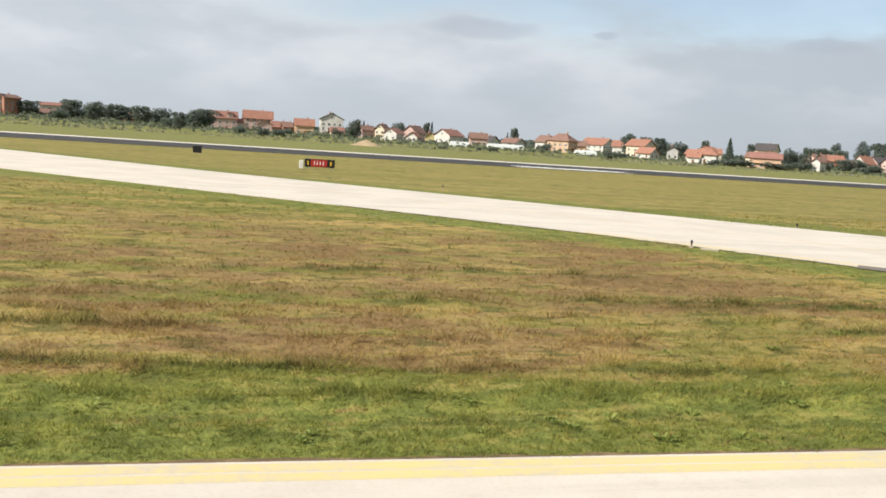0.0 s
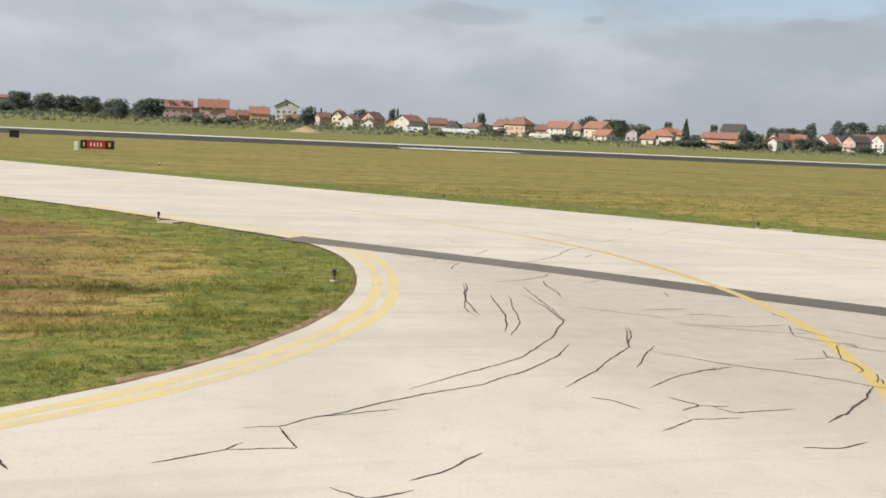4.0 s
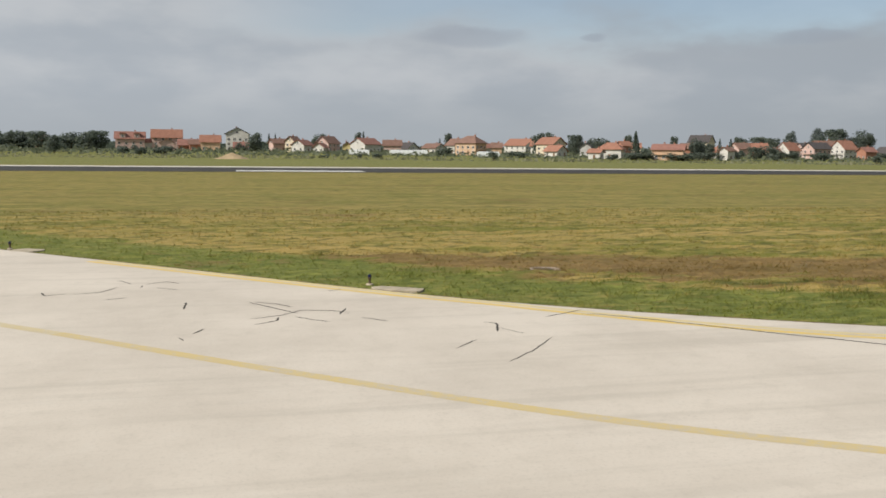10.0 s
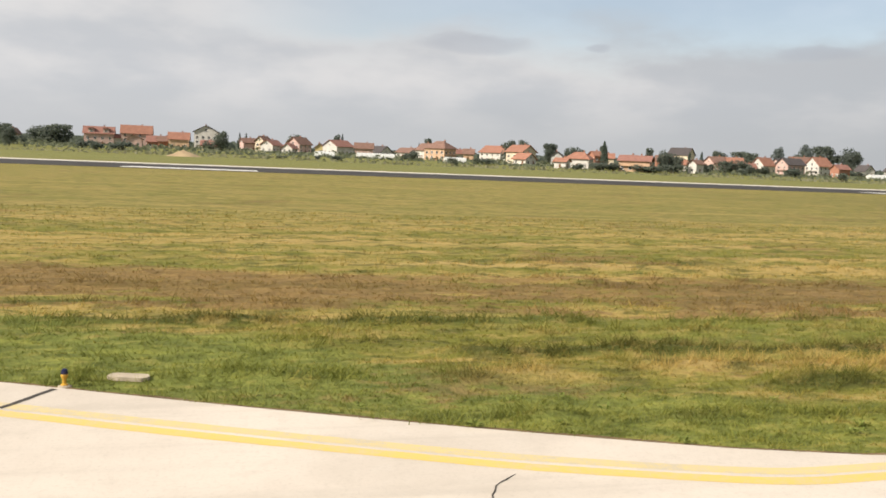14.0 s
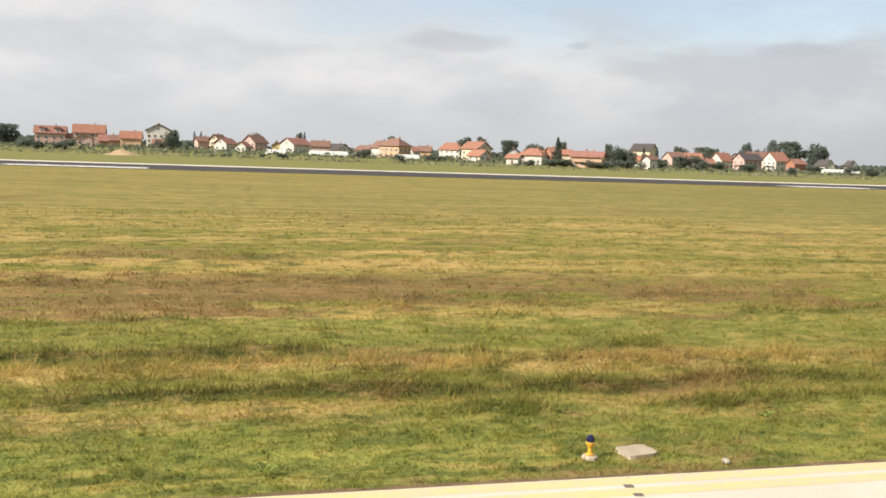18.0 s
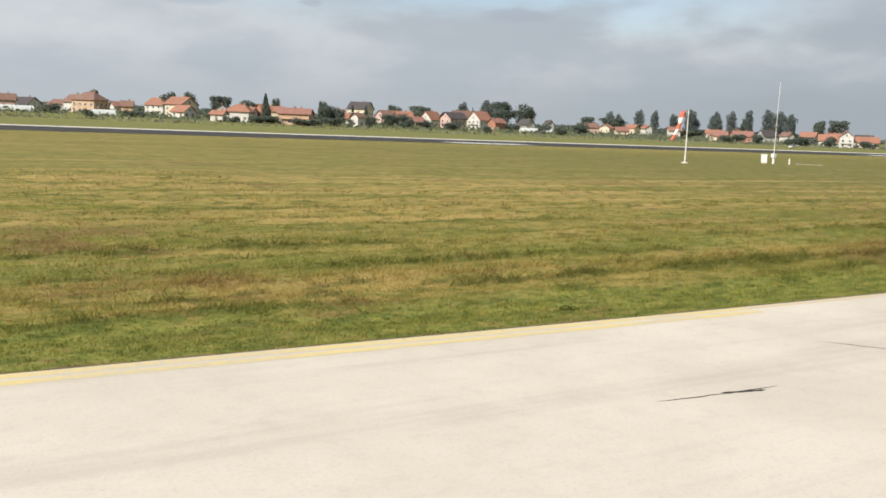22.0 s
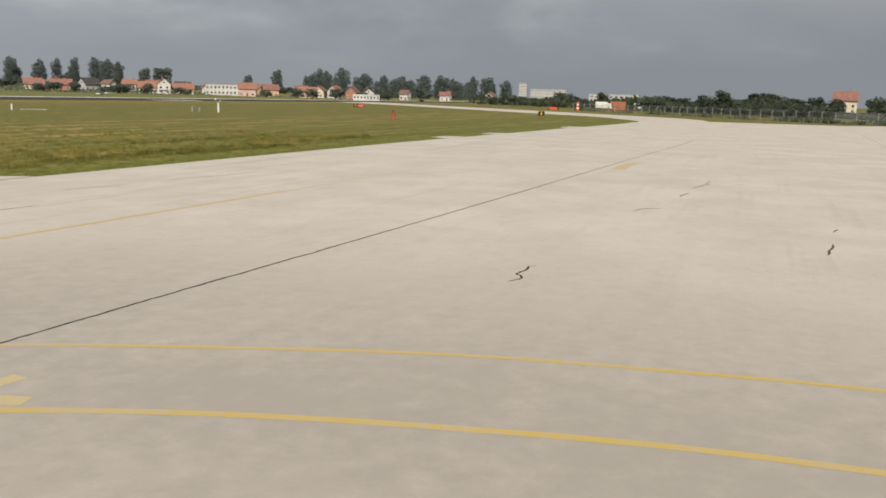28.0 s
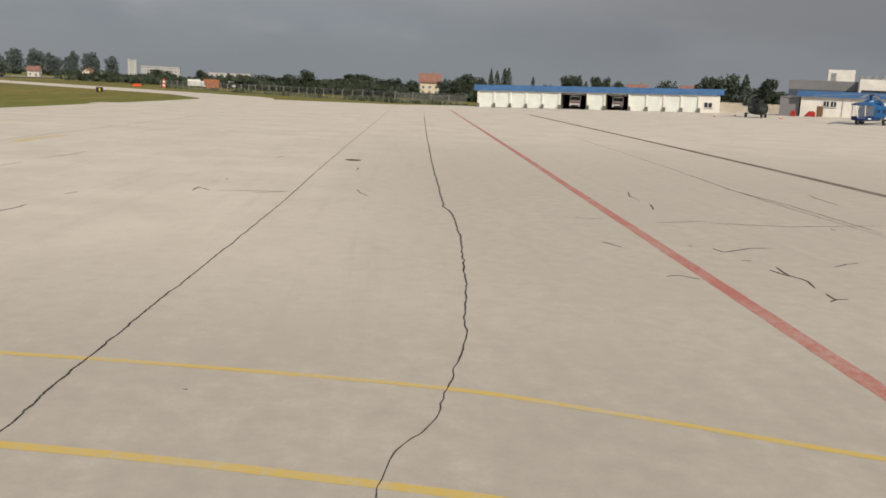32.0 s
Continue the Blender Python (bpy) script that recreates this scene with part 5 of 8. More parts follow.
# ---- windsock and weather station ----
t = thing("windsock", 187.7, 82.2, 0, 0, "limp orange and white striped windsock on a white pole", "windsock")
bm = bmesh.new()
tube(bm, (0, 0, 0), (0, 0, 6.9), 0.09, 0.055, 10)
part("pole", bm, WHITE_METAL, t)
bm = bmesh.new()
lathe(bm, [(0.45, -0.03), (0.45, 0.12), (0.2, 0.18)], 16)
part("footing", bm, CONCRETE, t, "round concrete footing")
bm = bmesh.new()
side = Vector((-0.62, 0.62, 0.0))
for k in range(16):
    a, b = 2 * math.pi * k / 16, 2 * math.pi * (k + 1) / 16
    mid = side * 0.9 + Vector((0, 0, 6.55))
    tube(bm, mid + Vector((0.45 * math.cos(a), 0.45 * math.sin(a), 0.2 * math.cos(a))), mid + Vector((0.45 * math.cos(b), 0.45 * math.sin(b), 0.2 * math.cos(b))), 0.03, 0.03, 5, False)
tube(bm, (0, 0, 6.8), side * 0.5 + Vector((0, 0, 6.65)), 0.03, 0.03, 5)
tube(bm, (0, 0, 6.4), side * 0.5 + Vector((0, 0, 6.5)), 0.03, 0.03, 5)
part("swivel_frame", bm, GREY_METAL, t)
SOCK_ORANGE = worn("orange_fabric", (0.72, 0.19, 0.12), 0.85, 3.0, 0.8)
SOCK_WHITE = worn("white_fabric", (0.78, 0.78, 0.76), 0.9, 3.0, 0.8)
top = side * 0.75 + Vector((0, 0, 6.75))
way = Vector((-1.1, 0.65, -3.8))
for band in range(5):
    bm = bmesh.new()
    rings = []
    for s in range(4):
        f = (band + s / 3) / 5
        c = top + way * f + Vector((0.18, -0.1, 0)) * math.sin(f * 3.1)
        r = 0.37 - 0.18 * f + 0.04 * math.sin(9 * f)
        rings.append([bm.verts.new(c + Vector((r * (1 + 0.15 * math.sin(3 * a + 5 * f)) * math.cos(a), r * math.sin(a), 0.25 * r * math.cos(a)))) for a in (2 * math.pi * k / 14 for k in range(14))])
    for ra, rb in zip(rings, rings[1:]):
        for k in range(14):
            bm.faces.new((ra[k], ra[(k + 1) % 14], rb[(k + 1) % 14], rb[k]))
    part("sock_band", bm, SOCK_WHITE if band % 2 else SOCK_ORANGE, t, "white fabric band" if band % 2 else "orange fabric band")

t = thing("weather_mast", 209.9, 85.9, 0, 0, "tall thin white weather mast with sensor boxes at its foot", "mast")
bm = bmesh.new()
tube(bm, (0, 0, 0), (0, 0, 1.4), 0.2, 0.15, 8)
tube(bm, (0, 0, 1.4), (0, 0, 12.0), 0.06, 0.03, 8)
part("mast_pole", bm, WHITE_METAL, t)
box_part("sensor_box", (-0.3, 0.3, -0.25, 0.25, 0.9, 1.5), WHITE_METAL, t, bevel=0.04)
bm = bmesh.new()
tube(bm, (-0.25, 0, 5.5), (0.25, 0, 5.5), 0.16, 0.16, 8)
part("sensor", bm, GREY_METAL, t)
c = thing("equipment_cabinet", 208.75, 86.65, 0, -50, "white metal equipment cabinet beside the weather mast", "cabinet")
box_part("body", (-0.42, 0.42, -0.36, 0.36, 0.15, 1.3), WHITE_METAL, c, bevel=0.03)
box_part("roof", (-0.47, 0.47, -0.41, 0.41, 1.3, 1.36), WHITE_METAL, c)
box_part("plinth", (-0.4, 0.4, -0.33, 0.33, 0.0, 0.15), CONCRETE, c)
box_part("door", (-0.36, 0.36, -0.385, -0.36, 0.22, 1.24), WHITE_METAL, c)
c = thing("marker_post", 211.6, 84.4, 0, 0, "small white post beside the weather mast", "marker")
bm = bmesh.new()
tube(bm, (0, 0, 0), (0, 0, 0.85), 0.12, 0.1, 8)
part("post", bm, WHITE_METAL, c)
c = thing("lying_pipe", 213.8, 83.0, 0, -50, "thin grey pipe lying on short supports in the grass", "pipe")
bm = bmesh.new()
tube(bm, (-1.5, 0, 0.11), (2.2, 0, 0.11), 0.03)
part("pipe", bm, GREY_METAL, c)
for s in (-1.2, 1.8):
    box_part("support", (s - 0.08, s + 0.08, -0.08, 0.08, 0, 0.07), GREY_METAL, c)
c = thing("visibility_sensor", 237.2, 66.5, 0, -55, "white forked visibility sensor on a thick post", "sensor")
bm = bmesh.new()
tube(bm, (0, 0, 0), (0, 0, 1.5), 0.17, 0.15, 10)
part("post", bm, WHITE_METAL, c)
for s in (-1, 1):
    bm = bmesh.new()
    tube(bm, (0, 0, 1.5), (0.55 * s, 0, 2.1), 0.06, 0.06)
    tube(bm, (0.55 * s, 0, 2.1), (0.3 * s, 0, 2.25), 0.12, 0.12)
    part("fork_arm", bm, GREY_METAL, c)
for x, y, h in ((235.3, 68.9, 0.7), (234.4, 69.6, 0.9)):
    c = thing("marker_post", x, y, 0, 0, "small pale grey post near the visibility sensor", "marker")
    bm = bmesh.new()
    tube(bm, (0, 0, 0), (0, 0, h), 0.15, 0.14, 8)
    part("post", bm, GREY_METAL, c)

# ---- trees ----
# village leaves: distance haze is put into their paler colour
HAZED_LEAF = Mat("leaves", 0.75, 0.0, 0.25)
leaf_mix = HAZED_LEAF.mix(HAZED_LEAF.island(), (0.120, 0.152, 0.122), (0.185, 0.212, 0.172))
leaf_mix = HAZED_LEAF.mix(HAZED_LEAF.math("MULTIPLY", HAZED_LEAF.random(), 0.6), leaf_mix, (0.115, 0.142, 0.125))
HAZED_LEAF.color(leaf_mix)


def lets_light_through(m, color, share):
    """Adds the light that shines through thin leaves."""
    t = m.node("ShaderNodeBsdfTranslucent")
    m.link(color, t.inputs["Color"])
    both = m.node("ShaderNodeMixShader")
    both.inputs[0].default_value = share
    m.link(m.bsdf.outputs[0], both.inputs[1])
    m.link(t.outputs[0], both.inputs[2])
    m.link(both.outputs[0], m.nt.nodes["Material Output"].inputs["Surface"])


lets_light_through(HAZED_LEAF, leaf_mix, 0.55)
HAZED_LEAF = HAZED_LEAF.m
# poplar leaves: the far haze is painted in as a pale grey-green
POPLAR_LEAF = Mat("hazed_poplar_leaves", 0.75, 0.0, 0.25)
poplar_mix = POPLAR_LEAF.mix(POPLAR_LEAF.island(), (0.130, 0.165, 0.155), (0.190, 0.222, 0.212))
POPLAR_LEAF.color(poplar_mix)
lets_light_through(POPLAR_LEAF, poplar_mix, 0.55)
# deep green leaves of the near trees, free of the painted haze
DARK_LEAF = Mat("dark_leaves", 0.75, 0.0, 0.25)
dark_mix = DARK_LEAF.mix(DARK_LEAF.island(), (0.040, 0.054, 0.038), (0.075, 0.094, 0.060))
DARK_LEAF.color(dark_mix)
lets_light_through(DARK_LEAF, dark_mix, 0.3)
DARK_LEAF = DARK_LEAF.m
NEEDLE = Mat("needles", 0.8, 0.0, 0.2)
NEEDLE.color(NEEDLE.mix(NEEDLE.island(), (0.045, 0.065, 0.052), (0.075, 0.100, 0.078)))
NEEDLE = NEEDLE.m
BARK = worn("bark", (0.12, 0.09, 0.065), 0.6, 4.0, 0.9)


def leaf_cloud(lobes, count, size, rng, flat=1.0):
    """Leaf clumps, small bent quads strewn over the shells of the lobes."""
    verts, faces = [], []
    weights = [r[3] * r[4] for r in lobes]
    for _ in range(count):
        cx, cy, cz, rx, rz = rng.choices(lobes, weights)[0]
        while True:
            d = Vector((rng.gauss(0, 1), rng.gauss(0, 1), rng.gauss(0, 1)))
            if d.length > 0.1:
                break
        d.normalize()
        k = rng.uniform(0.55, 1.08)
        c = Vector((cx + d.x * rx * k, cy + d.y * rx * k, cz + d.z * rz * k))
        n = (d + 0.7 * Vector((rng.uniform(-1, 1), rng.uniform(-1, 1), rng.uniform(-1, 1)))).normalized()
        u = n.orthogonal().normalized()
        v = n.cross(u)
        s = size * rng.uniform(0.6, 1.35)
        a = rng.uniform(0, 6.28)
        u, v = u * math.cos(a) + v * math.sin(a), v * math.cos(a) - u * math.sin(a)
        b = len(verts)
        verts += [c - u * s, c - v * s * 0.6 + n * s * 0.15, c + u * s, c + v * s * 0.7]
        faces.append((b, b + 1, b + 2, b + 3))
    return [tuple(q) for q in verts], faces


def tree_meshes(kind, seed):
    """Trunk and crown of a tree 1 high and 1 wide."""
    rng = random.Random(seed)
    bm = bmesh.new()
    if kind == "round":
        tube(bm, (0, 0, 0), (0.01, 0.01, 0.32), 0.028, 0.02, 7)
        lobes = [(0, 0, 0.54, 0.36, 0.40), (0.1, -0.08, 0.3, 0.3, 0.22)]
        for k in range(9):
            a = k * 2.4 + rng.uniform(-0.4, 0.4)
            r, z = rng.uniform(0.18, 0.38), rng.uniform(0.20, 0.86)
            r *= 1.0 - 0.75 * abs(z - 0.5)
            lobes.append((r * math.cos(a), r * math.sin(a), z, rng.uniform(0.11, 0.2), rng.uniform(0.09, 0.16)))
            tube(bm, (0.01, 0.01, 0.30), (r * 0.8 * math.cos(a), r * 0.8 * math.sin(a), z * 0.9), 0.014, 0.004, 5)
        verts, faces = leaf_cloud(lobes, 1700, 0.040, rng)
    elif kind == "poplar":
        tube(bm, (0, 0, 0), (0, 0, 0.5), 0.03, 0.015, 7)
        lobes = []
        for k in range(14):
            z = 0.06 + 0.88 * k / 13
            w = 0.5 * min(1.0, 2.2 * math.sqrt(max(0.0, 1.02 - z))) * (0.85 + 0.3 * rng.random())
            a = k * 2.4
            lobes.append((0.34 * w * math.cos(a), 0.34 * w * math.sin(a), z, 0.66 * w, 0.13))
            tube(bm, (0, 0, z * 0.5), (0.5 * w * math.cos(a), 0.5 * w * math.sin(a), z), 0.010, 0.003, 4)
        verts, faces = leaf_cloud(lobes, 2600, 0.038, rng)
    elif kind == "conifer":
        tube(bm, (0, 0, 0), (0, 0, 0.95), 0.03, 0.005, 7)
        verts, faces = [], []
        for k in range(20):
            z = 0.08 + 0.88 * k / 19
            w = 0.5 * (1 - z) ** 0.85 + 0.02
            lobes = [(w * 0.55 * math.cos(a + k), w * 0.55 * math.sin(a + k), z, w * 0.5, 0.035) for a in (0, 1.57, 3.14, 4.71)]
            v, f = leaf_cloud(lobes, 34, 0.030 + 0.03 * w, rng)
            faces += [tuple(q + len(verts) for q in g) for g in f]
            verts += v
    else:
        for k in range(5):
            a = k * 1.3
            tube(bm, (0.05 * math.cos(a), 0.05 * math.sin(a), 0), (0.25 * math.cos(a), 0.25 * math.sin(a), 0.6), 0.02, 0.006, 5)
        lobes = [(0.26 * math.cos(k * 1.05) * rng.uniform(0.6, 1.2), 0.26 * math.sin(k * 1.05), rng.uniform(0.30, 0.66), rng.uniform(0.17, 0.26), rng.uniform(0.2, 0.32)) for k in range(6)]
        verts, faces = leaf_cloud(lobes, 520, 0.062, rng)
    trunk = bpy.data.meshes.new("trunk")
    bm.to_mesh(trunk)
    bm.free()
    trunk.materials.append(BARK)
    crown = bpy.data.meshes.new("crown")
    crown.from_pydata(verts, [], faces)
    crown.materials.append({"conifer": NEEDLE, "poplar": POPLAR_LEAF.m}.get(kind, HAZED_LEAF))
    return trunk, crown


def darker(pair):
    """The same tree by the apron, in deep green leaves with no haze in their colour."""
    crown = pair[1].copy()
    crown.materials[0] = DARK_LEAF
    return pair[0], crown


TREES = {k: [tree_meshes(k, 100 * n + len(k)) for n in range(c)] for k, c in (("round", 5), ("poplar", 3), ("conifer", 2), ("bush", 4))}
TREE_WORDS = {
    "round": ("tree", "full round green broadleaf tree near the houses", "tree"),
    "poplar": ("poplar_tree", "tall poplar behind the village, its green paled by painted haze", "tree"),
    "conifer": ("conifer_tree", "dark green pointed conifer among the houses", "tree"),
    "bush": ("bush", "dense dark green bush at the field's far edge", "bush"),
}
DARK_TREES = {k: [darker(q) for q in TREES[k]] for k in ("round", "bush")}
tree_count = 0


def tree(kind, x, y, height, width):
    global tree_count
    tree_count += 1
    name, label, category = TREE_WORDS[kind]
    t = thing(name, x, y, rise(x, y) - 0.05, 77 * tree_count % 360, label, category, category + "s beyond the runway")
    # trees by the apron get the crown colour without haze
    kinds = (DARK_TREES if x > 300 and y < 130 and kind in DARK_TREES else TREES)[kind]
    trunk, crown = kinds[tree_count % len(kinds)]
    if kind == "poplar":
        width *= 0.66
    for nm, me in (("trunk", trunk), ("crown", crown)):
        o = new(nm, me)
        o.parent = t
        o.scale = (width * 1.05, width * 1.05, height)
    return t


tree("round", -114.2, 555.1, 9.7, 17.1)
tree("round", -88.9, 508.4, 6.4, 13.0)
tree("round", -88.4, 544.1, 11.6, 16.0)
tree("round", -79.7, 561.4, 11.7, 17.8)
tree("round", -69.3, 578.4, 11.3, 28.6)
tree("round", -51.2, 541.2, 10.7, 13.7)
tree("round", -46.4, 621.4, 12.3, 20.4)
tree("round", -24, 431.6, 8.8, 8.2)
tree("round", -20.1, 503, 10.6, 14.6)
tree("bush", -30.1, 471.2, 6.3, 12.0)
tree("round", -16.1, 506, 11.1, 16.6)
tree("bush", 3, 450.7, 4.6, 7.4)
tree("bush", 22.7, 431.2, 4.8, 10.9)
tree("bush", 13.1, 423, 5.4, 6.9)
tree("round", 65.7, 504.2, 11.1, 10.8)
tree("conifer", 76.2, 570.8, 11.2, 4.3)
tree("conifer", 80, 570.5, 11.2, 4.3)
tree("bush", 59, 527.2, 6.7, 10.0)
tree("round", 113.4, 639.8, 13.3, 12.6)
tree("round", 153.5, 726.6, 16.8, 8.5)
tree("conifer", 158.1, 726.3, 16.8, 6.0)
tree("conifer", 216.4, 704.2, 12.3, 4.2)
tree("round", 227.7, 721.4, 16.8, 9.8)
tree("bush", 161.1, 457.1, 5.6, 9.6)
tree("bush", 163.7, 378.1, 4.6, 5.0)
tree("bush", 92.3, 399.1, 1.9, 5.6)
tree("bush", 106.9, 389.1, 2.5, 2.5)
tree("bush", 115.8, 397.5, 2.8, 6.1)
tree("bush", 194.5, 436.9, 3.5, 12.9)
tree("round", 224.9, 490.4, 13.6, 10.6)
tree("round", 292.6, 609.5, 14.7, 10.8)
tree("round", 308.1, 608.5, 13.1, 14.2)
tree("conifer", 259, 437.2, 14.5, 7.4)
tree("bush", 232.8, 407.6, 3.7, 6.9)
tree("bush", 247.7, 413.8, 4.1, 11.8)
tree("round", 332.6, 535.4, 13.2, 6.6)
tree("round", 292.4, 430.6, 10.9, 13.3)
tree("conifer", 306.2, 434.3, 11.2, 4.5)
tree("conifer", 320.2, 446.8, 11.2, 5.4)
tree("bush", 268.1, 405.3, 4.7, 17.7)
tree("round", 470.4, 652, 16.3, 21.8)
tree("round", 336.7, 436.9, 8.5, 14.8)
tree("bush", 314.3, 429.3, 6.7, 6.5)
tree("round", 358.5, 444.5, 5.2, 5.6)
tree("poplar", 713.6, 914.2, 31.1, 30.0)
tree("round", 707.3, 874.4, 32.4, 30.7)
tree("round", 730.3, 861.5, 32.0, 30.8)
tree("bush", 386.2, 460.7, 5.0, 11.0)
tree("bush", 355.3, 444.7, 4.6, 8.3)
tree("round", 249.4, 539.7, 14.6, 10.7)
tree("round", 259, 519.6, 13.0, 9.7)
tree("round", 288.2, 550.8, 12.1, 14.8)
tree("round", 306.2, 547.6, 13.6, 8.2)
tree("conifer", 260, 439, 14.1, 5.9)
tree("bush", 249.7, 420.8, 4.5, 10.2)
tree("bush", 253.2, 411.1, 4.8, 8.4)
tree("round", 285.6, 423.8, 12.3, 7.1)
tree("round", 293.4, 422.5, 8.7, 7.7)
tree("bush", 282.3, 406.2, 5.5, 11.3)
tree("round", 410.8, 585.1, 14.6, 13.1)
tree("round", 328, 435.2, 7.3, 9.4)
tree("bush", 329.6, 417, 6.2, 9.1)
tree("round", 429.4, 573.4, 13.8, 15.2)
tree("round", 478.9, 593.3, 14.5, 11.6)
tree("conifer", 484.6, 592.5, 15.5, 4.7)
tree("bush", 365.7, 429.8, 5.2, 10.9)
tree("bush", 337.9, 353, 5.4, 4.9)
tree("bush", 448.2, 490.2, 4.9, 19.8)
tree("bush", 424.8, 422, 6.4, 8.8)
tree("bush", 423.6, 404.4, 5.9, 7.9)
tree("round", 569.7, 555, 12.7, 14.3)
tree("round", 446.9, 415, 8.7, 12.3)
tree("round", 627.5, 588.2, 13.7, 29.9)
tree("poplar", 743.1, 681.1, 23.2, 17.6)
tree("poplar", 755.4, 671.4, 23.0, 14.1)
tree("poplar", 767.7, 635.4, 24.8, 20.9)
tree("bush", 585.9, 463.4, 7.2, 27.6)
tree("poplar", 785.4, 621.3, 20.7, 17.5)
tree("poplar", 811.2, 600.9, 26.3, 15.9)
tree("bush", 741.2, 551, 14.8, 15.2)
tree("poplar", 825.9, 589.2, 27.1, 21.3)
tree("poplar", 851.7, 595.1, 26.8, 18.1)
tree("bush", 550.3, 386.4, 7.0, 11.3)
tree("bush", 580.2, 362.9, 6.9, 19.8)
tree("round", 794.3, 508.8, 19.8, 14.2)
tree("round", 807.2, 498.6, 20.8, 21.3)
tree("bush", 612.0, 336.0, 4.5, 8.0)
tree("poplar", 972.2, 475, 23.4, 20.6)
tree("poplar", 923.1, 400, 25.3, 20.6)
tree("poplar", 976.7, 400, 28.0, 25.4)
tree("poplar", 1026.8, 395.0, 23.8, 22.4)
tree("poplar", 1062.0, 390.0, 23.7, 18.3)
tree("poplar", 1113.7, 390.0, 23.8, 29.5)
tree("poplar", 1191.2, 390.0, 27.2, 31.4)
tree("poplar", 1122.6, 340.0, 26.0, 34.4)
tree("poplar", 1226.0, 335.0, 28.0, 20.7)
tree("poplar", 1273.8, 330.0, 28.5, 35.1)
tree("bush", 640.5, 212, 10.7, 6.6)
tree("bush", 713.2, 212, 11.9, 11.7)
tree("bush", 592.6, 235, 7.6, 10.3)
tree("bush", 629.9, 235, 7.5, 7.3)
tree("round", 558.6, 106.9, 6.6, 3.5)
tree("round", 556.4, 114.1, 4.1, 3.5)
tree("round", 566.7, 76.8, 7.5, 15.4)
tree("round", 570.5, 58.9, 8.1, 9.4)
tree("bush", 564.5, 85.8, 2.8, 5.9)
tree("round", 575.1, 29.8, 7.5, 18.8)
tree("round", 576.3, 20, 6.3, 10.3)
tree("round", 407.6, -1.6, 6.5, 7.7)
tree("round", 408, -6.1, 8.2, 7.7)
tree("bush", 388.3, -11.1, 4.2, 6.1)
tree("round", 578.1, -2.7, 6.7, 15.4)
tree("round", 578.7, -17.1, 9.6, 21.5)
tree("round", 578.9, -25.7, 8.8, 12.9)
tree("round", 578.9, -33, 7.5, 12.9)
tree("bush", 388.9, -27.4, 4.3, 10.2)
tree("bush", 398.7, -18.4, 3.6, 9.6)
tree("bush", 393.9, -34.4, 4.0, 7.8)
tree("round", 407.5, -58.7, 9.0, 11.0)
tree("round", 387.9, -53.3, 6.8, 7.1)
tree("conifer", 545.7, -82.6, 12.3, 6.1)
tree("conifer", 545.4, -85.3, 13.4, 7.2)
tree("conifer", 544.9, -88.8, 14.6, 8.6)
tree("conifer", 544.7, -90.7, 15.0, 8.6)
tree("conifer", 542.9, -102.4, 11.2, 6.1)
tree("round", 515.1, -114.7, 12.5, 10.6)
tree("conifer", 514.3, -118.6, 12.4, 8.1)
tree("round", 512.6, -126, 12.4, 6.8)
tree("round", 511.6, -129.8, 12.3, 6.1)
tree("round", 534.5, -141.5, 11.3, 8.0)
tree("bush", 517.1, -104.7, 9.6, 4.5)
tree("round", 504.2, -155.9, 12.7, 12.9)
tree("round", 334.1, -112.5, 9.9, 5.2)
tree("round", 332.9, -115.8, 10.7, 7.8)
tree("conifer", 331.1, -120.5, 10.5, 6.4)
tree("round", 328.9, -125.5, 10.0, 5.2)
tree("bush", 339.4, -126.5, 8.2, 5.5)
tree("poplar", 697.9, 894.8, 24.7, 24.0)
tree("bush", 701.7, 900.2, 9.0, 18.0)
tree("poplar", 687.5, 928.3, 27.6, 24.0)
tree("bush", 691.4, 921.9, 9.0, 18.0)
tree("poplar", 772.8, 662.4, 20.6, 14.1)
tree("bush", 727.4, 666.9, 9.0, 18.0)
tree("poplar", 722.1, 701.4, 20.7, 14.1)
tree("bush", 728.8, 697.0, 9.0, 18.0)
tree("poplar", 765.7, 656.8, 20.0, 11.3)
tree("bush", 743.1, 662.6, 9.0, 18.0)
tree("poplar", 727.3, 694.1, 18.7, 11.3)
tree("bush", 747.0, 689.5, 9.0, 18.0)
tree("poplar", 780.5, 612.2, 19.8, 16.7)
tree("bush", 761.7, 624.3, 9.0, 18.0)
tree("poplar", 793.8, 658.2, 18.3, 16.7)
tree("bush", 741.8, 642.9, 9.0, 18.0)
tree("poplar", 813.3, 602.9, 17.5, 14.0)
tree("bush", 764.4, 609.2, 9.0, 18.0)
tree("poplar", 778.6, 638.8, 17.3, 14.0)
tree("bush", 772.9, 639.8, 9.0, 18.0)
tree("poplar", 822.1, 577.6, 23.4, 12.7)
tree("bush", 810.9, 586.2, 9.0, 18.0)
tree("poplar", 791.0, 623.5, 24.0, 12.7)
tree("bush", 808.3, 614.0, 9.0, 18.0)
tree("poplar", 838.7, 573.1, 24.0, 17.0)
tree("bush", 813.1, 580.6, 9.0, 18.0)
tree("poplar", 799.7, 611.7, 24.9, 17.0)
tree("bush", 798.6, 606.0, 9.0, 18.0)
tree("poplar", 846.3, 579.6, 20.9, 14.4)
tree("bush", 844.8, 577.1, 9.0, 18.0)
tree("poplar", 824.4, 615.2, 19.5, 14.4)
tree("bush", 843.3, 604.4, 9.0, 18.0)
tree("poplar", 995.1, 451.2, 19.2, 16.5)
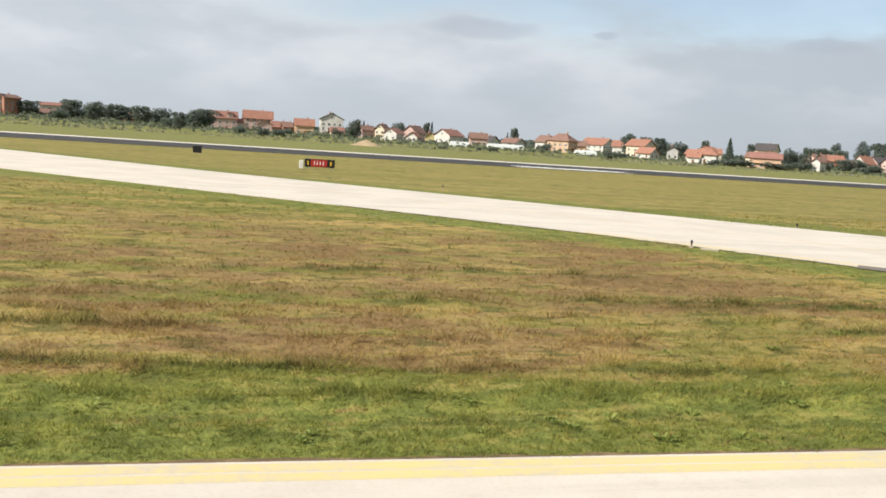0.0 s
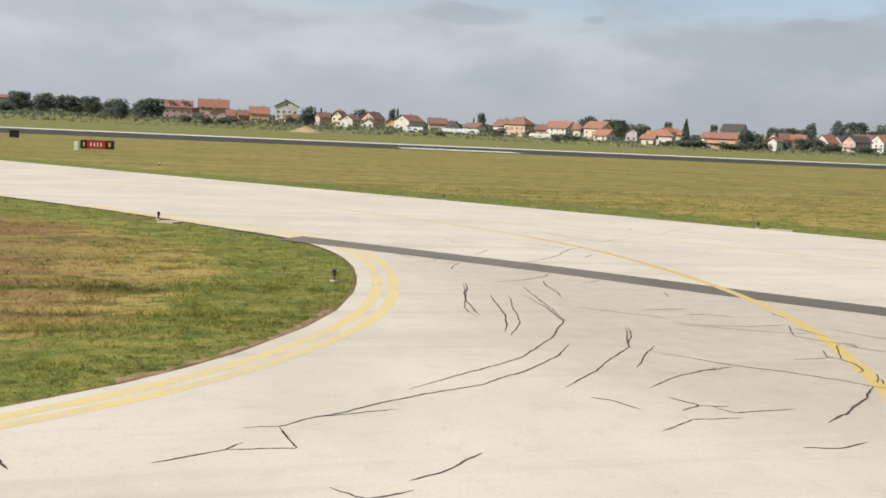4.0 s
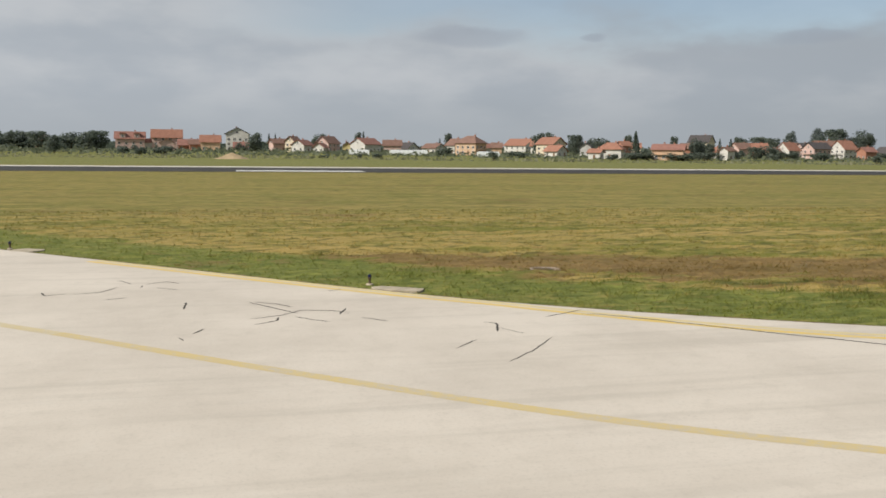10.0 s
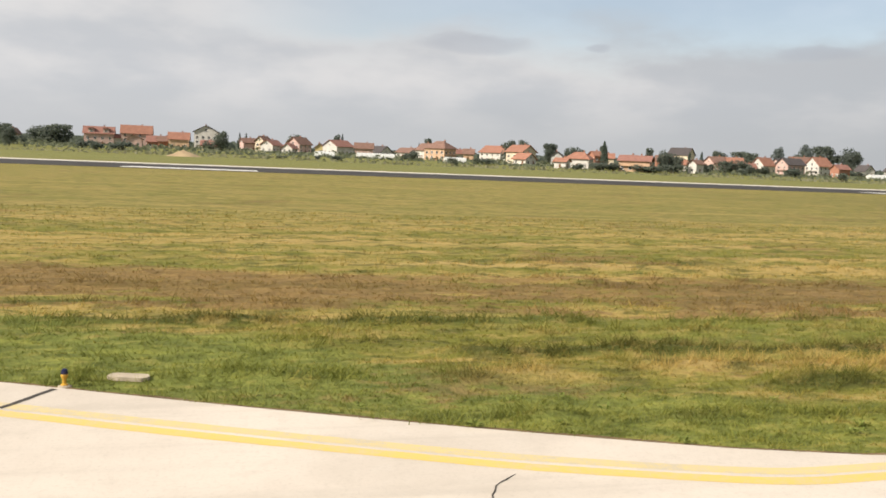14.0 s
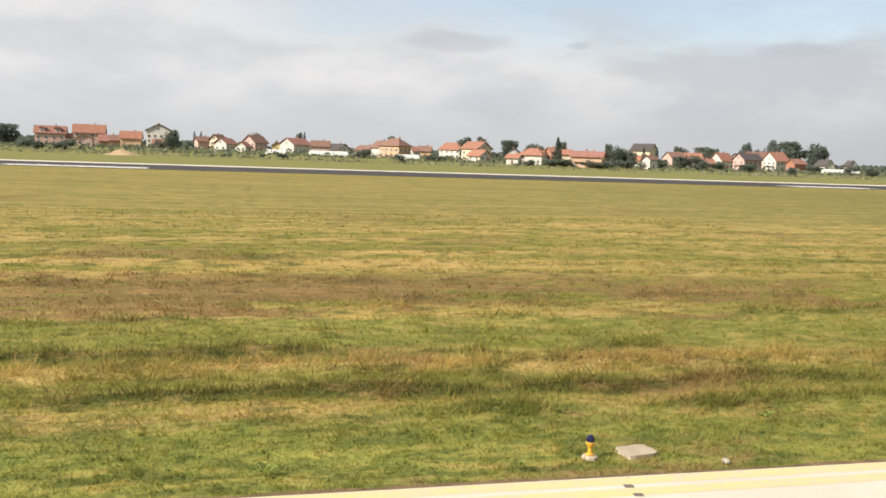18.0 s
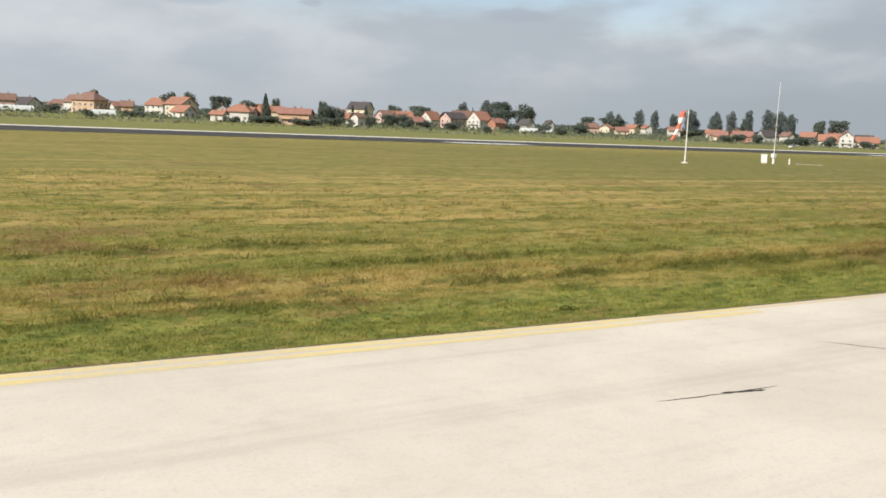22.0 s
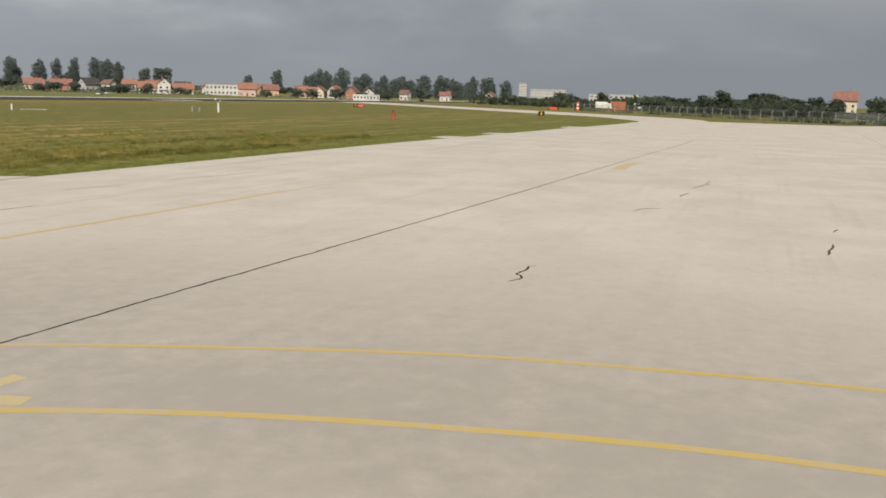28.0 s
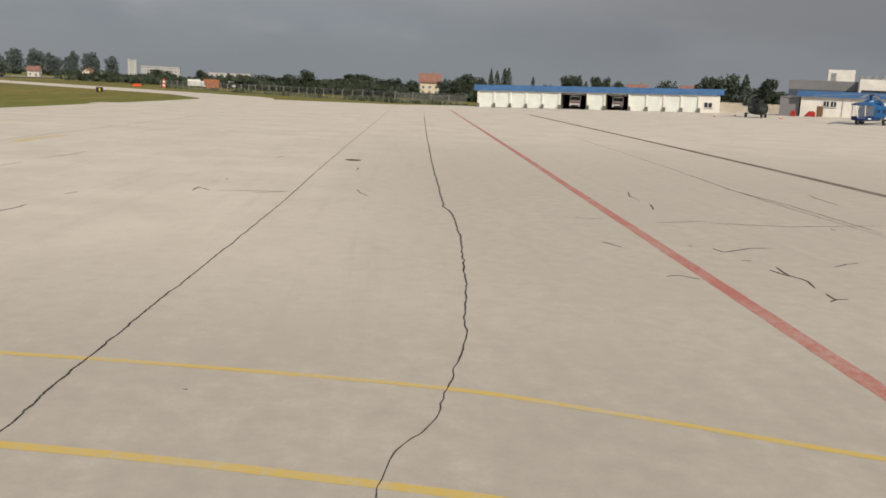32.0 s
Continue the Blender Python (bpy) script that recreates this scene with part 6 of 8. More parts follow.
tree("bush", 972.2, 466.0, 9.0, 18.0)
tree("poplar", 946.8, 495.0, 17.0, 16.5)
tree("bush", 948.1, 485.5, 9.0, 18.0)
tree("poplar", 929.7, 384.4, 18.4, 16.5)
tree("bush", 919.1, 391.0, 9.0, 18.0)
tree("poplar", 950.6, 423.0, 20.1, 16.5)
tree("bush", 906.9, 412.3, 9.0, 18.0)
tree("poplar", 985.3, 380.0, 23.3, 20.3)
tree("bush", 965.3, 381.0, 9.0, 18.0)
tree("poplar", 977.1, 418.3, 24.2, 20.3)
tree("bush", 953.8, 408.8, 9.0, 18.0)
tree("poplar", 1055.5, 375.8, 19.7, 18.0)
tree("bush", 997.1, 384.4, 9.0, 18.0)
tree("poplar", 1031.6, 409.2, 20.1, 18.0)
tree("bush", 1015.8, 400.0, 9.0, 18.0)
tree("poplar", 1069.6, 371.3, 20.2, 14.6)
tree("bush", 1042.6, 374.7, 9.0, 18.0)
tree("poplar", 1076.3, 404.2, 17.3, 14.6)
tree("bush", 1052.3, 409.4, 9.0, 18.0)
tree("poplar", 1098.8, 371.4, 19.9, 23.6)
tree("bush", 1093.3, 380.2, 9.0, 18.0)
tree("poplar", 1102.5, 407.7, 19.9, 23.6)
tree("bush", 1092.7, 400.0, 9.0, 18.0)
tree("poplar", 1207.5, 375.7, 22.7, 25.2)
tree("bush", 1183.3, 381.0, 9.0, 18.0)
tree("poplar", 1174.6, 412.0, 20.9, 25.2)
tree("bush", 1166.8, 401.0, 9.0, 18.0)
tree("poplar", 1134.5, 325.0, 20.4, 27.5)
tree("bush", 1102.6, 322.7, 9.0, 18.0)
tree("poplar", 1118.9, 362.6, 19.7, 27.5)
tree("bush", 1102.7, 354.4, 9.0, 18.0)
tree("poplar", 1249.1, 316.5, 21.4, 16.5)
tree("bush", 1199.6, 322.5, 9.0, 18.0)
tree("poplar", 1207.4, 357.1, 24.9, 16.5)
tree("bush", 1201.5, 343.5, 9.0, 18.0)
tree("poplar", 1292.2, 309.6, 25.1, 28.1)
tree("bush", 1254.2, 323.9, 9.0, 18.0)
tree("poplar", 1261.3, 351.9, 22.0, 28.1)
tree("bush", 1254.2, 340.7, 9.0, 18.0)
tree("conifer", 406.8, -65.6, 11.0, 4.0)
tree("round", 431.8, -97.8, 9.5, 9.0)
tree("conifer", 430.7, -102.7, 8.5, 6.0)
tree("round", 429.6, -107.5, 8.8, 7.0)
tree("round", 428.0, -113.7, 7.5, 8.0)
tree("round", 414.1, -125.9, 8.0, 9.0)
tree("round", 422.0, -133.8, 7.5, 8.0)
tree("round", 343.7, -115.5, 10.0, 8.0)
tree("round", 343.0, -117.4, 9.5, 7.0)
tree("round", 341.2, -122.0, 8.5, 8.0)
tree("round", 344.0, -128.5, 8.0, 8.0)
tree("round", 337.2, -131.6, 7.0, 6.0)
tree("round", 438.1, -53.5, 8.0, 8.0)
tree("round", 427.6, -58.7, 8.5, 9.0)
tree("round", 427.1, -63.7, 8.5, 7.0)
tree("bush", 407.9, -54.1, 6.5, 8.0)
tree("bush", 407.4, -59.7, 6.0, 8.0)
tree("bush", 397.0, -63.2, 6.5, 7.0)
tree("round", 438.9, -34.9, 7.0, 8.0)
tree("round", 433.7, -40.5, 6.5, 8.5)
tree("round", 507.5, -63.7, 7.5, 8.0)
tree("bush", 518.1, 368.7, 6.0, 9.0)
tree("round", 553.4, 373.9, 7.0, 8.0)
tree("bush", 541.3, 341.4, 5.0, 9.0)
tree("round", 586.8, 347.6, 7.0, 10.0)
tree("bush", 589.9, 326.0, 6.0, 8.0)
tree("bush", 617.8, 281.1, 6.0, 9.0)
tree("round", 636.0, 268.4, 7.0, 11.0)
tree("round", 646.8, 246.5, 7.0, 10.0)
tree("bush", 644.8, 226.6, 6.0, 9.0)
tree("round", 660.5, 214.8, 7.0, 12.0)


# ---- houses ----
# orange and pink plaster are muted, partly as painted distance haze
PLASTER = {}
for nm, c in (("WHITE", (0.63, 0.62, 0.59)), ("CREAM", (0.68, 0.60, 0.47)), ("PINK", (0.60, 0.43, 0.39)), ("ORANGE", (0.60, 0.42, 0.29)), ("YELLOWW", (0.66, 0.56, 0.28)), ("GREYW", (0.50, 0.50, 0.50)), ("BRICK", (0.40, 0.20, 0.14))):
    PLASTER[nm] = worn("plaster_" + nm.lower(), c, 0.8, 0.5, 0.9)
WHITE, CREAM, PINK, ORANGE, YELLOWW, GREYW, BRICK = (PLASTER[k] for k in ("WHITE", "CREAM", "PINK", "ORANGE", "YELLOWW", "GREYW", "BRICK"))


def roof_tiles(name, base):
    m = Mat(name, 0.8, 0.0, 0.25)
    w = m.node("ShaderNodeTexWave")
    w.bands_direction = "Z"
    w.inputs["Scale"].default_value, w.inputs["Distortion"].default_value = 2.2, 0.6
    m.link(m.pos(), w.inputs["Vector"])
    c = m.mix(m.ramp(m.noise(0.6, 5.0), 0.35, 0.7), tuple(0.72 * v for v in base), base)
    c = m.mix(m.math("MULTIPLY", w.outputs["Fac"], 0.3), c, tuple(0.6 * v for v in base))
    c = m.mix(m.math("MULTIPLY", m.random(), 0.35), c, tuple(0.55 * v for v in base))
    m.color(c)
    m.bump(w.outputs["Fac"], 0.4, 0.05)
    return m.m


# tile colours are paled, which carries some of the distance haze
R_ORANGE = roof_tiles("orange_roof_tiles", (0.41, 0.205, 0.145))
R_RED = roof_tiles("red_roof_tiles", (0.35, 0.18, 0.145))
R_BROWN = roof_tiles("brown_roof_tiles", (0.28, 0.17, 0.135))
R_DARK = roof_tiles("dark_roof_tiles", (0.105, 0.095, 0.097))
WORDS = {WHITE: "white", CREAM: "cream", PINK: "pink", ORANGE: "orange", YELLOWW: "yellow", GREYW: "grey", BRICK: "bare brick", R_ORANGE: "bright orange", R_RED: "red", R_BROWN: "brown", R_DARK: "dark"}


def unit_mesh(name, dims, material):
    bm = bmesh.new()
    box(bm, *dims)
    me = bpy.data.meshes.new(name)
    bm.to_mesh(me)
    bm.free()
    me.materials.append(material)
    return me


# a window as it sits in a wall that faces -y: a frame that stands out, the pane set back in it
def window_meshes():
    bm = bmesh.new()
    for d in ((-0.5, 0.5, -0.06, 0.02, -0.5, -0.42), (-0.5, 0.5, -0.06, 0.02, 0.42, 0.5), (-0.5, -0.42, -0.06, 0.02, -0.42, 0.42), (0.42, 0.5, -0.06, 0.02, -0.42, 0.42), (-0.04, 0.04, -0.05, 0.02, -0.42, 0.42)):
        box(bm, *d)
    me = bpy.data.meshes.new("window")
    bm.to_mesh(me)
    bm.free()
    me.materials.append(WHITE_METAL)
    return me, unit_mesh("pane", (-0.43, 0.43, -0.025, 0.01, -0.43, 0.43), DARK_GLASS), unit_mesh("sill", (-0.56, 0.56, -0.16, 0.0, -0.56, -0.5), GREY_METAL)


WINDOW, PANE, SILL = window_meshes()
DOOR_WOOD = unit_mesh("door", (-0.5, 0.5, -0.06, 0.02, 0.0, 1.0), worn("brown_door_wood", (0.20, 0.11, 0.06), 0.7, 3.0, 0.6))


def add_window(parent, m, w, h):
    o = new("window", WINDOW)
    o.parent, o.matrix_basis = parent, m @ Matrix.Diagonal((w, 1, h, 1))
    p = new("pane", PANE)
    p.parent = o
    s = new("sill", SILL)
    s.parent = o


def house(x, y, length, depth, eave, ridge, turn, wall, roof, hip=False, dormers=0, balcony=False):
    """A house with its ridge along its own x."""
    label = WORDS[wall] + " village house with a " + WORDS[roof] + " tiled roof"
    t = thing("house", x, y, rise(x, y), turn, label, "house", "village houses")
    L, D = length / 2 * 0.94, depth / 2 * 0.92
    bm = bmesh.new()
    z = -0.6
    b = [bm.verts.new(v) for v in ((-L, -D, z), (L, -D, z), (L, D, z), (-L, D, z), (-L, -D, eave), (L, -D, eave), (L, D, eave), (-L, D, eave))]
    bm.faces.new((b[0], b[1], b[5], b[4]))
    bm.faces.new((b[2], b[3], b[7], b[6]))
    if hip:
        bm.faces.new((b[1], b[2], b[6], b[5]))
        bm.faces.new((b[3], b[0], b[4], b[7]))
    else:
        g = [bm.verts.new((s * L, 0, ridge - 0.25)) for s in (-1, 1)]
        bm.faces.new((b[1], b[2], b[6], g[1], b[5]))
        bm.faces.new((b[3], b[0], b[4], g[0], b[7]))
    part("wall", bm, wall, t)
    # roof: thick slopes that overhang
    over, th = 0.85, 0.26
    slope = (ridge - eave) / (depth / 2)
    bm = bmesh.new()
    R = L + over
    inset = min(L * 0.75, D) if hip else 0.0
    E = D + over
    ze = eave - over * slope * 0.6
    top = [bm.verts.new(v) for v in ((-R, -E, ze), (R, -E, ze), (R - inset, 0, ridge), (-R + inset, 0, ridge), (R, E, ze), (-R, E, ze))]
    low = [bm.verts.new(v.co - Vector((0, 0, th))) for v in top]
    for f in ((0, 1, 2, 3), (4, 5, 3, 2)):
        bm.faces.new([top[k] for k in f])
        bm.faces.new([low[k] for k in f[::-1]])
    if hip:
        for f in ((1, 4, 2), (5, 0, 3)):
            bm.faces.new([top[k] for k in f])
            bm.faces.new([low[k] for k in f[::-1]])
        rim = ((0, 1), (1, 4), (4, 5), (5, 0))
    else:
        rim = ((0, 1), (1, 2), (2, 4), (4, 5), (5, 3), (3, 0))
    for i, j in rim:
        bm.faces.new((low[i], low[j], top[j], top[i]))
    r = part("roof", bm, roof, t)
    bm = bmesh.new()
    cx = L * 0.35
    box(bm, cx - 0.35, cx + 0.35, 0.5, 1.1, ridge - 1.6, ridge + 0.7)
    box(bm, cx - 0.45, cx + 0.45, 0.4, 1.2, ridge + 0.7, ridge + 0.8)
    part("chimney", bm, BRICK, r)
    # openings on the sides that look towards the airfield
    to_field = Vector((100 - x, -y, 0)).normalized()
    base = pose(0, 0, 0, 0, 0, turn).to_3x3()
    floors = max(1, int((eave - 0.2) / 2.7))
    for a, half, reach in ((0, D, L), (90, L, D), (180, D, L), (270, L, D)):
        m = pose(0, 0, 0, 0, 0, a)
        if (base @ (m.to_3x3() @ Vector((0, -1, 0)))).dot(to_field) < 0.15:
            continue
        n = max(1, min(4, int(2 * reach / 3.2)))
        for fl in range(floors):
            for k in range(n):
                u = (k + 0.5) / n * 2 * reach - reach
                if fl == 0 and k == n // 2 and a in (0, 90):
                    o = new("door", DOOR_WOOD)
                    o.parent, o.matrix_basis = t, m @ pose(u, -half, 0.1) @ Matrix.Diagonal((1.1, 1, 2.1, 1))
                else:
                    add_window(t, m @ pose(u, -half, 1.55 + 2.7 * fl), 1.5, 1.55)
        if a in (90, 270) and not hip and ridge - eave > 2.6:
            add_window(t, m @ pose(0, -half, eave + 0.7), 1.1, 1.2)
        if (balcony or floors > 1 and a in (90, 270)) and half > 3:
            bm = bmesh.new()
            w = reach * 0.8
            box(bm, -w, w, -half - 1.2, -half, 2.62, 2.78)
            for k in range(int(2 * w / 0.5) + 1):
                u = -w + 0.05 + k * (2 * w - 0.1) / int(2 * w / 0.5)
                box(bm, u - 0.04, u + 0.04, -half - 1.18, -half - 1.10, 2.78, 3.6)
            box(bm, -w, w, -half - 1.2, -half - 1.1, 3.6, 3.68)
            o = part("balcony", bm, wall, t)
            o.matrix_basis = m
    for k in range(dormers):
        u = (k + 0.5) / dormers * 2 * L - L
        bm = bmesh.new()
        h0, h1 = eave + 0.2, eave + 0.62 * (ridge - eave)
        box(bm, u - 1.7, u + 1.7, -D - 0.1, -D * 0.3, h0 - 1.0, h1)
        o = part("dormer", bm, wall, t)
        bm = bmesh.new()
        n = 10
        ring = [[bm.verts.new((u + 2.1 * math.cos(math.pi * q / n), yy, h1 - 0.15 + 1.1 * math.sin(math.pi * q / n))) for q in range(n + 1)] for yy in (-D - 0.5, -D * 0.1)]
        for q in range(n):
            bm.faces.new((ring[0][q], ring[0][q + 1], ring[1][q + 1], ring[1][q]))
        bm.faces.new(ring[0])
        part("dormer_roof", bm, roof, o)
        add_window(o, pose(u, -D - 0.12, (h0 + h1) / 2), 1.4, 1.3)
    return t


house(-67.0, 638.8, 7.5, 6.4, 5.9, 9.2, 69, BRICK, R_BROWN)
house(-6.7, 582.5, 17.8, 11.0, 7.3, 11.4, 4, PINK, R_RED, dormers=2)
house(4.4, 583.6, 6.9, 5.9, 5.2, 7.3, 3, WHITE, R_RED)
house(14.7, 585.4, 18.6, 11.0, 8.3, 13.1, 2, PINK, R_ORANGE)
house(28.0, 568.6, 11.7, 9.9, 3.7, 7.1, 0, BRICK, R_RED)
house(17.6, 543.7, 10.4, 8.8, 4.6, 6.9, 91, PINK, R_BROWN)
house(41.4, 551.4, 11.7, 9.9, 5.6, 9.5, -1, ORANGE, R_ORANGE)
house(57.2, 548.8, 16.9, 14.3, 10.4, 14.0, 87, WHITE, R_DARK)
house(90.0, 557.1, 8.2, 7.0, 6.5, 9.6, 54, CREAM, R_BROWN)
house(94.1, 538.1, 10.7, 9.1, 4.4, 7.3, 53, WHITE, R_RED)
house(112.1, 566.3, 12.6, 10.7, 5.8, 10.0, 47, PINK, R_BROWN)
house(127.1, 588.2, 7.5, 6.3, 4.5, 7.1, 81, YELLOWW, R_BROWN)
house(137.6, 577.6, 16.1, 13.7, 5.5, 9.4, 39, WHITE, R_RED)
house(164.4, 581.4, 14.7, 12.5, 2.9, 6.9, -53, WHITE, R_DARK)
house(185.4, 590.0, 13.0, 11.1, 3.6, 6.6, -55, WHITE, R_BROWN)
house(179.9, 508.4, 9.9, 8.4, 5.5, 9.1, -71, WHITE, R_BROWN)
house(184.8, 493.0, 14.4, 12.3, 6.9, 10.7, -48, ORANGE, R_BROWN, hip=True)
house(210.7, 528.1, 6.3, 5.3, 4.4, 7.1, -19, ORANGE, R_BROWN)
house(245.3, 584.9, 19.0, 16.1, 6.0, 10.5, -55, WHITE, R_ORANGE)
house(228.2, 480.7, 13.6, 11.5, 6.9, 10.6, -63, CREAM, R_ORANGE)
house(225.5, 466.0, 10.1, 8.6, 3.3, 6.3, -63, WHITE, R_ORANGE)
house(230.2, 421.3, 6.6, 5.6, 3.6, 5.3, -45, WHITE, R_ORANGE)
house(246.3, 439.0, 12.9, 11.0, 5.1, 8.3, -36, WHITE, R_ORANGE, hip=True)
house(269.6, 493.9, 8.6, 7.3, 4.1, 6.8, -54, WHITE, R_ORANGE)
house(294.9, 517.6, 10.4, 8.9, 5.2, 8.1, -21, CREAM, R_ORANGE)
house(266.0, 413.9, 16.0, 13.6, 5.4, 8.0, -32, ORANGE, R_RED, balcony=True)
house(408.4, 635.3, 17.1, 14.6, 10.7, 16.1, -51, CREAM, R_DARK)
house(304.3, 423.4, 6.2, 5.3, 5.1, 7.0, 24, WHITE, R_BROWN)
house(381.0, 514.8, 10.8, 9.2, 5.4, 8.9, -9, BRICK, R_ORANGE)
house(395.9, 505.1, 11.9, 10.2, 4.8, 9.7, 20, WHITE, R_ORANGE)
house(451.4, 568.4, 12.5, 10.6, 5.9, 9.9, 8, PINK, R_BROWN)
house(419.0, 482.6, 12.9, 11.0, 6.1, 11.3, 17, WHITE, R_ORANGE)
house(511.3, 557.9, 10.8, 9.2, 3.8, 8.0, -86, WHITE, R_DARK)
house(536.3, 562.2, 7.3, 6.2, 4.6, 8.1, -98, GREYW, R_DARK)
house(584.2, 548.6, 12.0, 9.0, 4.2, 6.9, 29, CREAM, R_ORANGE)
house(613.5, 550.6, 9.5, 8.1, 5.0, 7.9, -78, CREAM, R_ORANGE)
house(636.3, 558.5, 8.3, 7.1, 5.4, 8.0, 76, WHITE, R_ORANGE)
house(634.4, 483.1, 12.5, 9.0, 4.2, 6.8, -48, WHITE, R_ORANGE)
house(633.0, 431.9, 13.4, 9.0, 4.6, 8.7, -11, GREYW, R_DARK)
house(572.1, 423.0, 12.0, 8.0, 3.6, 6.6, -46, CREAM, R_RED)
house(583.0, 411.3, 13.0, 8.0, 4.2, 7.4, -50, BRICK, R_RED)
house(625.2, 376.2, 13.0, 9.0, 4.2, 8.0, -53, WHITE, R_ORANGE)
house(622.6, 361.5, 10.0, 9.0, 7.0, 10.6, 37, WHITE, R_RED)
house(637.8, 357.0, 14.0, 9.0, 4.2, 7.6, -55, CREAM, R_ORANGE)
house(649.6, 314.2, 12.0, 9.0, 5.5, 9.2, -58, PINK, R_ORANGE)
house(674.2, 281.0, 12.0, 8.0, 4.4, 7.5, -62, ORANGE, R_ORANGE)
house(654.5, 413.6, 10.3, 8.7, 5.9, 9.0, -68, WHITE, R_ORANGE)
house(693.9, 421.8, 9.9, 8.4, 5.9, 8.9, -15, WHITE, R_BROWN)
house(669.3, 403.2, 13.5, 9.0, 5.0, 9.0, -55, WHITE, R_RED)
house(686.3, 391.9, 11.5, 9.0, 4.6, 8.8, -46, WHITE, R_DARK)
house(721.4, 361.4, 11.2, 9.0, 4.6, 8.0, -65, ORANGE, R_ORANGE)
house(732.7, 353.9, 13.5, 9.0, 4.6, 8.8, 49, ORANGE, R_ORANGE)
house(706.9, 304.0, 9.4, 8.0, 5.9, 8.8, -63, CREAM, R_BROWN)
house(726.7, 285.5, 12.5, 9.0, 5.4, 9.4, 5, WHITE, R_ORANGE)
house(765.5, 211.5, 8.2, 7.0, 4.6, 7.2, -87, WHITE, R_RED)
house(828.3, 193.9, 9.2, 7.8, 5.0, 7.8, -5, CREAM, R_BROWN)
house(-124.2, 552.0, 11.8, 10.1, 10.0, 11.8, 53, BRICK, R_BROWN)
house(-106.5, 567.5, 9.4, 8.0, 3.1, 5.3, 11, WHITE, R_BROWN)
house(-131.5, 732.1, 22.3, 11.0, 9.6, 11.7, 10, CREAM, R_RED)
house(590.2, -55.4, 10.9, 9.3, 7.3, 11.4, -93, CREAM, R_RED)
house(493.6, -139.4, 8.1, 6.8, 7.4, 9.1, -106, WHITE, R_RED)
house(486.9, -160.5, 8.8, 7.5, 7.5, 9.3, -109, WHITE, R_RED)
house(81.4, 567.9, 9.3, 7.5, 5.4, 8.1, 20, PINK, R_BROWN)
house(32.6, 560.1, 7.7, 7.0, 4.2, 6.7, 5, BRICK, R_BROWN)
house(150.5, 552.3, 11.4, 9.1, 4.8, 8.1, -10, PINK, R_BROWN)
house(103.6, 525.1, 7.0, 7.0, 3.2, 5.7, 60, WHITE, R_RED)
house(254.1, 491.9, 7.0, 7.0, 5.2, 7.7, 60, GREYW, R_DARK)
house(270.9, 431.4, 7.8, 7.0, 5.5, 8.0, -60, CREAM, R_BROWN)
house(370.4, 516.6, 14.0, 10.0, 5.4, 9.0, 10, PINK, R_BROWN)
house(394.0, 474.1, 14.3, 10.0, 6.3, 9.9, 10, PINK, R_DARK)
house(411.6, 490.2, 15.6, 10.0, 7.4, 11.0, -5, CREAM, R_BROWN)
house(411.8, 452.8, 8.9, 7.1, 5.1, 7.6, 10, BRICK, R_RED)
house(244.2, 539.2, 14.6, 10.0, 5.6, 9.2, -30, WHITE, R_ORANGE)
house(278.4, 493.9, 7.0, 7.0, 6.5, 9.0, 15, BRICK, R_ORANGE)
house(215.0, 571.1, 9.1, 7.2, 4.1, 6.8, 10, WHITE, R_RED)
house(144.4, 599.4, 7.7, 7.0, 4.3, 6.8, 60, WHITE, R_BROWN)
house(58.6, 529.4, 8.0, 7.0, 2.9, 5.5, 0, CREAM, R_RED)
house(323.7, 469.4, 9.0, 7.2, 3.8, 6.4, -30, WHITE, R_ORANGE)
house(336.9, 522.9, 11.0, 8.8, 5.1, 8.3, -20, BRICK, R_BROWN)
house(384.6, 505.3, 9.6, 7.7, 2.9, 5.7, -10, ORANGE, R_RED)
house(422.1, 520.0, 16.3, 10.0, 6.0, 9.6, 0, PINK, R_DARK)
house(510.2, 481.0, 9.6, 7.7, 4.7, 7.4, -20, PINK, R_BROWN)
house(531.8, 473.5, 8.9, 7.1, 3.2, 5.8, -30, CREAM, R_RED)
house(567.2, 458.9, 8.3, 7.0, 5.2, 7.7, -30, WHITE, R_RED)
house(608.4, 438.4, 10.2, 8.1, 5.4, 8.3, 30, BRICK, R_RED)
house(639.4, 420.4, 7.8, 7.0, 5.4, 8.0, -95, WHITE, R_BROWN)
house(682.4, 368.1, 11.3, 9.0, 5.0, 8.2, 40, WHITE, R_RED)
house(689.2, 357.5, 13.0, 9.0, 4.6, 8.2, -50, CREAM, R_BROWN)
house(733.7, 274.7, 11.5, 9.0, 5.4, 9.0, 10, BRICK, R_BROWN)
house(749.0, 238.1, 7.0, 7.0, 5.0, 7.6, -95, WHITE, R_BROWN)
house(738.3, 264.2, 13.0, 9.0, 4.6, 8.2, 30, WHITE, R_DARK)
house(706.1, 329.0, 11.5, 9.0, 5.4, 9.0, -50, ORANGE, R_RED)
house(723.3, 296.6, 11.3, 9.0, 5.4, 8.6, 10, CREAM, R_BROWN)
house(457.8, 523.6, 8.0, 7.0, 3.9, 6.4, -10, BRICK, R_RED)


# ---- fire station ----
BLUE_METAL = worn("blue_painted_sheet", (0.065, 0.165, 0.36), 0.8, 0.8, 0.5)
DOOR_WHITE = worn("white_door_panel", (0.72, 0.76, 0.71), 0.88, 0.6, 0.6)
WALL_WHITE = worn("white_render", (0.77, 0.75, 0.69), 0.85, 0.4, 0.9)
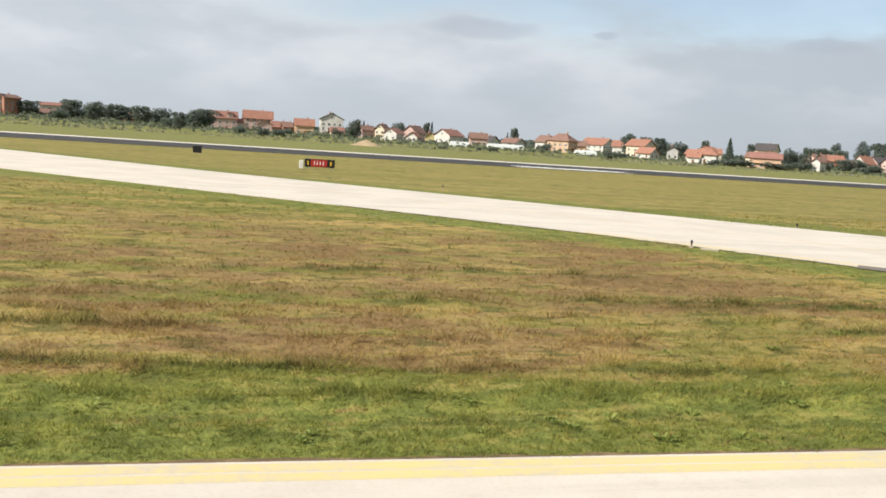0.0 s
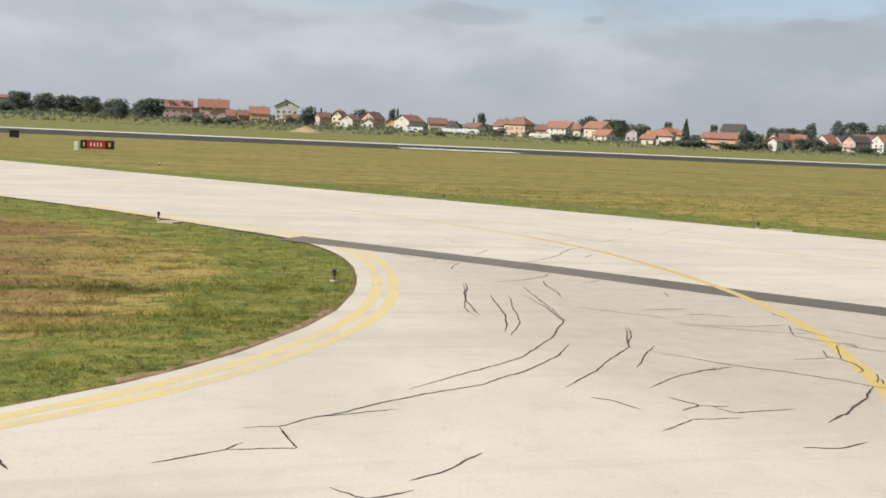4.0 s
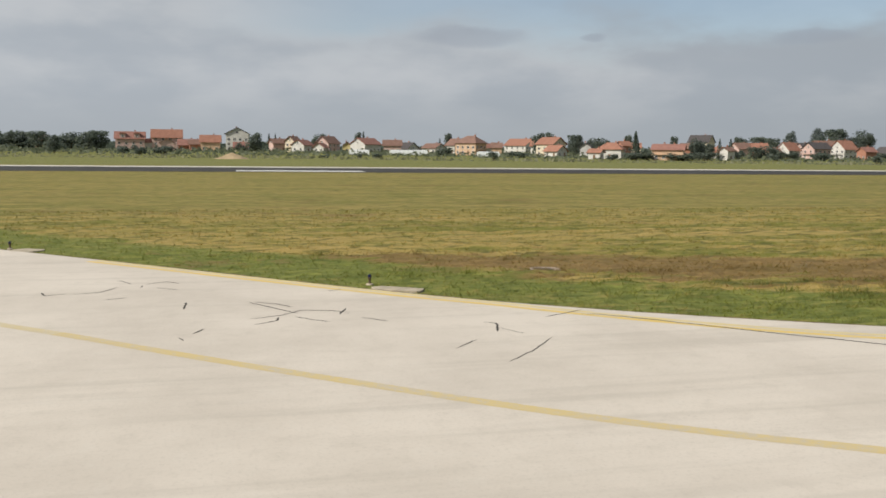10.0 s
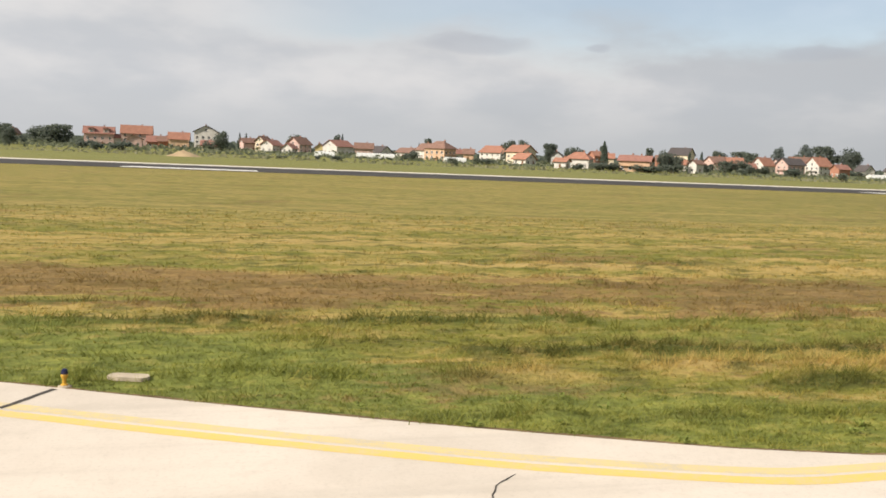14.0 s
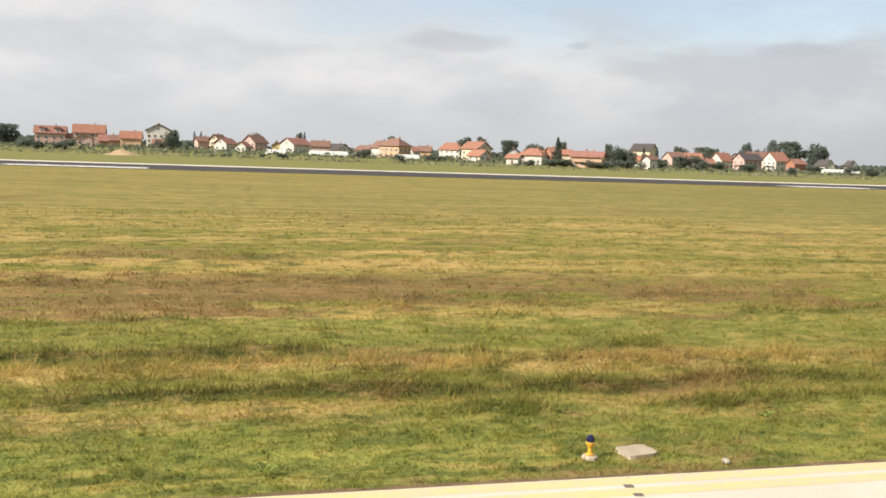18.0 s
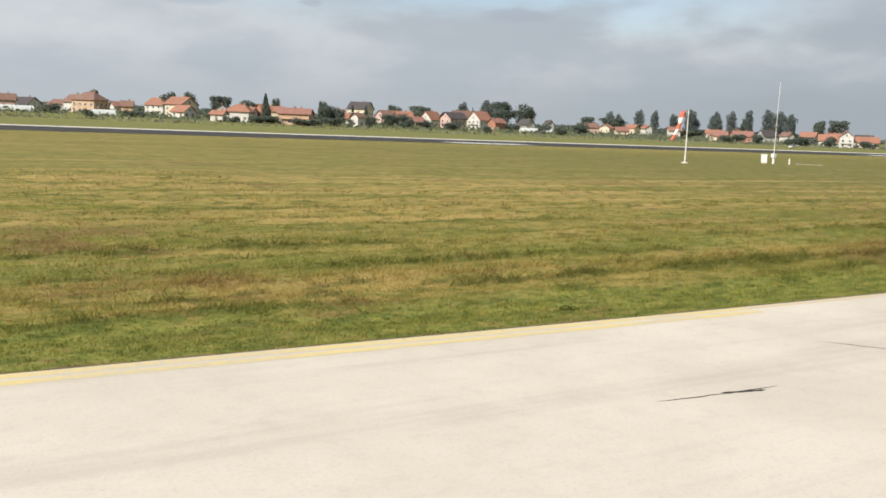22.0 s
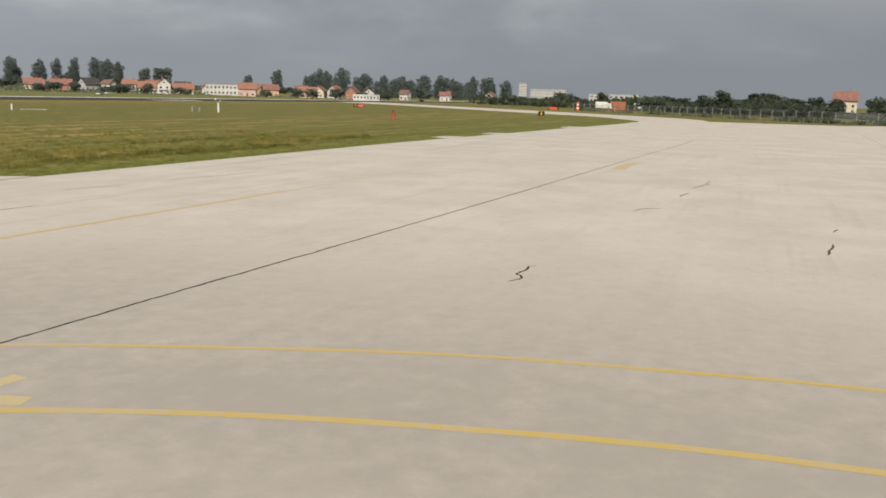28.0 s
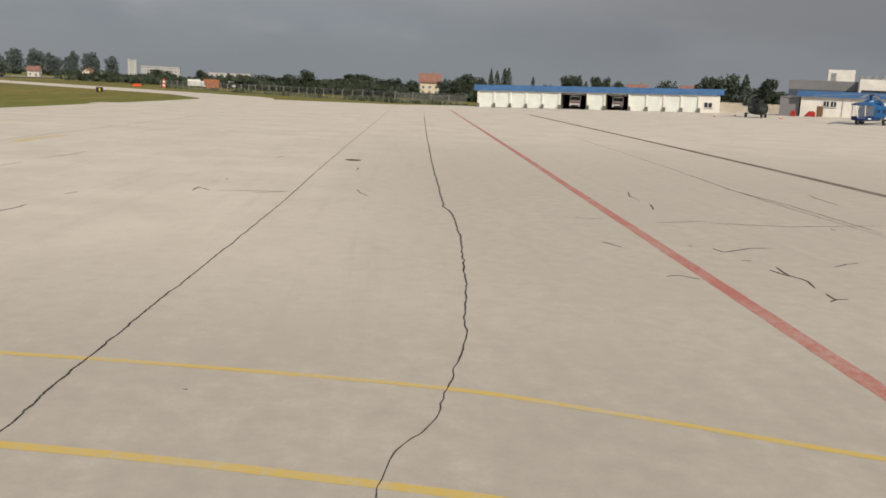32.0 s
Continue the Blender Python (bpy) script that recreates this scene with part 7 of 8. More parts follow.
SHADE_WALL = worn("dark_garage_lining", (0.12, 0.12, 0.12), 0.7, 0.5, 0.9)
GREY_CLAD = worn("grey_metal_cladding", (0.20, 0.203, 0.212), 0.85, 0.3, 0.6)
DARK_BAND = worn("dark_blue_grey_band", (0.07, 0.085, 0.12), 0.85, 0.3, 0.5)

GARAGE = thing("fire_station", 312.9, -51.7, 0, -108.9, "long white garage building with a blue roof edge and white doors", "building")
GARAGE.matrix_basis = pose(312.9, -51.7, 0.0, 0, -1.2, -108.9)
SPAN, FRONT = 51.9, 3.4
marks = [0.0, 0.0706, 0.141, 0.210, 0.280, 0.353, 0.471, 0.541, 0.643, 0.714, 0.784, 0.853, 0.922]
bm = bmesh.new()
box(bm, -0.2, SPAN + 0.2, 9.7, 10.0, 0, 4.7)
box(bm, -0.2, 0.1, 0.3, 9.7, 0, 4.7)
box(bm, SPAN - 0.1, SPAN + 0.2, 0.3, 9.7, 0, 4.7)
part("outer_wall", bm, WALL_WHITE, GARAGE)
box_part("inner_back_wall", (0.1, SPAN - 0.1, 9.5, 9.69, 0, 3.7), SHADE_WALL, GARAGE)
box_part("roof", (-0.9, SPAN + 0.9, -0.2, 10.6, 4.72, 4.82), GREY_METAL, GARAGE)
box_part("roof_edge", (-0.9, SPAN + 0.9, -0.55, -0.2, 3.65, 4.92), BLUE_METAL, GARAGE, "blue sheet metal roof edge")
box_part("lintel", (0.0, SPAN, -0.19, 0.3, FRONT, 4.7), WALL_WHITE, GARAGE)
for k, a in enumerate(marks):
    u = a * SPAN
    box_part("pillar", (u - 0.22, u + 0.22, -0.25, 0.35, 0, FRONT), WALL_WHITE, GARAGE)
    box_part("bumper_block", (u - 0.3, u + 0.3, -0.55, -0.26, 0, 0.9), STRIP, GARAGE, "dark concrete bumper block")
    if k + 1 < len(marks):
        v = marks[k + 1] * SPAN
        if k in (5, 7):
            for s, e in ((u + 0.22, u + 0.32), (v - 0.32, v - 0.22)):
                box_part("bay_side", (s, e, 0.36, 9.4, 0, FRONT), SHADE_WALL, GARAGE)
            box_part("raised_door", (u + 0.35, v - 0.35, 0.4, 4.0, FRONT - 0.25, FRONT - 0.15), DOOR_WHITE, GARAGE, "door slid up under the ceiling")
        else:
            d = box_part("door", (u + 0.22, v - 0.22, 0.02, 0.10, 0.02, FRONT), DOOR_WHITE, GARAGE)
            for q in range(1, 5):
                box_part("door_rail", (u + 0.22, v - 0.22, -0.005, 0.018, q * FRONT / 5 - 0.03, q * FRONT / 5 + 0.03), WHITE_METAL, d)
box_part("end_wall", (marks[-1] * SPAN + 0.22, SPAN + 0.2, -0.19, 0.29, 0, FRONT), WALL_WHITE, GARAGE)
add_window(GARAGE, pose(SPAN * 0.958, -0.2, 1.6), 1.9, 1.2)

FIRE_RED = worn("fire_engine_red", (0.42, 0.03, 0.025), 0.8, 1.5, 0.4)
CAB_WHITE = worn("fire_engine_white", (0.75, 0.74, 0.72), 0.85, 1.5, 0.4)


def wheel(parent, x, y, z, r, w, axis=(0, 1, 0)):
    bm = bmesh.new()
    a = Vector(axis).normalized() * w / 2
    tube(bm, Vector((x, y, z)) - a, Vector((x, y, z)) + a, r, r, 16)
    o = part("wheel", bm, RUBBER, parent)
    bm = bmesh.new()
    tube(bm, Vector((x, y, z)) - a * 1.06, Vector((x, y, z)) + a * 1.06, r * 0.55, r * 0.55, 12)
    part("rim", bm, GREY_METAL, o)


def fire_truck(x, y, turn):
    t = thing("fire_truck", x, y, 0, turn, "red and white fire engine parked in an open garage bay", "truck", "fire engines")
    bm = bmesh.new()
    box(bm, -1.25, 1.25, 0.0, 7.0, 0.75, 1.75)
    box(bm, -1.22, 1.22, 1.9, 7.0, 1.75, 3.0)
    bmesh.ops.bevel(bm, geom=bm.edges[:], offset=0.06, segments=2, affect="EDGES")
    part("body", bm, FIRE_RED, t)
    bm = bmesh.new()
    v = box(bm, -1.22, 1.22, 0.05, 1.88, 1.76, 2.9)
    for k in (4, 5):
        v[k].co.y += 0.35
    bmesh.ops.bevel(bm, geom=bm.edges[:], offset=0.06, segments=2, affect="EDGES")
    cab = part("cab", bm, CAB_WHITE, t)
    bm = bmesh.new()
    q = [bm.verts.new(p) for p in ((-1.08, 0.08, 1.95), (1.08, 0.08, 1.95), (1.05, 0.30, 2.68), (-1.05, 0.30, 2.68))]
    bm.faces.new(q)
    part("windscreen", bm, DARK_GLASS, cab)
    box_part("front_panel", (-1.18, 1.18, -0.03, 0.0, 0.98, 1.74), CAB_WHITE, t, "white front panel with a red band")
    box_part("red_band", (-0.9, 0.9, -0.045, -0.03, 1.32, 1.52), FIRE_RED, t)
    box_part("bumper", (-1.28, 1.28, -0.25, 0.0, 0.55, 0.95), BLACK_METAL, t)
    for s in (-0.95, 0.95):
        bm = bmesh.new()
        tube(bm, (s, -0.27, 0.78), (s, -0.2, 0.78), 0.14, 0.14, 12)
        part("headlight", bm, WHITE_METAL, t)
        for yy in (1.2, 5.4):
            wheel(t, s * 1.12, yy, 0.52, 0.52, 0.32, (1, 0, 0))
    box_part("light_bar", (-0.8, 0.8, 0.7, 1.0, 2.92, 3.08), BLUE_METAL, t)
    return t


g = GARAGE.matrix_basis
for k in (0.412, 0.592):
    p = g @ Vector((k * SPAN, 2.2, 0))
    fire_truck(p.x, p.y, -108.9).location.z = p.z

# ---- white office shed and the large grey hall behind it ----
t = thing("office_building", 280.6, -111.1, 1.3, -120.0, "low white office building with a blue roof edge and small windows", "building")
box_part("wall", (0, 48, 0, 9, 0, 4.0), WALL_WHITE, t)
box_part("roof", (-0.6, 48.6, -0.3, 9.6, 4.86, 4.96), GREY_METAL, t)
box_part("roof_edge", (-0.7, 48.7, -0.6, -0.3, 3.85, 4.96), BLUE_METAL, t, "blue sheet metal roof edge")
for u in (3.6, 4.9, 10.2, 11.5, 17, 18.4, 24, 30, 31.4, 37, 42):
    add_window(t, pose(u + 1.0, -0.02, 2.6), 1.15, 1.2)
for u in (5.2, 13.4, 27.0):
    o = new("door", DOOR_WOOD)
    o.parent, o.matrix_basis = t, pose(u - 1.6, -0.02, 0.02) @ Matrix.Diagonal((1.1, 1, 2.1, 1))
box_part("side_shed", (-3.9, -0.3, 0.8, 8.0, 0, 3.8), GREY_CLAD, t, "dark grey lean-to with a large gate")
for u in (7.5, 25.0):
    box_part("gutter_pipe", (u - 0.05, u + 0.05, -0.1, -0.01, 0, 4.0), GREY_METAL, t)

t = thing("hangar_hall", 301.6, -118.1, 1.2, -116.0, "large flat grey clad airport hall with white roof boxes", "building")
box_part("wall", (0, 60, 0, 30, -0.2, 4.3), GREY_CLAD, t)
box_part("dark_band", (-0.05, 60.05, -0.06, 30, 4.31, 5.6), DARK_BAND, t, "dark strip of cladding")
box_part("parapet", (-0.1, 60.1, -0.1, 30.1, 5.61, 7.6), GREY_CLAD, t)
box_part("roof_box", (7.6, 12.9, 3.0, 9.0, 7.62, 10.1), WALL_WHITE, t, "white plant room on the roof")
box_part("plant_room_door", (8.2, 9.2, 2.93, 3.0, 7.65, 9.4), GREY_METAL, t)
box_part("white_block", (13.6, 60, -7.2, -0.12, 0, 8.0), WALL_WHITE, t, "white upper block with a dark window strip")
box_part("window_strip", (14.0, 59.5, -7.26, -7.2, 5.3, 5.8), DARK_GLASS, t)
for u in (14.2, 15.6, 17.0, 18.6, 20.5, 22.2, 27.0):
    bm = bmesh.new()
    box(bm, u - 0.6, u + 0.6, 3.0, 4.2, 7.62, 8.4 + 0.4 * (u % 2))
    tube(bm, (u, 3.6, 8.3), (u, 3.6, 9.1), 0.25, 0.25, 8)
    part("roof_vent", bm, GREY_METAL, t)
for k in range(13):
    box_part("cladding_seam", (-0.02 + k * 4.9, 0.06 + k * 4.9, -0.035, -0.001, 0.1, 4.25), DARK_BAND, t)

SLAT = worn("pale_fence_boards", (0.50, 0.46, 0.38), 0.8, 1.5, 0.85)
t = thing("board_fence", 302.5, -103.2, 0.95, -112, "pale boarded screen fence beside the garage", "fence")
for k in range(34):
    o = box_part("board", (k * 0.5, k * 0.5 + 0.46, 0, 0.05, 0.2, 2.4 + 0.05 * (k % 3)), SLAT, t) if k == 0 else new("board", o.data)
    if k:
        o.parent, o.location = t, (k * 0.5, 0, 0)
box_part("rail", (0, 17, 0.06, 0.12, 1.0, 1.12), SLAT, t)
box_part("rail", (0, 17, 0.06, 0.12, 1.9, 2.02), SLAT, t)

for x, y, turn, w, h in ((277.6, -108.2, -120, 1.1, 1.2), (276.2, -111.0, -112, 2.0, 1.1)):
    t = thing("engine_cover", x, y, apron(x, y), turn, "bright red tarpaulin cover standing beside the white building", "cover", "red covers")
    bm = bmesh.new()
    v = box(bm, -w / 2, w / 2, 0, 1.5, 0, h)
    v[4].co.x += w * 0.45
    v[7].co.x += w * 0.45
    v[5].co.z -= 0.25
    bmesh.ops.bevel(bm, geom=bm.edges[:], offset=0.12, segments=3, affect="EDGES")
    part("tarpaulin", bm, FIRE_RED, t)
    box_part("ground_bar", (-w / 2, w / 2, -0.08, 0.0, 0, 0.08), GREY_METAL, t)


# ---- helicopters ----
def hull(bm, stations, n=14):
    """A skin over upright oval stations: (x, half width, low z, high z)."""
    rings = []
    for x, w, z0, z1 in stations:
        c, h = (z0 + z1) / 2, (z1 - z0) / 2
        ring = []
        for k in range(n):
            a = 2 * math.pi * k / n
            ca, sa = math.cos(a), math.sin(a)
            ring.append(bm.verts.new((x, w * math.copysign(abs(ca) ** 0.75, ca), c + h * math.copysign(abs(sa) ** 0.75, sa))))
        rings.append(ring)
    for a, b in zip(rings, rings[1:]):
        for k in range(n):
            bm.faces.new((a[k], a[(k + 1) % n], b[(k + 1) % n], b[k]))
    bm.faces.new(rings[0][::-1])
    bm.faces.new(rings[-1])
    bmesh.ops.recalc_face_normals(bm, faces=bm.faces)


def helicopter(x, y, turn, paint, label, blades, size, belly=None):
    t = thing("helicopter", x, y, apron(x, y), turn, label, "helicopter", "parked helicopters")
    s = size
    bm = bmesh.new()
    if belly:
        # glazed nose: a low floor pan, a roof that reaches forward, frames and panes between
        hull(bm, [(0.5 * s, 1.15 * s, 0.42 * s, 2.45 * s), (-1.4 * s, 1.15 * s, 0.45 * s, 2.4 * s), (-2.6 * s, 0.7 * s, 0.95 * s, 2.2 * s), (-3.2 * s, 0.35 * s, 1.4 * s, 2.0 * s)])
        part("fuselage", bm, paint, t)
        bm = bmesh.new()
        hull(bm, [(2.5 * s, 0.45 * s, 0.5 * s, 0.85 * s), (1.9 * s, 0.95 * s, 0.40 * s, 1.0 * s), (0.52 * s, 1.13 * s, 0.40 * s, 1.1 * s)])
        part("floor_pan", bm, belly, t, "dark blue belly with pale lettering bars")
        box_part("letter_bar", (1.0 * s, 1.5 * s, 1.08 * s, 1.10 * s, 0.62 * s, 0.76 * s), WHITE_METAL, t, "pale bar in place of letters")
        bm = bmesh.new()
        hull(bm, [(2.9 * s, 0.3 * s, 2.22 * s, 2.34 * s), (1.9 * s, 0.85 * s, 2.15 * s, 2.5 * s), (0.52 * s, 1.13 * s, 2.0 * s, 2.6 * s)])
        part("cabin_roof", bm, paint, t)
        for y0 in (-1, 1):
            for a, b in (((2.75, 0.25, 2.25), (2.45, 0.42, 0.8)), ((1.9, 0.83, 2.2), (1.85, 0.93, 0.95))):
                bm = bmesh.new()
                tube(bm, (a[0] * s, y0 * a[1] * s, a[2] * s), (b[0] * s, y0 * b[1] * s, b[2] * s), 0.05 * s, 0.05 * s, 6)
                part("window_frame", bm, WHITE_METAL, t)
            bm = bmesh.new()
            bm.faces.new([bm.verts.new((a * s, y0 * b * s, c * s)) for a, b, c in ((0.55, 1.08, 1.0), (1.86, 0.90, 0.95), (1.9, 0.80, 2.2), (0.55, 1.06, 2.2))])
            part("side_pane", bm, CLEAR_PANE, t)
            bm = bmesh.new()
            bm.faces.new([bm.verts.new((a * s, y0 * b * s, c * s)) for a, b, c in ((1.88, 0.90, 0.93), (2.45, 0.40, 0.8), (2.75, 0.23, 2.25), (1.92, 0.80, 2.2))])
            part("nose_pane", bm, CLEAR_PANE, t)
        bm = bmesh.new()
    else:
        hull(bm, [(2.6 * s, 0.25 * s, 0.75 * s, 1.15 * s), (2.3 * s, 0.7 * s, 0.55 * s, 1.6 * s), (1.5 * s, 1.1 * s, 0.45 * s, 2.25 * s), (0.3 * s, 1.2 * s, 0.42 * s, 2.4 * s), (-1.4 * s, 1.15 * s, 0.45 * s, 2.4 * s), (-2.6 * s, 0.7 * s, 0.95 * s, 2.2 * s), (-3.2 * s, 0.35 * s, 1.4 * s, 2.0 * s)])
        part("fuselage", bm, paint, t)
        bm = bmesh.new()
    hull(bm, [(0.9 * s, 0.3 * s, 2.3 * s, 2.6 * s), (0.2 * s, 0.6 * s, 2.3 * s, 2.95 * s), (-1.3 * s, 0.55 * s, 2.3 * s, 2.9 * s), (-2.2 * s, 0.25 * s, 2.1 * s, 2.5 * s)], 10)
    part("engine_housing", bm, paint, t)
    bm = bmesh.new()
    hull(bm, [(-2.9 * s, 0.36 * s, 1.4 * s, 2.05 * s), (-7.0 * s, 0.16 * s, 1.75 * s, 2.1 * s)], 10)
    part("tail_boom", bm, paint, t)
    bm = bmesh.new()
    v = box(bm, -7.6 * s, -6.6 * s, -0.07 * s, 0.07 * s, 1.7 * s, 3.5 * s)
    for k in (4, 7):
        v[k].co.x -= 0.55 * s
    for k in (5, 6):
        v[k].co.x -= 0.9 * s
    part("tail_fin", bm, paint, t)
    box_part("tailplane", (-6.6 * s, -6.0 * s, -1.1 * s, 1.1 * s, 1.86 * s, 1.93 * s), paint, t)
    bm = bmesh.new()
    tube(bm, (0, 0, 2.9 * s), (0, 0, 3.45 * s), 0.16 * s, 0.12 * s, 10)
    lathe(bm, [(0.34 * s, 0), (0.4 * s, 0.08 * s), (0.2 * s, 0.18 * s)], 10, (0, 0, 3.35 * s))
    hub = part("rotor_hub", bm, BLACK_METAL, t)
    for k in range(blades):
        a = 2 * math.pi * k / blades + 0.5
        bm = bmesh.new()
        n = 6
        pts = []
        for q in range(n + 1):
            r = (0.4 + 6.0 * q / n) * s
            z = 3.42 * s - 0.42 * s * (q / n) ** 2
            pts.append([bm.verts.new((r * math.cos(a) - e * 0.2 * s * math.sin(a), r * math.sin(a) + e * 0.2 * s * math.cos(a), z + d)) for e, d in ((-1, 0), (1, 0), (1, 0.04), (-1, 0.04))])
        for p0, p1 in zip(pts, pts[1:]):
            for i in range(4):
                bm.faces.new((p0[i], p0[(i + 1) % 4], p1[(i + 1) % 4], p1[i]))
        bm.faces.new(pts[0][::-1])
        bm.faces.new(pts[-1])
        part("rotor_blade", bm, BLACK_METAL if blades > 4 else GREY_METAL, hub)
    for k in range(3):
        a = 2 * math.pi * k / 3
        bm = bmesh.new()
        tube(bm, (-7.9 * s, 0.2 * s, 3.1 * s), (-7.9 * s + 0.95 * s * math.cos(a), 0.2 * s, 3.1 * s + 0.95 * s * math.sin(a)), 0.06 * s, 0.04 * s, 5)
        part("tail_rotor_blade", bm, BLACK_METAL, t)
    for y0 in (-1, 1):
        bm = bmesh.new()
        q = [bm.verts.new((px * s, y0 * py * s, pz * s)) for px, py, pz in ((2.25, 0.66, 1.2), (1.45, 1.10, 1.25), (1.40, 1.04, 1.95), (2.0, 0.70, 1.65))]
        bm.faces.new(q)
        if belly:
            bm.free()
        else:
            part("cockpit_window", bm, DARK_GLASS, t)
        for px in (-1.1, -0.1) if belly else (-1.1, -0.1, 0.8):
            bm = bmesh.new()
            tube(bm, (px * s, y0 * 1.165 * s, 1.6 * s), (px * s, y0 * 1.215 * s, 1.6 * s), 0.22 * s, 0.22 * s, 12)
            part("cabin_window", bm, DARK_GLASS, t)
        bm = bmesh.new()
        tube(bm, (-0.9 * s, y0 * 0.95 * s, 0.75 * s), (-0.9 * s, y0 * 1.45 * s, 0.36 * s), 0.08 * s, 0.08 * s, 6)
        part("gear_leg", bm, GREY_METAL, t)
        wheel(t, -0.9 * s, y0 * 1.5 * s, 0.36 * s, 0.36 * s, 0.22 * s)
    bm = bmesh.new()
    tube(bm, (1.9 * s, 0, 0.7 * s), (1.9 * s, 0, 0.28 * s), 0.07 * s, 0.07 * s, 6)
    part("gear_leg", bm, GREY_METAL, t)
    wheel(t, 1.9 * s, 0, 0.28 * s, 0.28 * s, 0.2 * s)
    return t


HELI_DARK = worn("dark_olive_paint", (0.022, 0.025, 0.022), 0.7, 1.0, 0.55)
HELI_BELLY = worn("dark_blue_paint", (0.008, 0.03, 0.12), 0.8, 1.0, 0.4)
glass = Mat("clear_pane", 0.05, 0.0, 0.5).color((0.6, 0.65, 0.68))
glass_clear, glass_mix = glass.node("ShaderNodeBsdfTransparent"), glass.node("ShaderNodeMixShader")
glass_mix.inputs[0].default_value = 0.15
glass.link(glass_clear.outputs[0], glass_mix.inputs[1])
glass.link(glass.bsdf.outputs[0], glass_mix.inputs[2])
glass.link(glass_mix.outputs[0], glass.nt.nodes["Material Output"].inputs["Surface"])
CLEAR_PANE = glass.m
HELI_BLUE = worn("bright_blue_paint", (0.012, 0.10, 0.27), 0.8, 1.0, 0.35)
helicopter(265.3, -96.2, 175, HELI_DARK, "dark green helicopter parked on the apron with drooping blades", 5, 1.15)
helicopter(241.9, -103.6, 114, HELI_BLUE, "blue helicopter with a glazed nose parked on the apron", 4, 1.3, HELI_BELLY)

def traffic_cone(x, y):
    t = thing("traffic_cone", x, y, apron(x, y), 0, "small orange and white cone beside the parked helicopters", "cone", "traffic cones")
    box_part("foot", (-0.2, 0.2, -0.2, 0.2, 0.0, 0.04), BLACK_METAL, t)
    for k in range(3):
        bm = bmesh.new()
        tube(bm, (0, 0, 0.04 + 0.22 * k), (0, 0, 0.26 + 0.22 * k), 0.16 - 0.045 * k, 0.115 - 0.045 * k, 10)
        part("band", bm, WHITE_METAL if k == 1 else ORANGE_RED, t)
    return t


traffic_cone(265.9, -88.7)
traffic_cone(258.7, -97.5)
traffic_cone(272.0, -94.8)

# ---- airfield fence ----
MESH_WIRE = Mat("wire_mesh", 0.6, 0.7, 0.3)
wire_a = MESH_WIRE.node("ShaderNodeBsdfTransparent")
wire_mix = MESH_WIRE.node("ShaderNodeMixShader")
wire_mix.inputs[0].default_value = 0.22
MESH_WIRE.link(wire_a.outputs[0], wire_mix.inputs[1])
MESH_WIRE.link(MESH_WIRE.bsdf.outputs[0], wire_mix.inputs[2])
MESH_WIRE.link(wire_mix.outputs[0], MESH_WIRE.nt.nodes["Material Output"].inputs["Surface"])
MESH_WIRE.color((0.30, 0.31, 0.30))
MESH_WIRE = MESH_WIRE.m
POST_CONCRETE = worn("concrete_fence_post", (0.30, 0.285, 0.25), 0.8, 2.0, 0.9)


FENCE_FOOT = [(425, 45), (380, 9), (345, -15), (323, -33), (323, -50)]


def fence_line(points, gap, height, label):
    (x0, y0) = points[0]
    t = thing("fence", x0, y0, 0, 0, label, "fence", "airfield fences")
    bm = bmesh.new()
    box(bm, -0.075, 0.075, -0.075, 0.075, -0.1, height)
    tube(bm, (0, 0, height - 0.03), (0.22, -0.22, height + 0.32), 0.06, 0.05, 4)
    me = bpy.data.meshes.new("post")
    bm.to_mesh(me)
    bm.free()
    me.materials.append(POST_CONCRETE)
    for (ax, ay), (bx, by) in zip(points, points[1:]):
        run = math.hypot(bx - ax, by - ay)
        n = max(1, round(run / gap))
        for k in range(n):
            o = new("post", me)
            o.parent, o.location = t, (ax + (bx - ax) * k / n - x0, ay + (by - ay) * k / n - y0, rise(0, ay))
        ux, uy = (bx - ax) / run, (by - ay) / run
        bm = bmesh.new()
        d = 0.02
        for lo, hi in ((0.05, height - 0.1),):
            v = [bm.verts.new(p) for p in ((ax - x0 - uy * d, ay - y0 + ux * d, lo), (bx - x0 - uy * d, by - y0 + ux * d, lo), (bx - x0 - uy * d, by - y0 + ux * d, hi), (ax - x0 - uy * d, ay - y0 + ux * d, hi))]
            bm.faces.new(v)
        part("wire_mesh", bm, MESH_WIRE, t)
        bm = bmesh.new()
        for z in (height - 0.1, height * 0.5, height + 0.1, height + 0.28):
            tube(bm, (ax - x0, ay - y0, z), (bx - x0, by - y0, z), 0.02, 0.02, 4)
        part("wire", bm, GREY_METAL, t)
    return t


fence_line(FENCE_FOOT, 4.2, 2.3, "wire mesh fence with pale angled concrete posts at the apron's end")

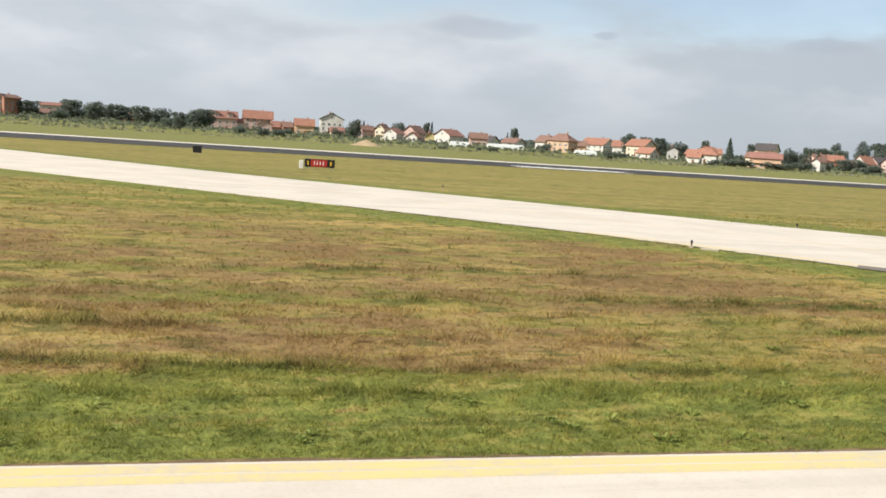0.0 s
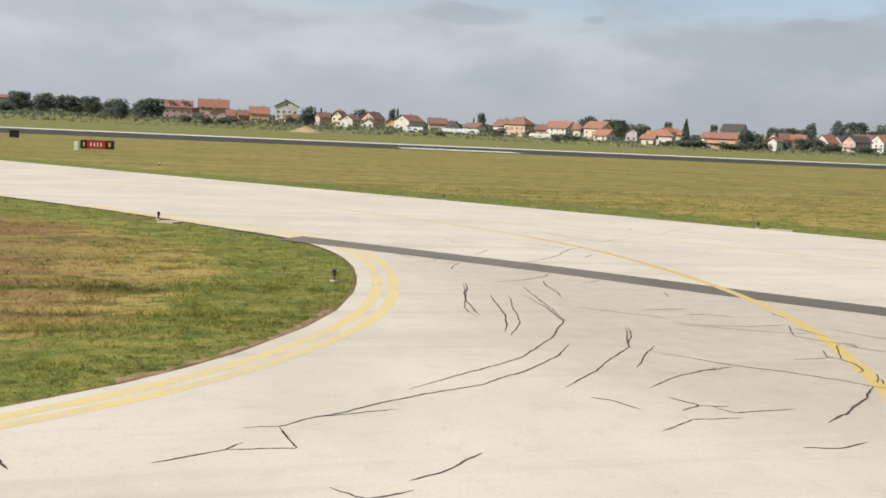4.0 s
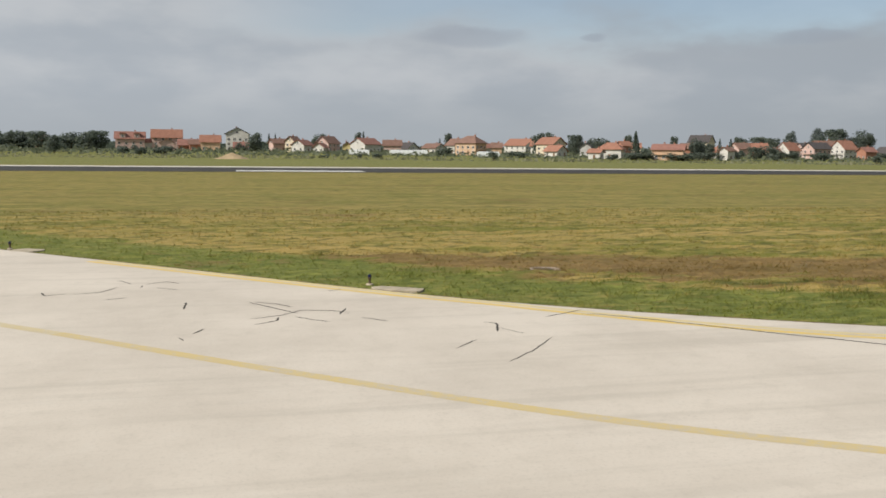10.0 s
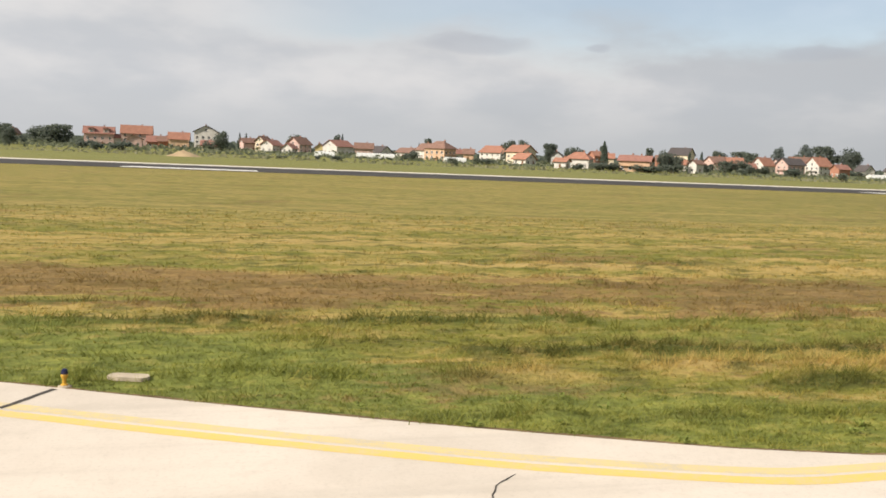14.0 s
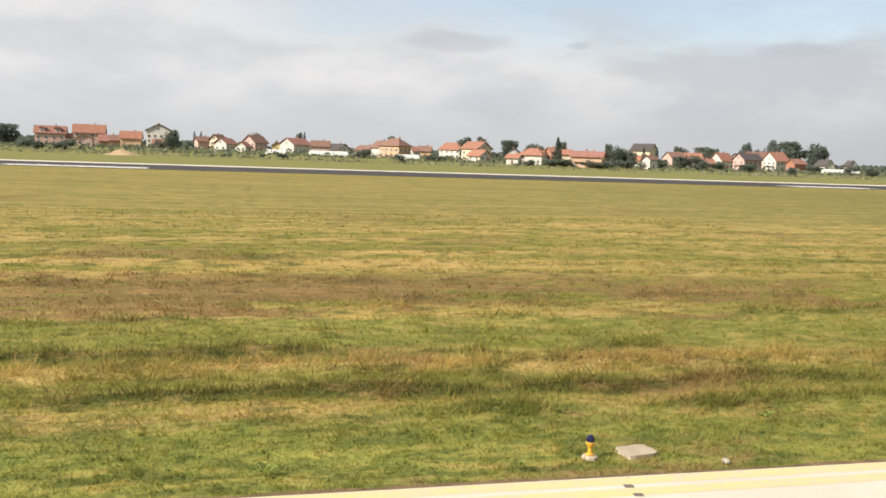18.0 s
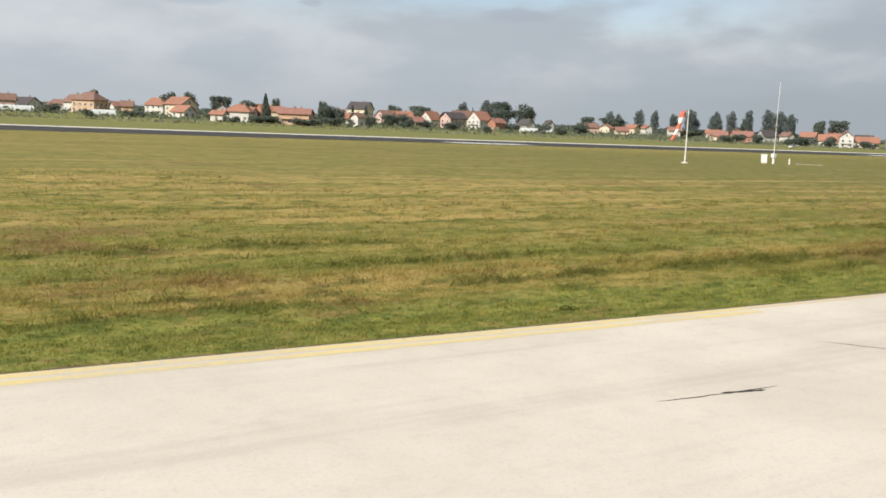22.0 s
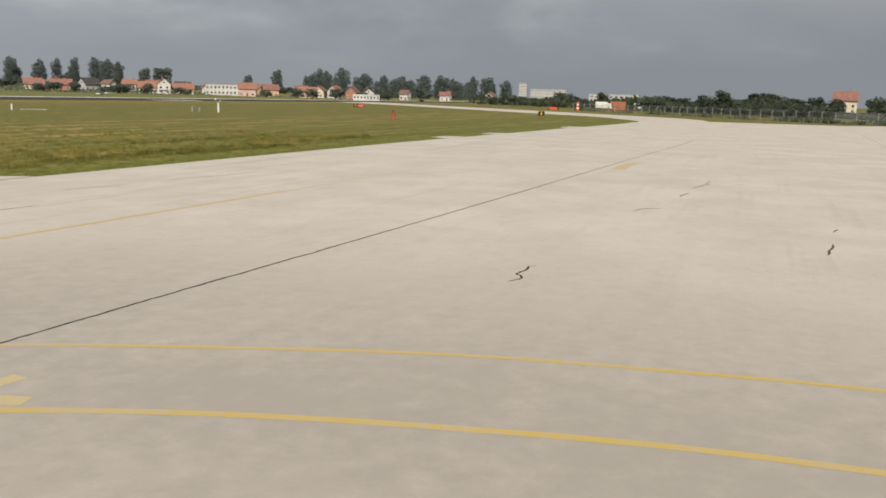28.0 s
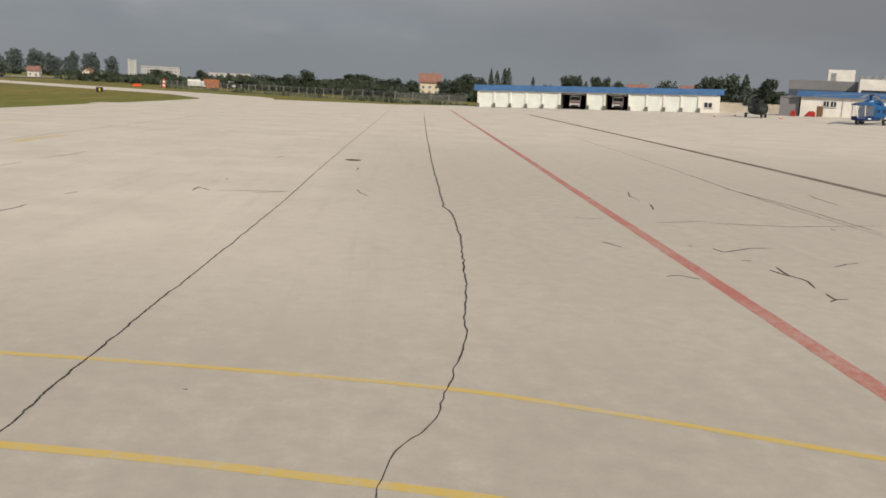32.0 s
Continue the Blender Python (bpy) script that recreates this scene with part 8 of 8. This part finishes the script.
# ---- vehicles and far buildings ----
def simple_car(x, y, turn, paint, label):
    t = thing("car", x, y, rise(x, y), turn, label, "car", "parked vehicles")
    bm = bmesh.new()
    box(bm, -2.1, 2.1, -0.85, 0.85, 0.35, 0.9)
    bmesh.ops.bevel(bm, geom=bm.edges[:], offset=0.12, segments=2, affect="EDGES")
    part("body", bm, paint, t)
    bm = bmesh.new()
    v = box(bm, -1.5, 1.1, -0.78, 0.78, 0.9, 1.45)
    for k in (4, 7):
        v[k].co.x += 0.45
    for k in (5, 6):
        v[k].co.x -= 0.5
    cabin = part("cabin", bm, DARK_GLASS, t, "dark glazed cabin")
    box_part("roof", (-1.0, 0.55, -0.72, 0.72, 1.455, 1.50), paint, cabin)
    for a in (-1.3, 1.3):
        for b in (-0.8, 0.8):
            wheel(t, a, b, 0.32, 0.32, 0.2)
    return t


def van(x, y, turn, length, height, paint, label, cab=True):
    t = thing("van", x, y, rise(x, y), turn, label, "van", "parked vehicles")
    bm = bmesh.new()
    box(bm, -length / 2, length / 2 - (1.8 if cab else 0), -1.15, 1.15, 0.7, height)
    bmesh.ops.bevel(bm, geom=bm.edges[:], offset=0.1, segments=2, affect="EDGES")
    part("body", bm, paint, t)
    if cab:
        bm = bmesh.new()
        v = box(bm, length / 2 - 1.75, length / 2, -1.1, 1.1, 0.6, height * 0.82)
        for k in (5, 6):
            v[k].co.x -= 0.5
        o = part("cab", bm, paint, t)
        box_part("windscreen", (length / 2 - 0.32, length / 2 + 0.01, -0.95, 0.95, height * 0.48, height * 0.7), DARK_GLASS, o)
    else:
        for s in (-1.16, 1.15):
            box_part("window_band", (-length / 2 + 0.4, length / 2 - 0.4, s, s + 0.012, height * 0.52, height * 0.8), DARK_GLASS, t)
    for a in (-length * 0.32, length * 0.32):
        for b in (-1.05, 1.05):
            wheel(t, a, b, 0.48, 0.48, 0.28)
    return t


simple_car(509, 313, 0, WHITE_METAL, "small white car parked far beyond the runway")
simple_car(445, 265, 20, WHITE_METAL, "small white car parked far beyond the runway")
simple_car(440, -50, 20, WHITE_METAL, "small white car parked behind the fence")
van(465.5, 41, -80, 6.5, 3.2, WHITE_METAL, "white box truck parked behind the fence")
van(481, 25.5, -85, 11.5, 3.0, WHITE_METAL, "long white bus parked behind the fence", False)
CONT = worn("orange_brown_steel", (0.42, 0.16, 0.08), 0.75, 1.0, 0.7)
t = thing("shipping_container", 469.3, 36, 0, -85, "orange brown steel container beside parked vans", "container")
box_part("body", (-3, 3, -1.2, 1.2, 0.1, 3.4), CONT, t)
for k in range(12):
    box_part("rib", (-2.9 + k * 0.5, -2.75 + k * 0.5, -1.25, -1.2, 0.2, 3.3), CONT, t)
box_part("skid", (-3, 3, -1.1, 1.1, 0.0, 0.1), BLACK_METAL, t)
t = thing("striped_post", 412.7, 41, 0, 0, "red and white striped marker post near the fence", "marker")
for k in range(5):
    bm = bmesh.new()
    tube(bm, (0, 0, 0.6 * k), (0, 0, 0.6 * k + 0.6), 0.55 - 0.04 * k, 0.51 - 0.04 * k, 8)
    part("band", bm, WHITE_METAL if k % 2 else ORANGE_RED, t)


def block(x, y, turn, w, d, h, wall, label, floors, bays):
    """A flat-roofed block with rows of windows towards the airfield."""
    t = thing("apartment_block", x, y, rise(x, y), turn, label, "building", "far buildings")
    box_part("wall", (-w / 2, w / 2, 0, d, -0.5, h), wall, t)
    box_part("roof", (-w / 2 - 0.3, w / 2 + 0.3, -0.3, d + 0.3, h, h + 0.35), GREYW, t)
    for fl in range(floors):
        for k in range(bays):
            add_window(t, pose((k + 0.5) / bays * w - w / 2, 0, (fl + 0.55) * h / floors), w / bays * 0.6, h / floors * 0.5)
    return t


block(657.9, 338.4, -57, 24, 12, 7.4, WHITE, "long white flat-roofed building beyond the runway", 2, 9)
block(1561, 356, -80, 13, 16, 28, GREYW, "pale tower block far beyond the airfield", 7, 5)
block(1570, 315, -82, 58, 20, 19, GREYW, "wide pale hospital block far beyond the airfield", 4, 14)
block(584, 196, -66, 15, 10, 3.2, WHITE, "low white hall beyond the runway", 1, 8)
block(1000, 120, -86, 48, 20, 9.5, GREYW, "low pale industrial building behind trees", 2, 10)
block(-131, 545, 10, 12, 11, 11.6, BRICK, "unplastered brick apartment house with balconies", 4, 3)

SAND = worn("pale_sand", (0.42, 0.32, 0.20), 0.75, 0.3, 0.95)
bm = bmesh.new()
n, rings = 26, []
for k in range(7):
    f = k / 6
    rings.append([bm.verts.new((7.0 * (1 - f) * math.cos(a) * (1 + 0.18 * noise.noise((math.cos(a) * 2, math.sin(a) * 2, f * 2))), 5.0 * (1 - f) * math.sin(a), 2.7 * f**1.1 + 0.35 * noise.noise((3 * math.cos(a), 3 * math.sin(a), 4 * f)) * f * (1 - f) * 4 - 0.15)) for a in (2 * math.pi * q / n for q in range(n))])
for ra, rb in zip(rings, rings[1:]):
    for k in range(n):
        bm.faces.new((ra[k], ra[(k + 1) % n], rb[(k + 1) % n], rb[k]))
o = part("sand_mound", bm, SAND)
o.matrix_basis = pose(52.9, 366, rise(52.9, 366))
tagged(o, "large heap of pale sand at the far field edge", "sand heap")

GLASSHOUSE = Mat("milky_plastic_sheet", 0.4, 0.0, 0.4)
GLASSHOUSE.color(GLASSHOUSE.mix(GLASSHOUSE.noise(0.5, 4.0), (0.50, 0.53, 0.52), (0.68, 0.70, 0.68)))
for x, y, w in ((118, 470, 10), (146, 478, 20), (184, 455, 11), (440, 450, 22)):
    t = thing("polytunnel", x, y, rise(x, y), 0, "low milky plastic greenhouse tunnel beside the village", "greenhouse", "polytunnels")
    bm = bmesh.new()
    q = [[bm.verts.new((u, 3 * math.cos(math.pi * k / 10), 2.6 * math.sin(math.pi * k / 10))) for k in range(11)] for u in (-w / 2, w / 2)]
    for k in range(10):
        bm.faces.new((q[0][k], q[0][k + 1], q[1][k + 1], q[1][k]))
    bm.faces.new(q[0])
    bm.faces.new(q[1][::-1])
    part("cover", bm, GLASSHOUSE.m, t)
    for k in range(int(w / 2.5) + 1):
        bm = bmesh.new()
        u = -w / 2 + k * 2.5
        for s in range(10):
            a, b = math.pi * s / 10, math.pi * (s + 1) / 10
            tube(bm, (u, 3.03 * math.cos(a), 2.63 * math.sin(a)), (u, 3.03 * math.cos(b), 2.63 * math.sin(b)), 0.05, 0.05, 4, False)
        part("hoop", bm, GREY_METAL, t)

# ---- weeds and hedges at the far edge of the field, woods behind ----
WEED = Mat("tall_weeds", 0.85, 0.0, 0.15)
weed_mix = WEED.mix(WEED.island(), (0.19, 0.21, 0.12), (0.31, 0.30, 0.20))
WEED.color(weed_mix)
lets_light_through(WEED, weed_mix, 0.45)
rng = random.Random(11)


def strewn(name, count, place, size, material, label, category):
    verts, faces = [], []
    for _ in range(count):
        x, y, z, h = place()
        a = rng.uniform(0, math.pi)
        u = Vector((math.cos(a), math.sin(a), 0)) * size * rng.uniform(0.5, 1.3)
        lean = Vector((rng.uniform(-0.3, 0.3), rng.uniform(-0.3, 0.3), 0)) * h
        b = len(verts)
        p = Vector((x, y, z))
        verts += [tuple(p - u), tuple(p + u), tuple(p + u * 0.6 + lean + Vector((0, 0, h))), tuple(p - u * 0.4 + lean + Vector((0, 0, h * 0.8)))]
        faces.append((b, b + 1, b + 2, b + 3))
    return tagged(mesh_of(name, verts, faces, material), label, category, kind="stuff")


def weed_place():
    x = rng.uniform(-230, 720)
    y = 372 + 60 * rng.random() ** 1.5 - 0.11 * max(0.0, x - 60)
    return x, y, rise(x, y) - 0.1, max(0.25, 1.1 * (0.2 + 1.3 * noise.noise((x * 0.03, y * 0.05, 0)) + rng.uniform(0, 0.5)))


strewn("tall_weeds", 5000, weed_place, 0.7, WEED.m, "dry and green tall weeds along the far field edge", "weeds")


def wood_place():
    x = rng.uniform(-320, 1200)
    y = 640 + rng.uniform(0, 80) - 0.18 * max(0.0, x - 400)
    return x, y, rise(x, y) + rng.uniform(0, 6.0 if x < 450 else 4.5) * (0.6 + 0.6 * noise.noise((x * 0.02, 2.0, 0))), 2.4


strewn("far_woods", 14000, wood_place, 2.0, HAZED_LEAF, "distant belt of green trees behind the village", "woods")


HEDGE = Mat("hedge_leaves", 0.8, 0.0, 0.2)
hedge_mix = HEDGE.mix(HEDGE.island(), (0.125, 0.150, 0.100), (0.205, 0.225, 0.155))
HEDGE.color(hedge_mix)
lets_light_through(HEDGE, hedge_mix, 0.45)


def garden_place():
    x = rng.uniform(-200, 720)
    y = rng.uniform(430, 600) - 0.16 * max(0.0, x - 120)
    return x, y, rise(x, y) + rng.uniform(0, 2.8) * max(0.0, 0.05 + 1.6 * noise.noise((x * 0.035, y * 0.05, 1.0))), 1.0


strewn("garden_hedges", 9000, garden_place, 1.0, HEDGE.m, "mixed green hedges and shrubs between the village houses", "hedges")




def fence_weed_place():
    k = rng.random() * 4
    (ax, ay), (bx, by) = FENCE_FOOT[int(k)], FENCE_FOOT[int(k) + 1]
    f = k - int(k)
    x, y = ax + (bx - ax) * f + rng.gauss(0, 0.5) - 0.6, ay + (by - ay) * f + rng.gauss(0, 0.5) + 0.3
    return x, y, -0.1, max(0.2, 0.7 + 2.2 * noise.noise((x * 0.09, y * 0.09, 3.0)) + rng.uniform(-0.3, 0.5))


strewn("fence_weeds", 900, fence_weed_place, 0.45, HEDGE.m, "tall green weeds growing along the foot of the fence", "weeds")


def scrub_place():
    k = rng.random()
    if k < 0.52 and rng.random() < 0.8:
        k = 0.52 + 0.48 * k
    x, y = 560 - 190 * k + rng.uniform(-12, 12), 120 - 200 * k + rng.uniform(-12, 12)
    x += 20
    low = 0.3 if -52 < y < -36 else 1.0
    return x, y, low * rng.uniform(0, 5.0) * (0.6 + 0.6 * noise.noise((x * 0.05, y * 0.05, 0))), 1.6 * (0.5 + 0.5 * low)


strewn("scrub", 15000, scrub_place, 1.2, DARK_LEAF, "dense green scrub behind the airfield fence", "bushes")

# ---- grass blades beside the pavement ----
BLADE = Mat("grass_blades", 0.75, 0.0, 0.2)
blade_color = grass_colors(BLADE)[0]
blade_color = BLADE.mix(1.0, blade_color, (1.4, 1.4, 1.3), "MULTIPLY")
blade_color = BLADE.mix(BLADE.math("MULTIPLY", BLADE.island(), 0.17), blade_color, (0.40, 0.32, 0.11))
BLADE.color(blade_color)
lets_light_through(BLADE, blade_color, 0.5)


def grass_blades():
    r = np.random.RandomState(5)
    xs, ys, hs = [], [], []
    for x0, x1, y1 in ((-16, 60, 56), (60, 116, 56), (116, 200, 40)):
        n = int((x1 - x0) * (y1 - 4) * 210)
        x, y = r.uniform(x0, x1, n), r.uniform(4, y1, n)
        # thick beside the pavement, thinner further in
        chance = (np.exp(-np.maximum(0, y - 9) / 5.5) + 0.03) * np.exp(-np.maximum(0, x - 112) / 30)
        keep = r.uniform(0, 1, n) < chance
        x, y = x[keep], y[keep]
        # the worn tip of the island is nearly bare
        tip = (x > 17.5) & (x < 25) & (y < 18) & (edge_distance(x, y) < 0.22)
        keep = on_grass(x, y) & ~(tip & (r.uniform(0, 1, len(x)) < 0.8))
        x, y = x[keep], y[keep]
        # swaths of longer grass left by the mower run along the field
        band = 0.5 + 0.5 * np.sin(y * 1.9 + 0.8 * np.sin(x * 0.13) + 0.05 * x)
        clump = 0.5 + 0.5 * np.sin(x * 1.7 + 2.0 * np.sin(y * 1.3)) * np.sin(y * 2.3 + 1.5 * np.sin(x * 0.9))
        xs.append(x), ys.append(y), hs.append((0.07 + 0.0006 * (y - 9)) * (0.45 + 0.35 * band**2 + 0.5 * clump**2) * r.uniform(0.6, 1.4, len(x)))
    x, y, h = np.concatenate(xs), np.concatenate(ys), np.concatenate(hs)
    x, y = np.repeat(x, 4), np.repeat(y, 4)
    h = np.repeat(h, 4) * r.uniform(0.6, 1.15, len(x))
    x, y = x + r.normal(0, 0.03, len(x)), y + r.normal(0, 0.03, len(x))
    # longer tussocks left standing in rows
    n = 80000
    tx, ty = r.uniform(-16, 180, n), 9 + r.exponential(10, n)
    rows = swath(tx, ty)
    keep = ((rows + r.normal(0, 0.12, n) < -0.35) | ((rows > 0.4) & (r.uniform(0, 1, n) < 0.6)) | ((relief(tx, ty) + r.normal(0, 0.010, n) > 0.06) & (r.uniform(0, 1, n) < 0.5))) & on_grass(tx, ty) & (r.uniform(0, 1, n) < np.exp(-np.maximum(0, ty - 20) / 14))
    tx, ty = tx[keep], ty[keep]
    th = r.uniform(0.10, 0.22, len(tx)) * np.where((ty < 22) & (tx > 60), 1.35, 1.1)
    each = 14
    tx, ty, th = np.repeat(tx, each), np.repeat(ty, each), np.repeat(th, each) * r.uniform(0.5, 1.2, each * len(tx))
    spread = 0.09
    x, y, h = np.concatenate([x, tx + r.normal(0, spread * 1.6, len(tx))]), np.concatenate([y, ty + r.normal(0, spread, len(ty))]), np.concatenate([h, th])
    inset = np.minimum(edge_distance(x, y), 60.0)
    n = len(x)
    a, lean = r.uniform(0, 2 * np.pi, n), r.uniform(0.3, 1.6, n) * h
    w = r.uniform(0.005, 0.011, n) * (1 + 0.03 * np.maximum(0, y - 12))
    turn = r.uniform(0, 2 * np.pi, n)
    ground = relief(x, y)
    co = np.empty((n, 3, 3), np.float32)
    co[:, 0] = np.stack([x + w * np.cos(a), y + w * np.sin(a), ground - 0.04], 1)
    co[:, 1] = np.stack([x - w * np.cos(a), y - w * np.sin(a), ground - 0.04], 1)
    co[:, 2] = np.stack([x + lean * np.cos(turn), y + lean * np.sin(turn), ground + h - 0.03], 1)
    me = bpy.data.meshes.new("grass_blades")
    me.vertices.add(3 * n), me.loops.add(3 * n), me.polygons.add(n)
    me.vertices.foreach_set("co", co.ravel())
    me.loops.foreach_set("vertex_index", np.arange(3 * n, dtype=np.int32))
    me.polygons.foreach_set("loop_start", np.arange(0, 3 * n, 3, dtype=np.int32))
    me.update(calc_edges=True)
    at = me.attributes.new("inset", "FLOAT", "POINT")
    at.data.foreach_set("value", np.repeat(inset, 3).astype(np.float32))
    at = me.attributes.new("swath", "FLOAT", "POINT")
    at.data.foreach_set("value", np.repeat(swath(x, y), 3).astype(np.float32))
    me.materials.append(BLADE.m)
    tagged(new("grass_blades", me), "short green and straw-dry grass blades beside the pavement", "grass", kind="stuff")


grass_blades()


# ---- broad-leaved weeds among the grass ----
def make_weeds():
    r = random.Random(21)
    verts, faces = [], []
    spots = [(r.uniform(8, 22), r.uniform(11, 17)) for _ in range(46)] + [(r.uniform(64, 112), 10.3 + abs(r.gauss(0, 3))) for _ in range(90)] + [(r.uniform(-8, 10), 10 + abs(r.gauss(0, 2.5))) for _ in range(50)]
    keep = on_grass(np.array([q[0] for q in spots]), np.array([q[1] for q in spots]))
    for (px, py), ok in zip(spots, keep):
        if not ok:
            continue
        size = r.uniform(0.06, 0.14)
        for k in range(r.randint(7, 12)):
            a = k * 2.4 + r.uniform(-0.4, 0.4)
            ux, uy = math.cos(a), math.sin(a)
            lift, reach, w = r.uniform(0.3, 1.0) * size, size * r.uniform(0.7, 1.3), size * r.uniform(0.16, 0.28)
            b = len(verts)
            base = Vector((px + r.gauss(0, 0.03), py + r.gauss(0, 0.03), -0.02))
            for along, side, z in ((0, 0, 0), (0.55, 1, 0.8), (1.0, 0, 0.75), (0.55, -1, 0.8)):
                verts.append((base.x + ux * reach * along - uy * w * side, base.y + uy * reach * along + ux * w * side, base.z + lift * z + 0.03))
            faces.append((b, b + 1, b + 2, b + 3))
    m = Mat("broad_weed_leaves", 0.6, 0.0, 0.3)
    c = m.mix(m.island(), (0.17, 0.22, 0.045), (0.30, 0.34, 0.09))
    m.color(c)
    lets_light_through(m, c, 0.4)
    tagged(mesh_of("broadleaf_weeds", verts, faces, m.m), "pale green broad-leaved weeds scattered in the grass", "weeds", kind="stuff")


make_weeds()
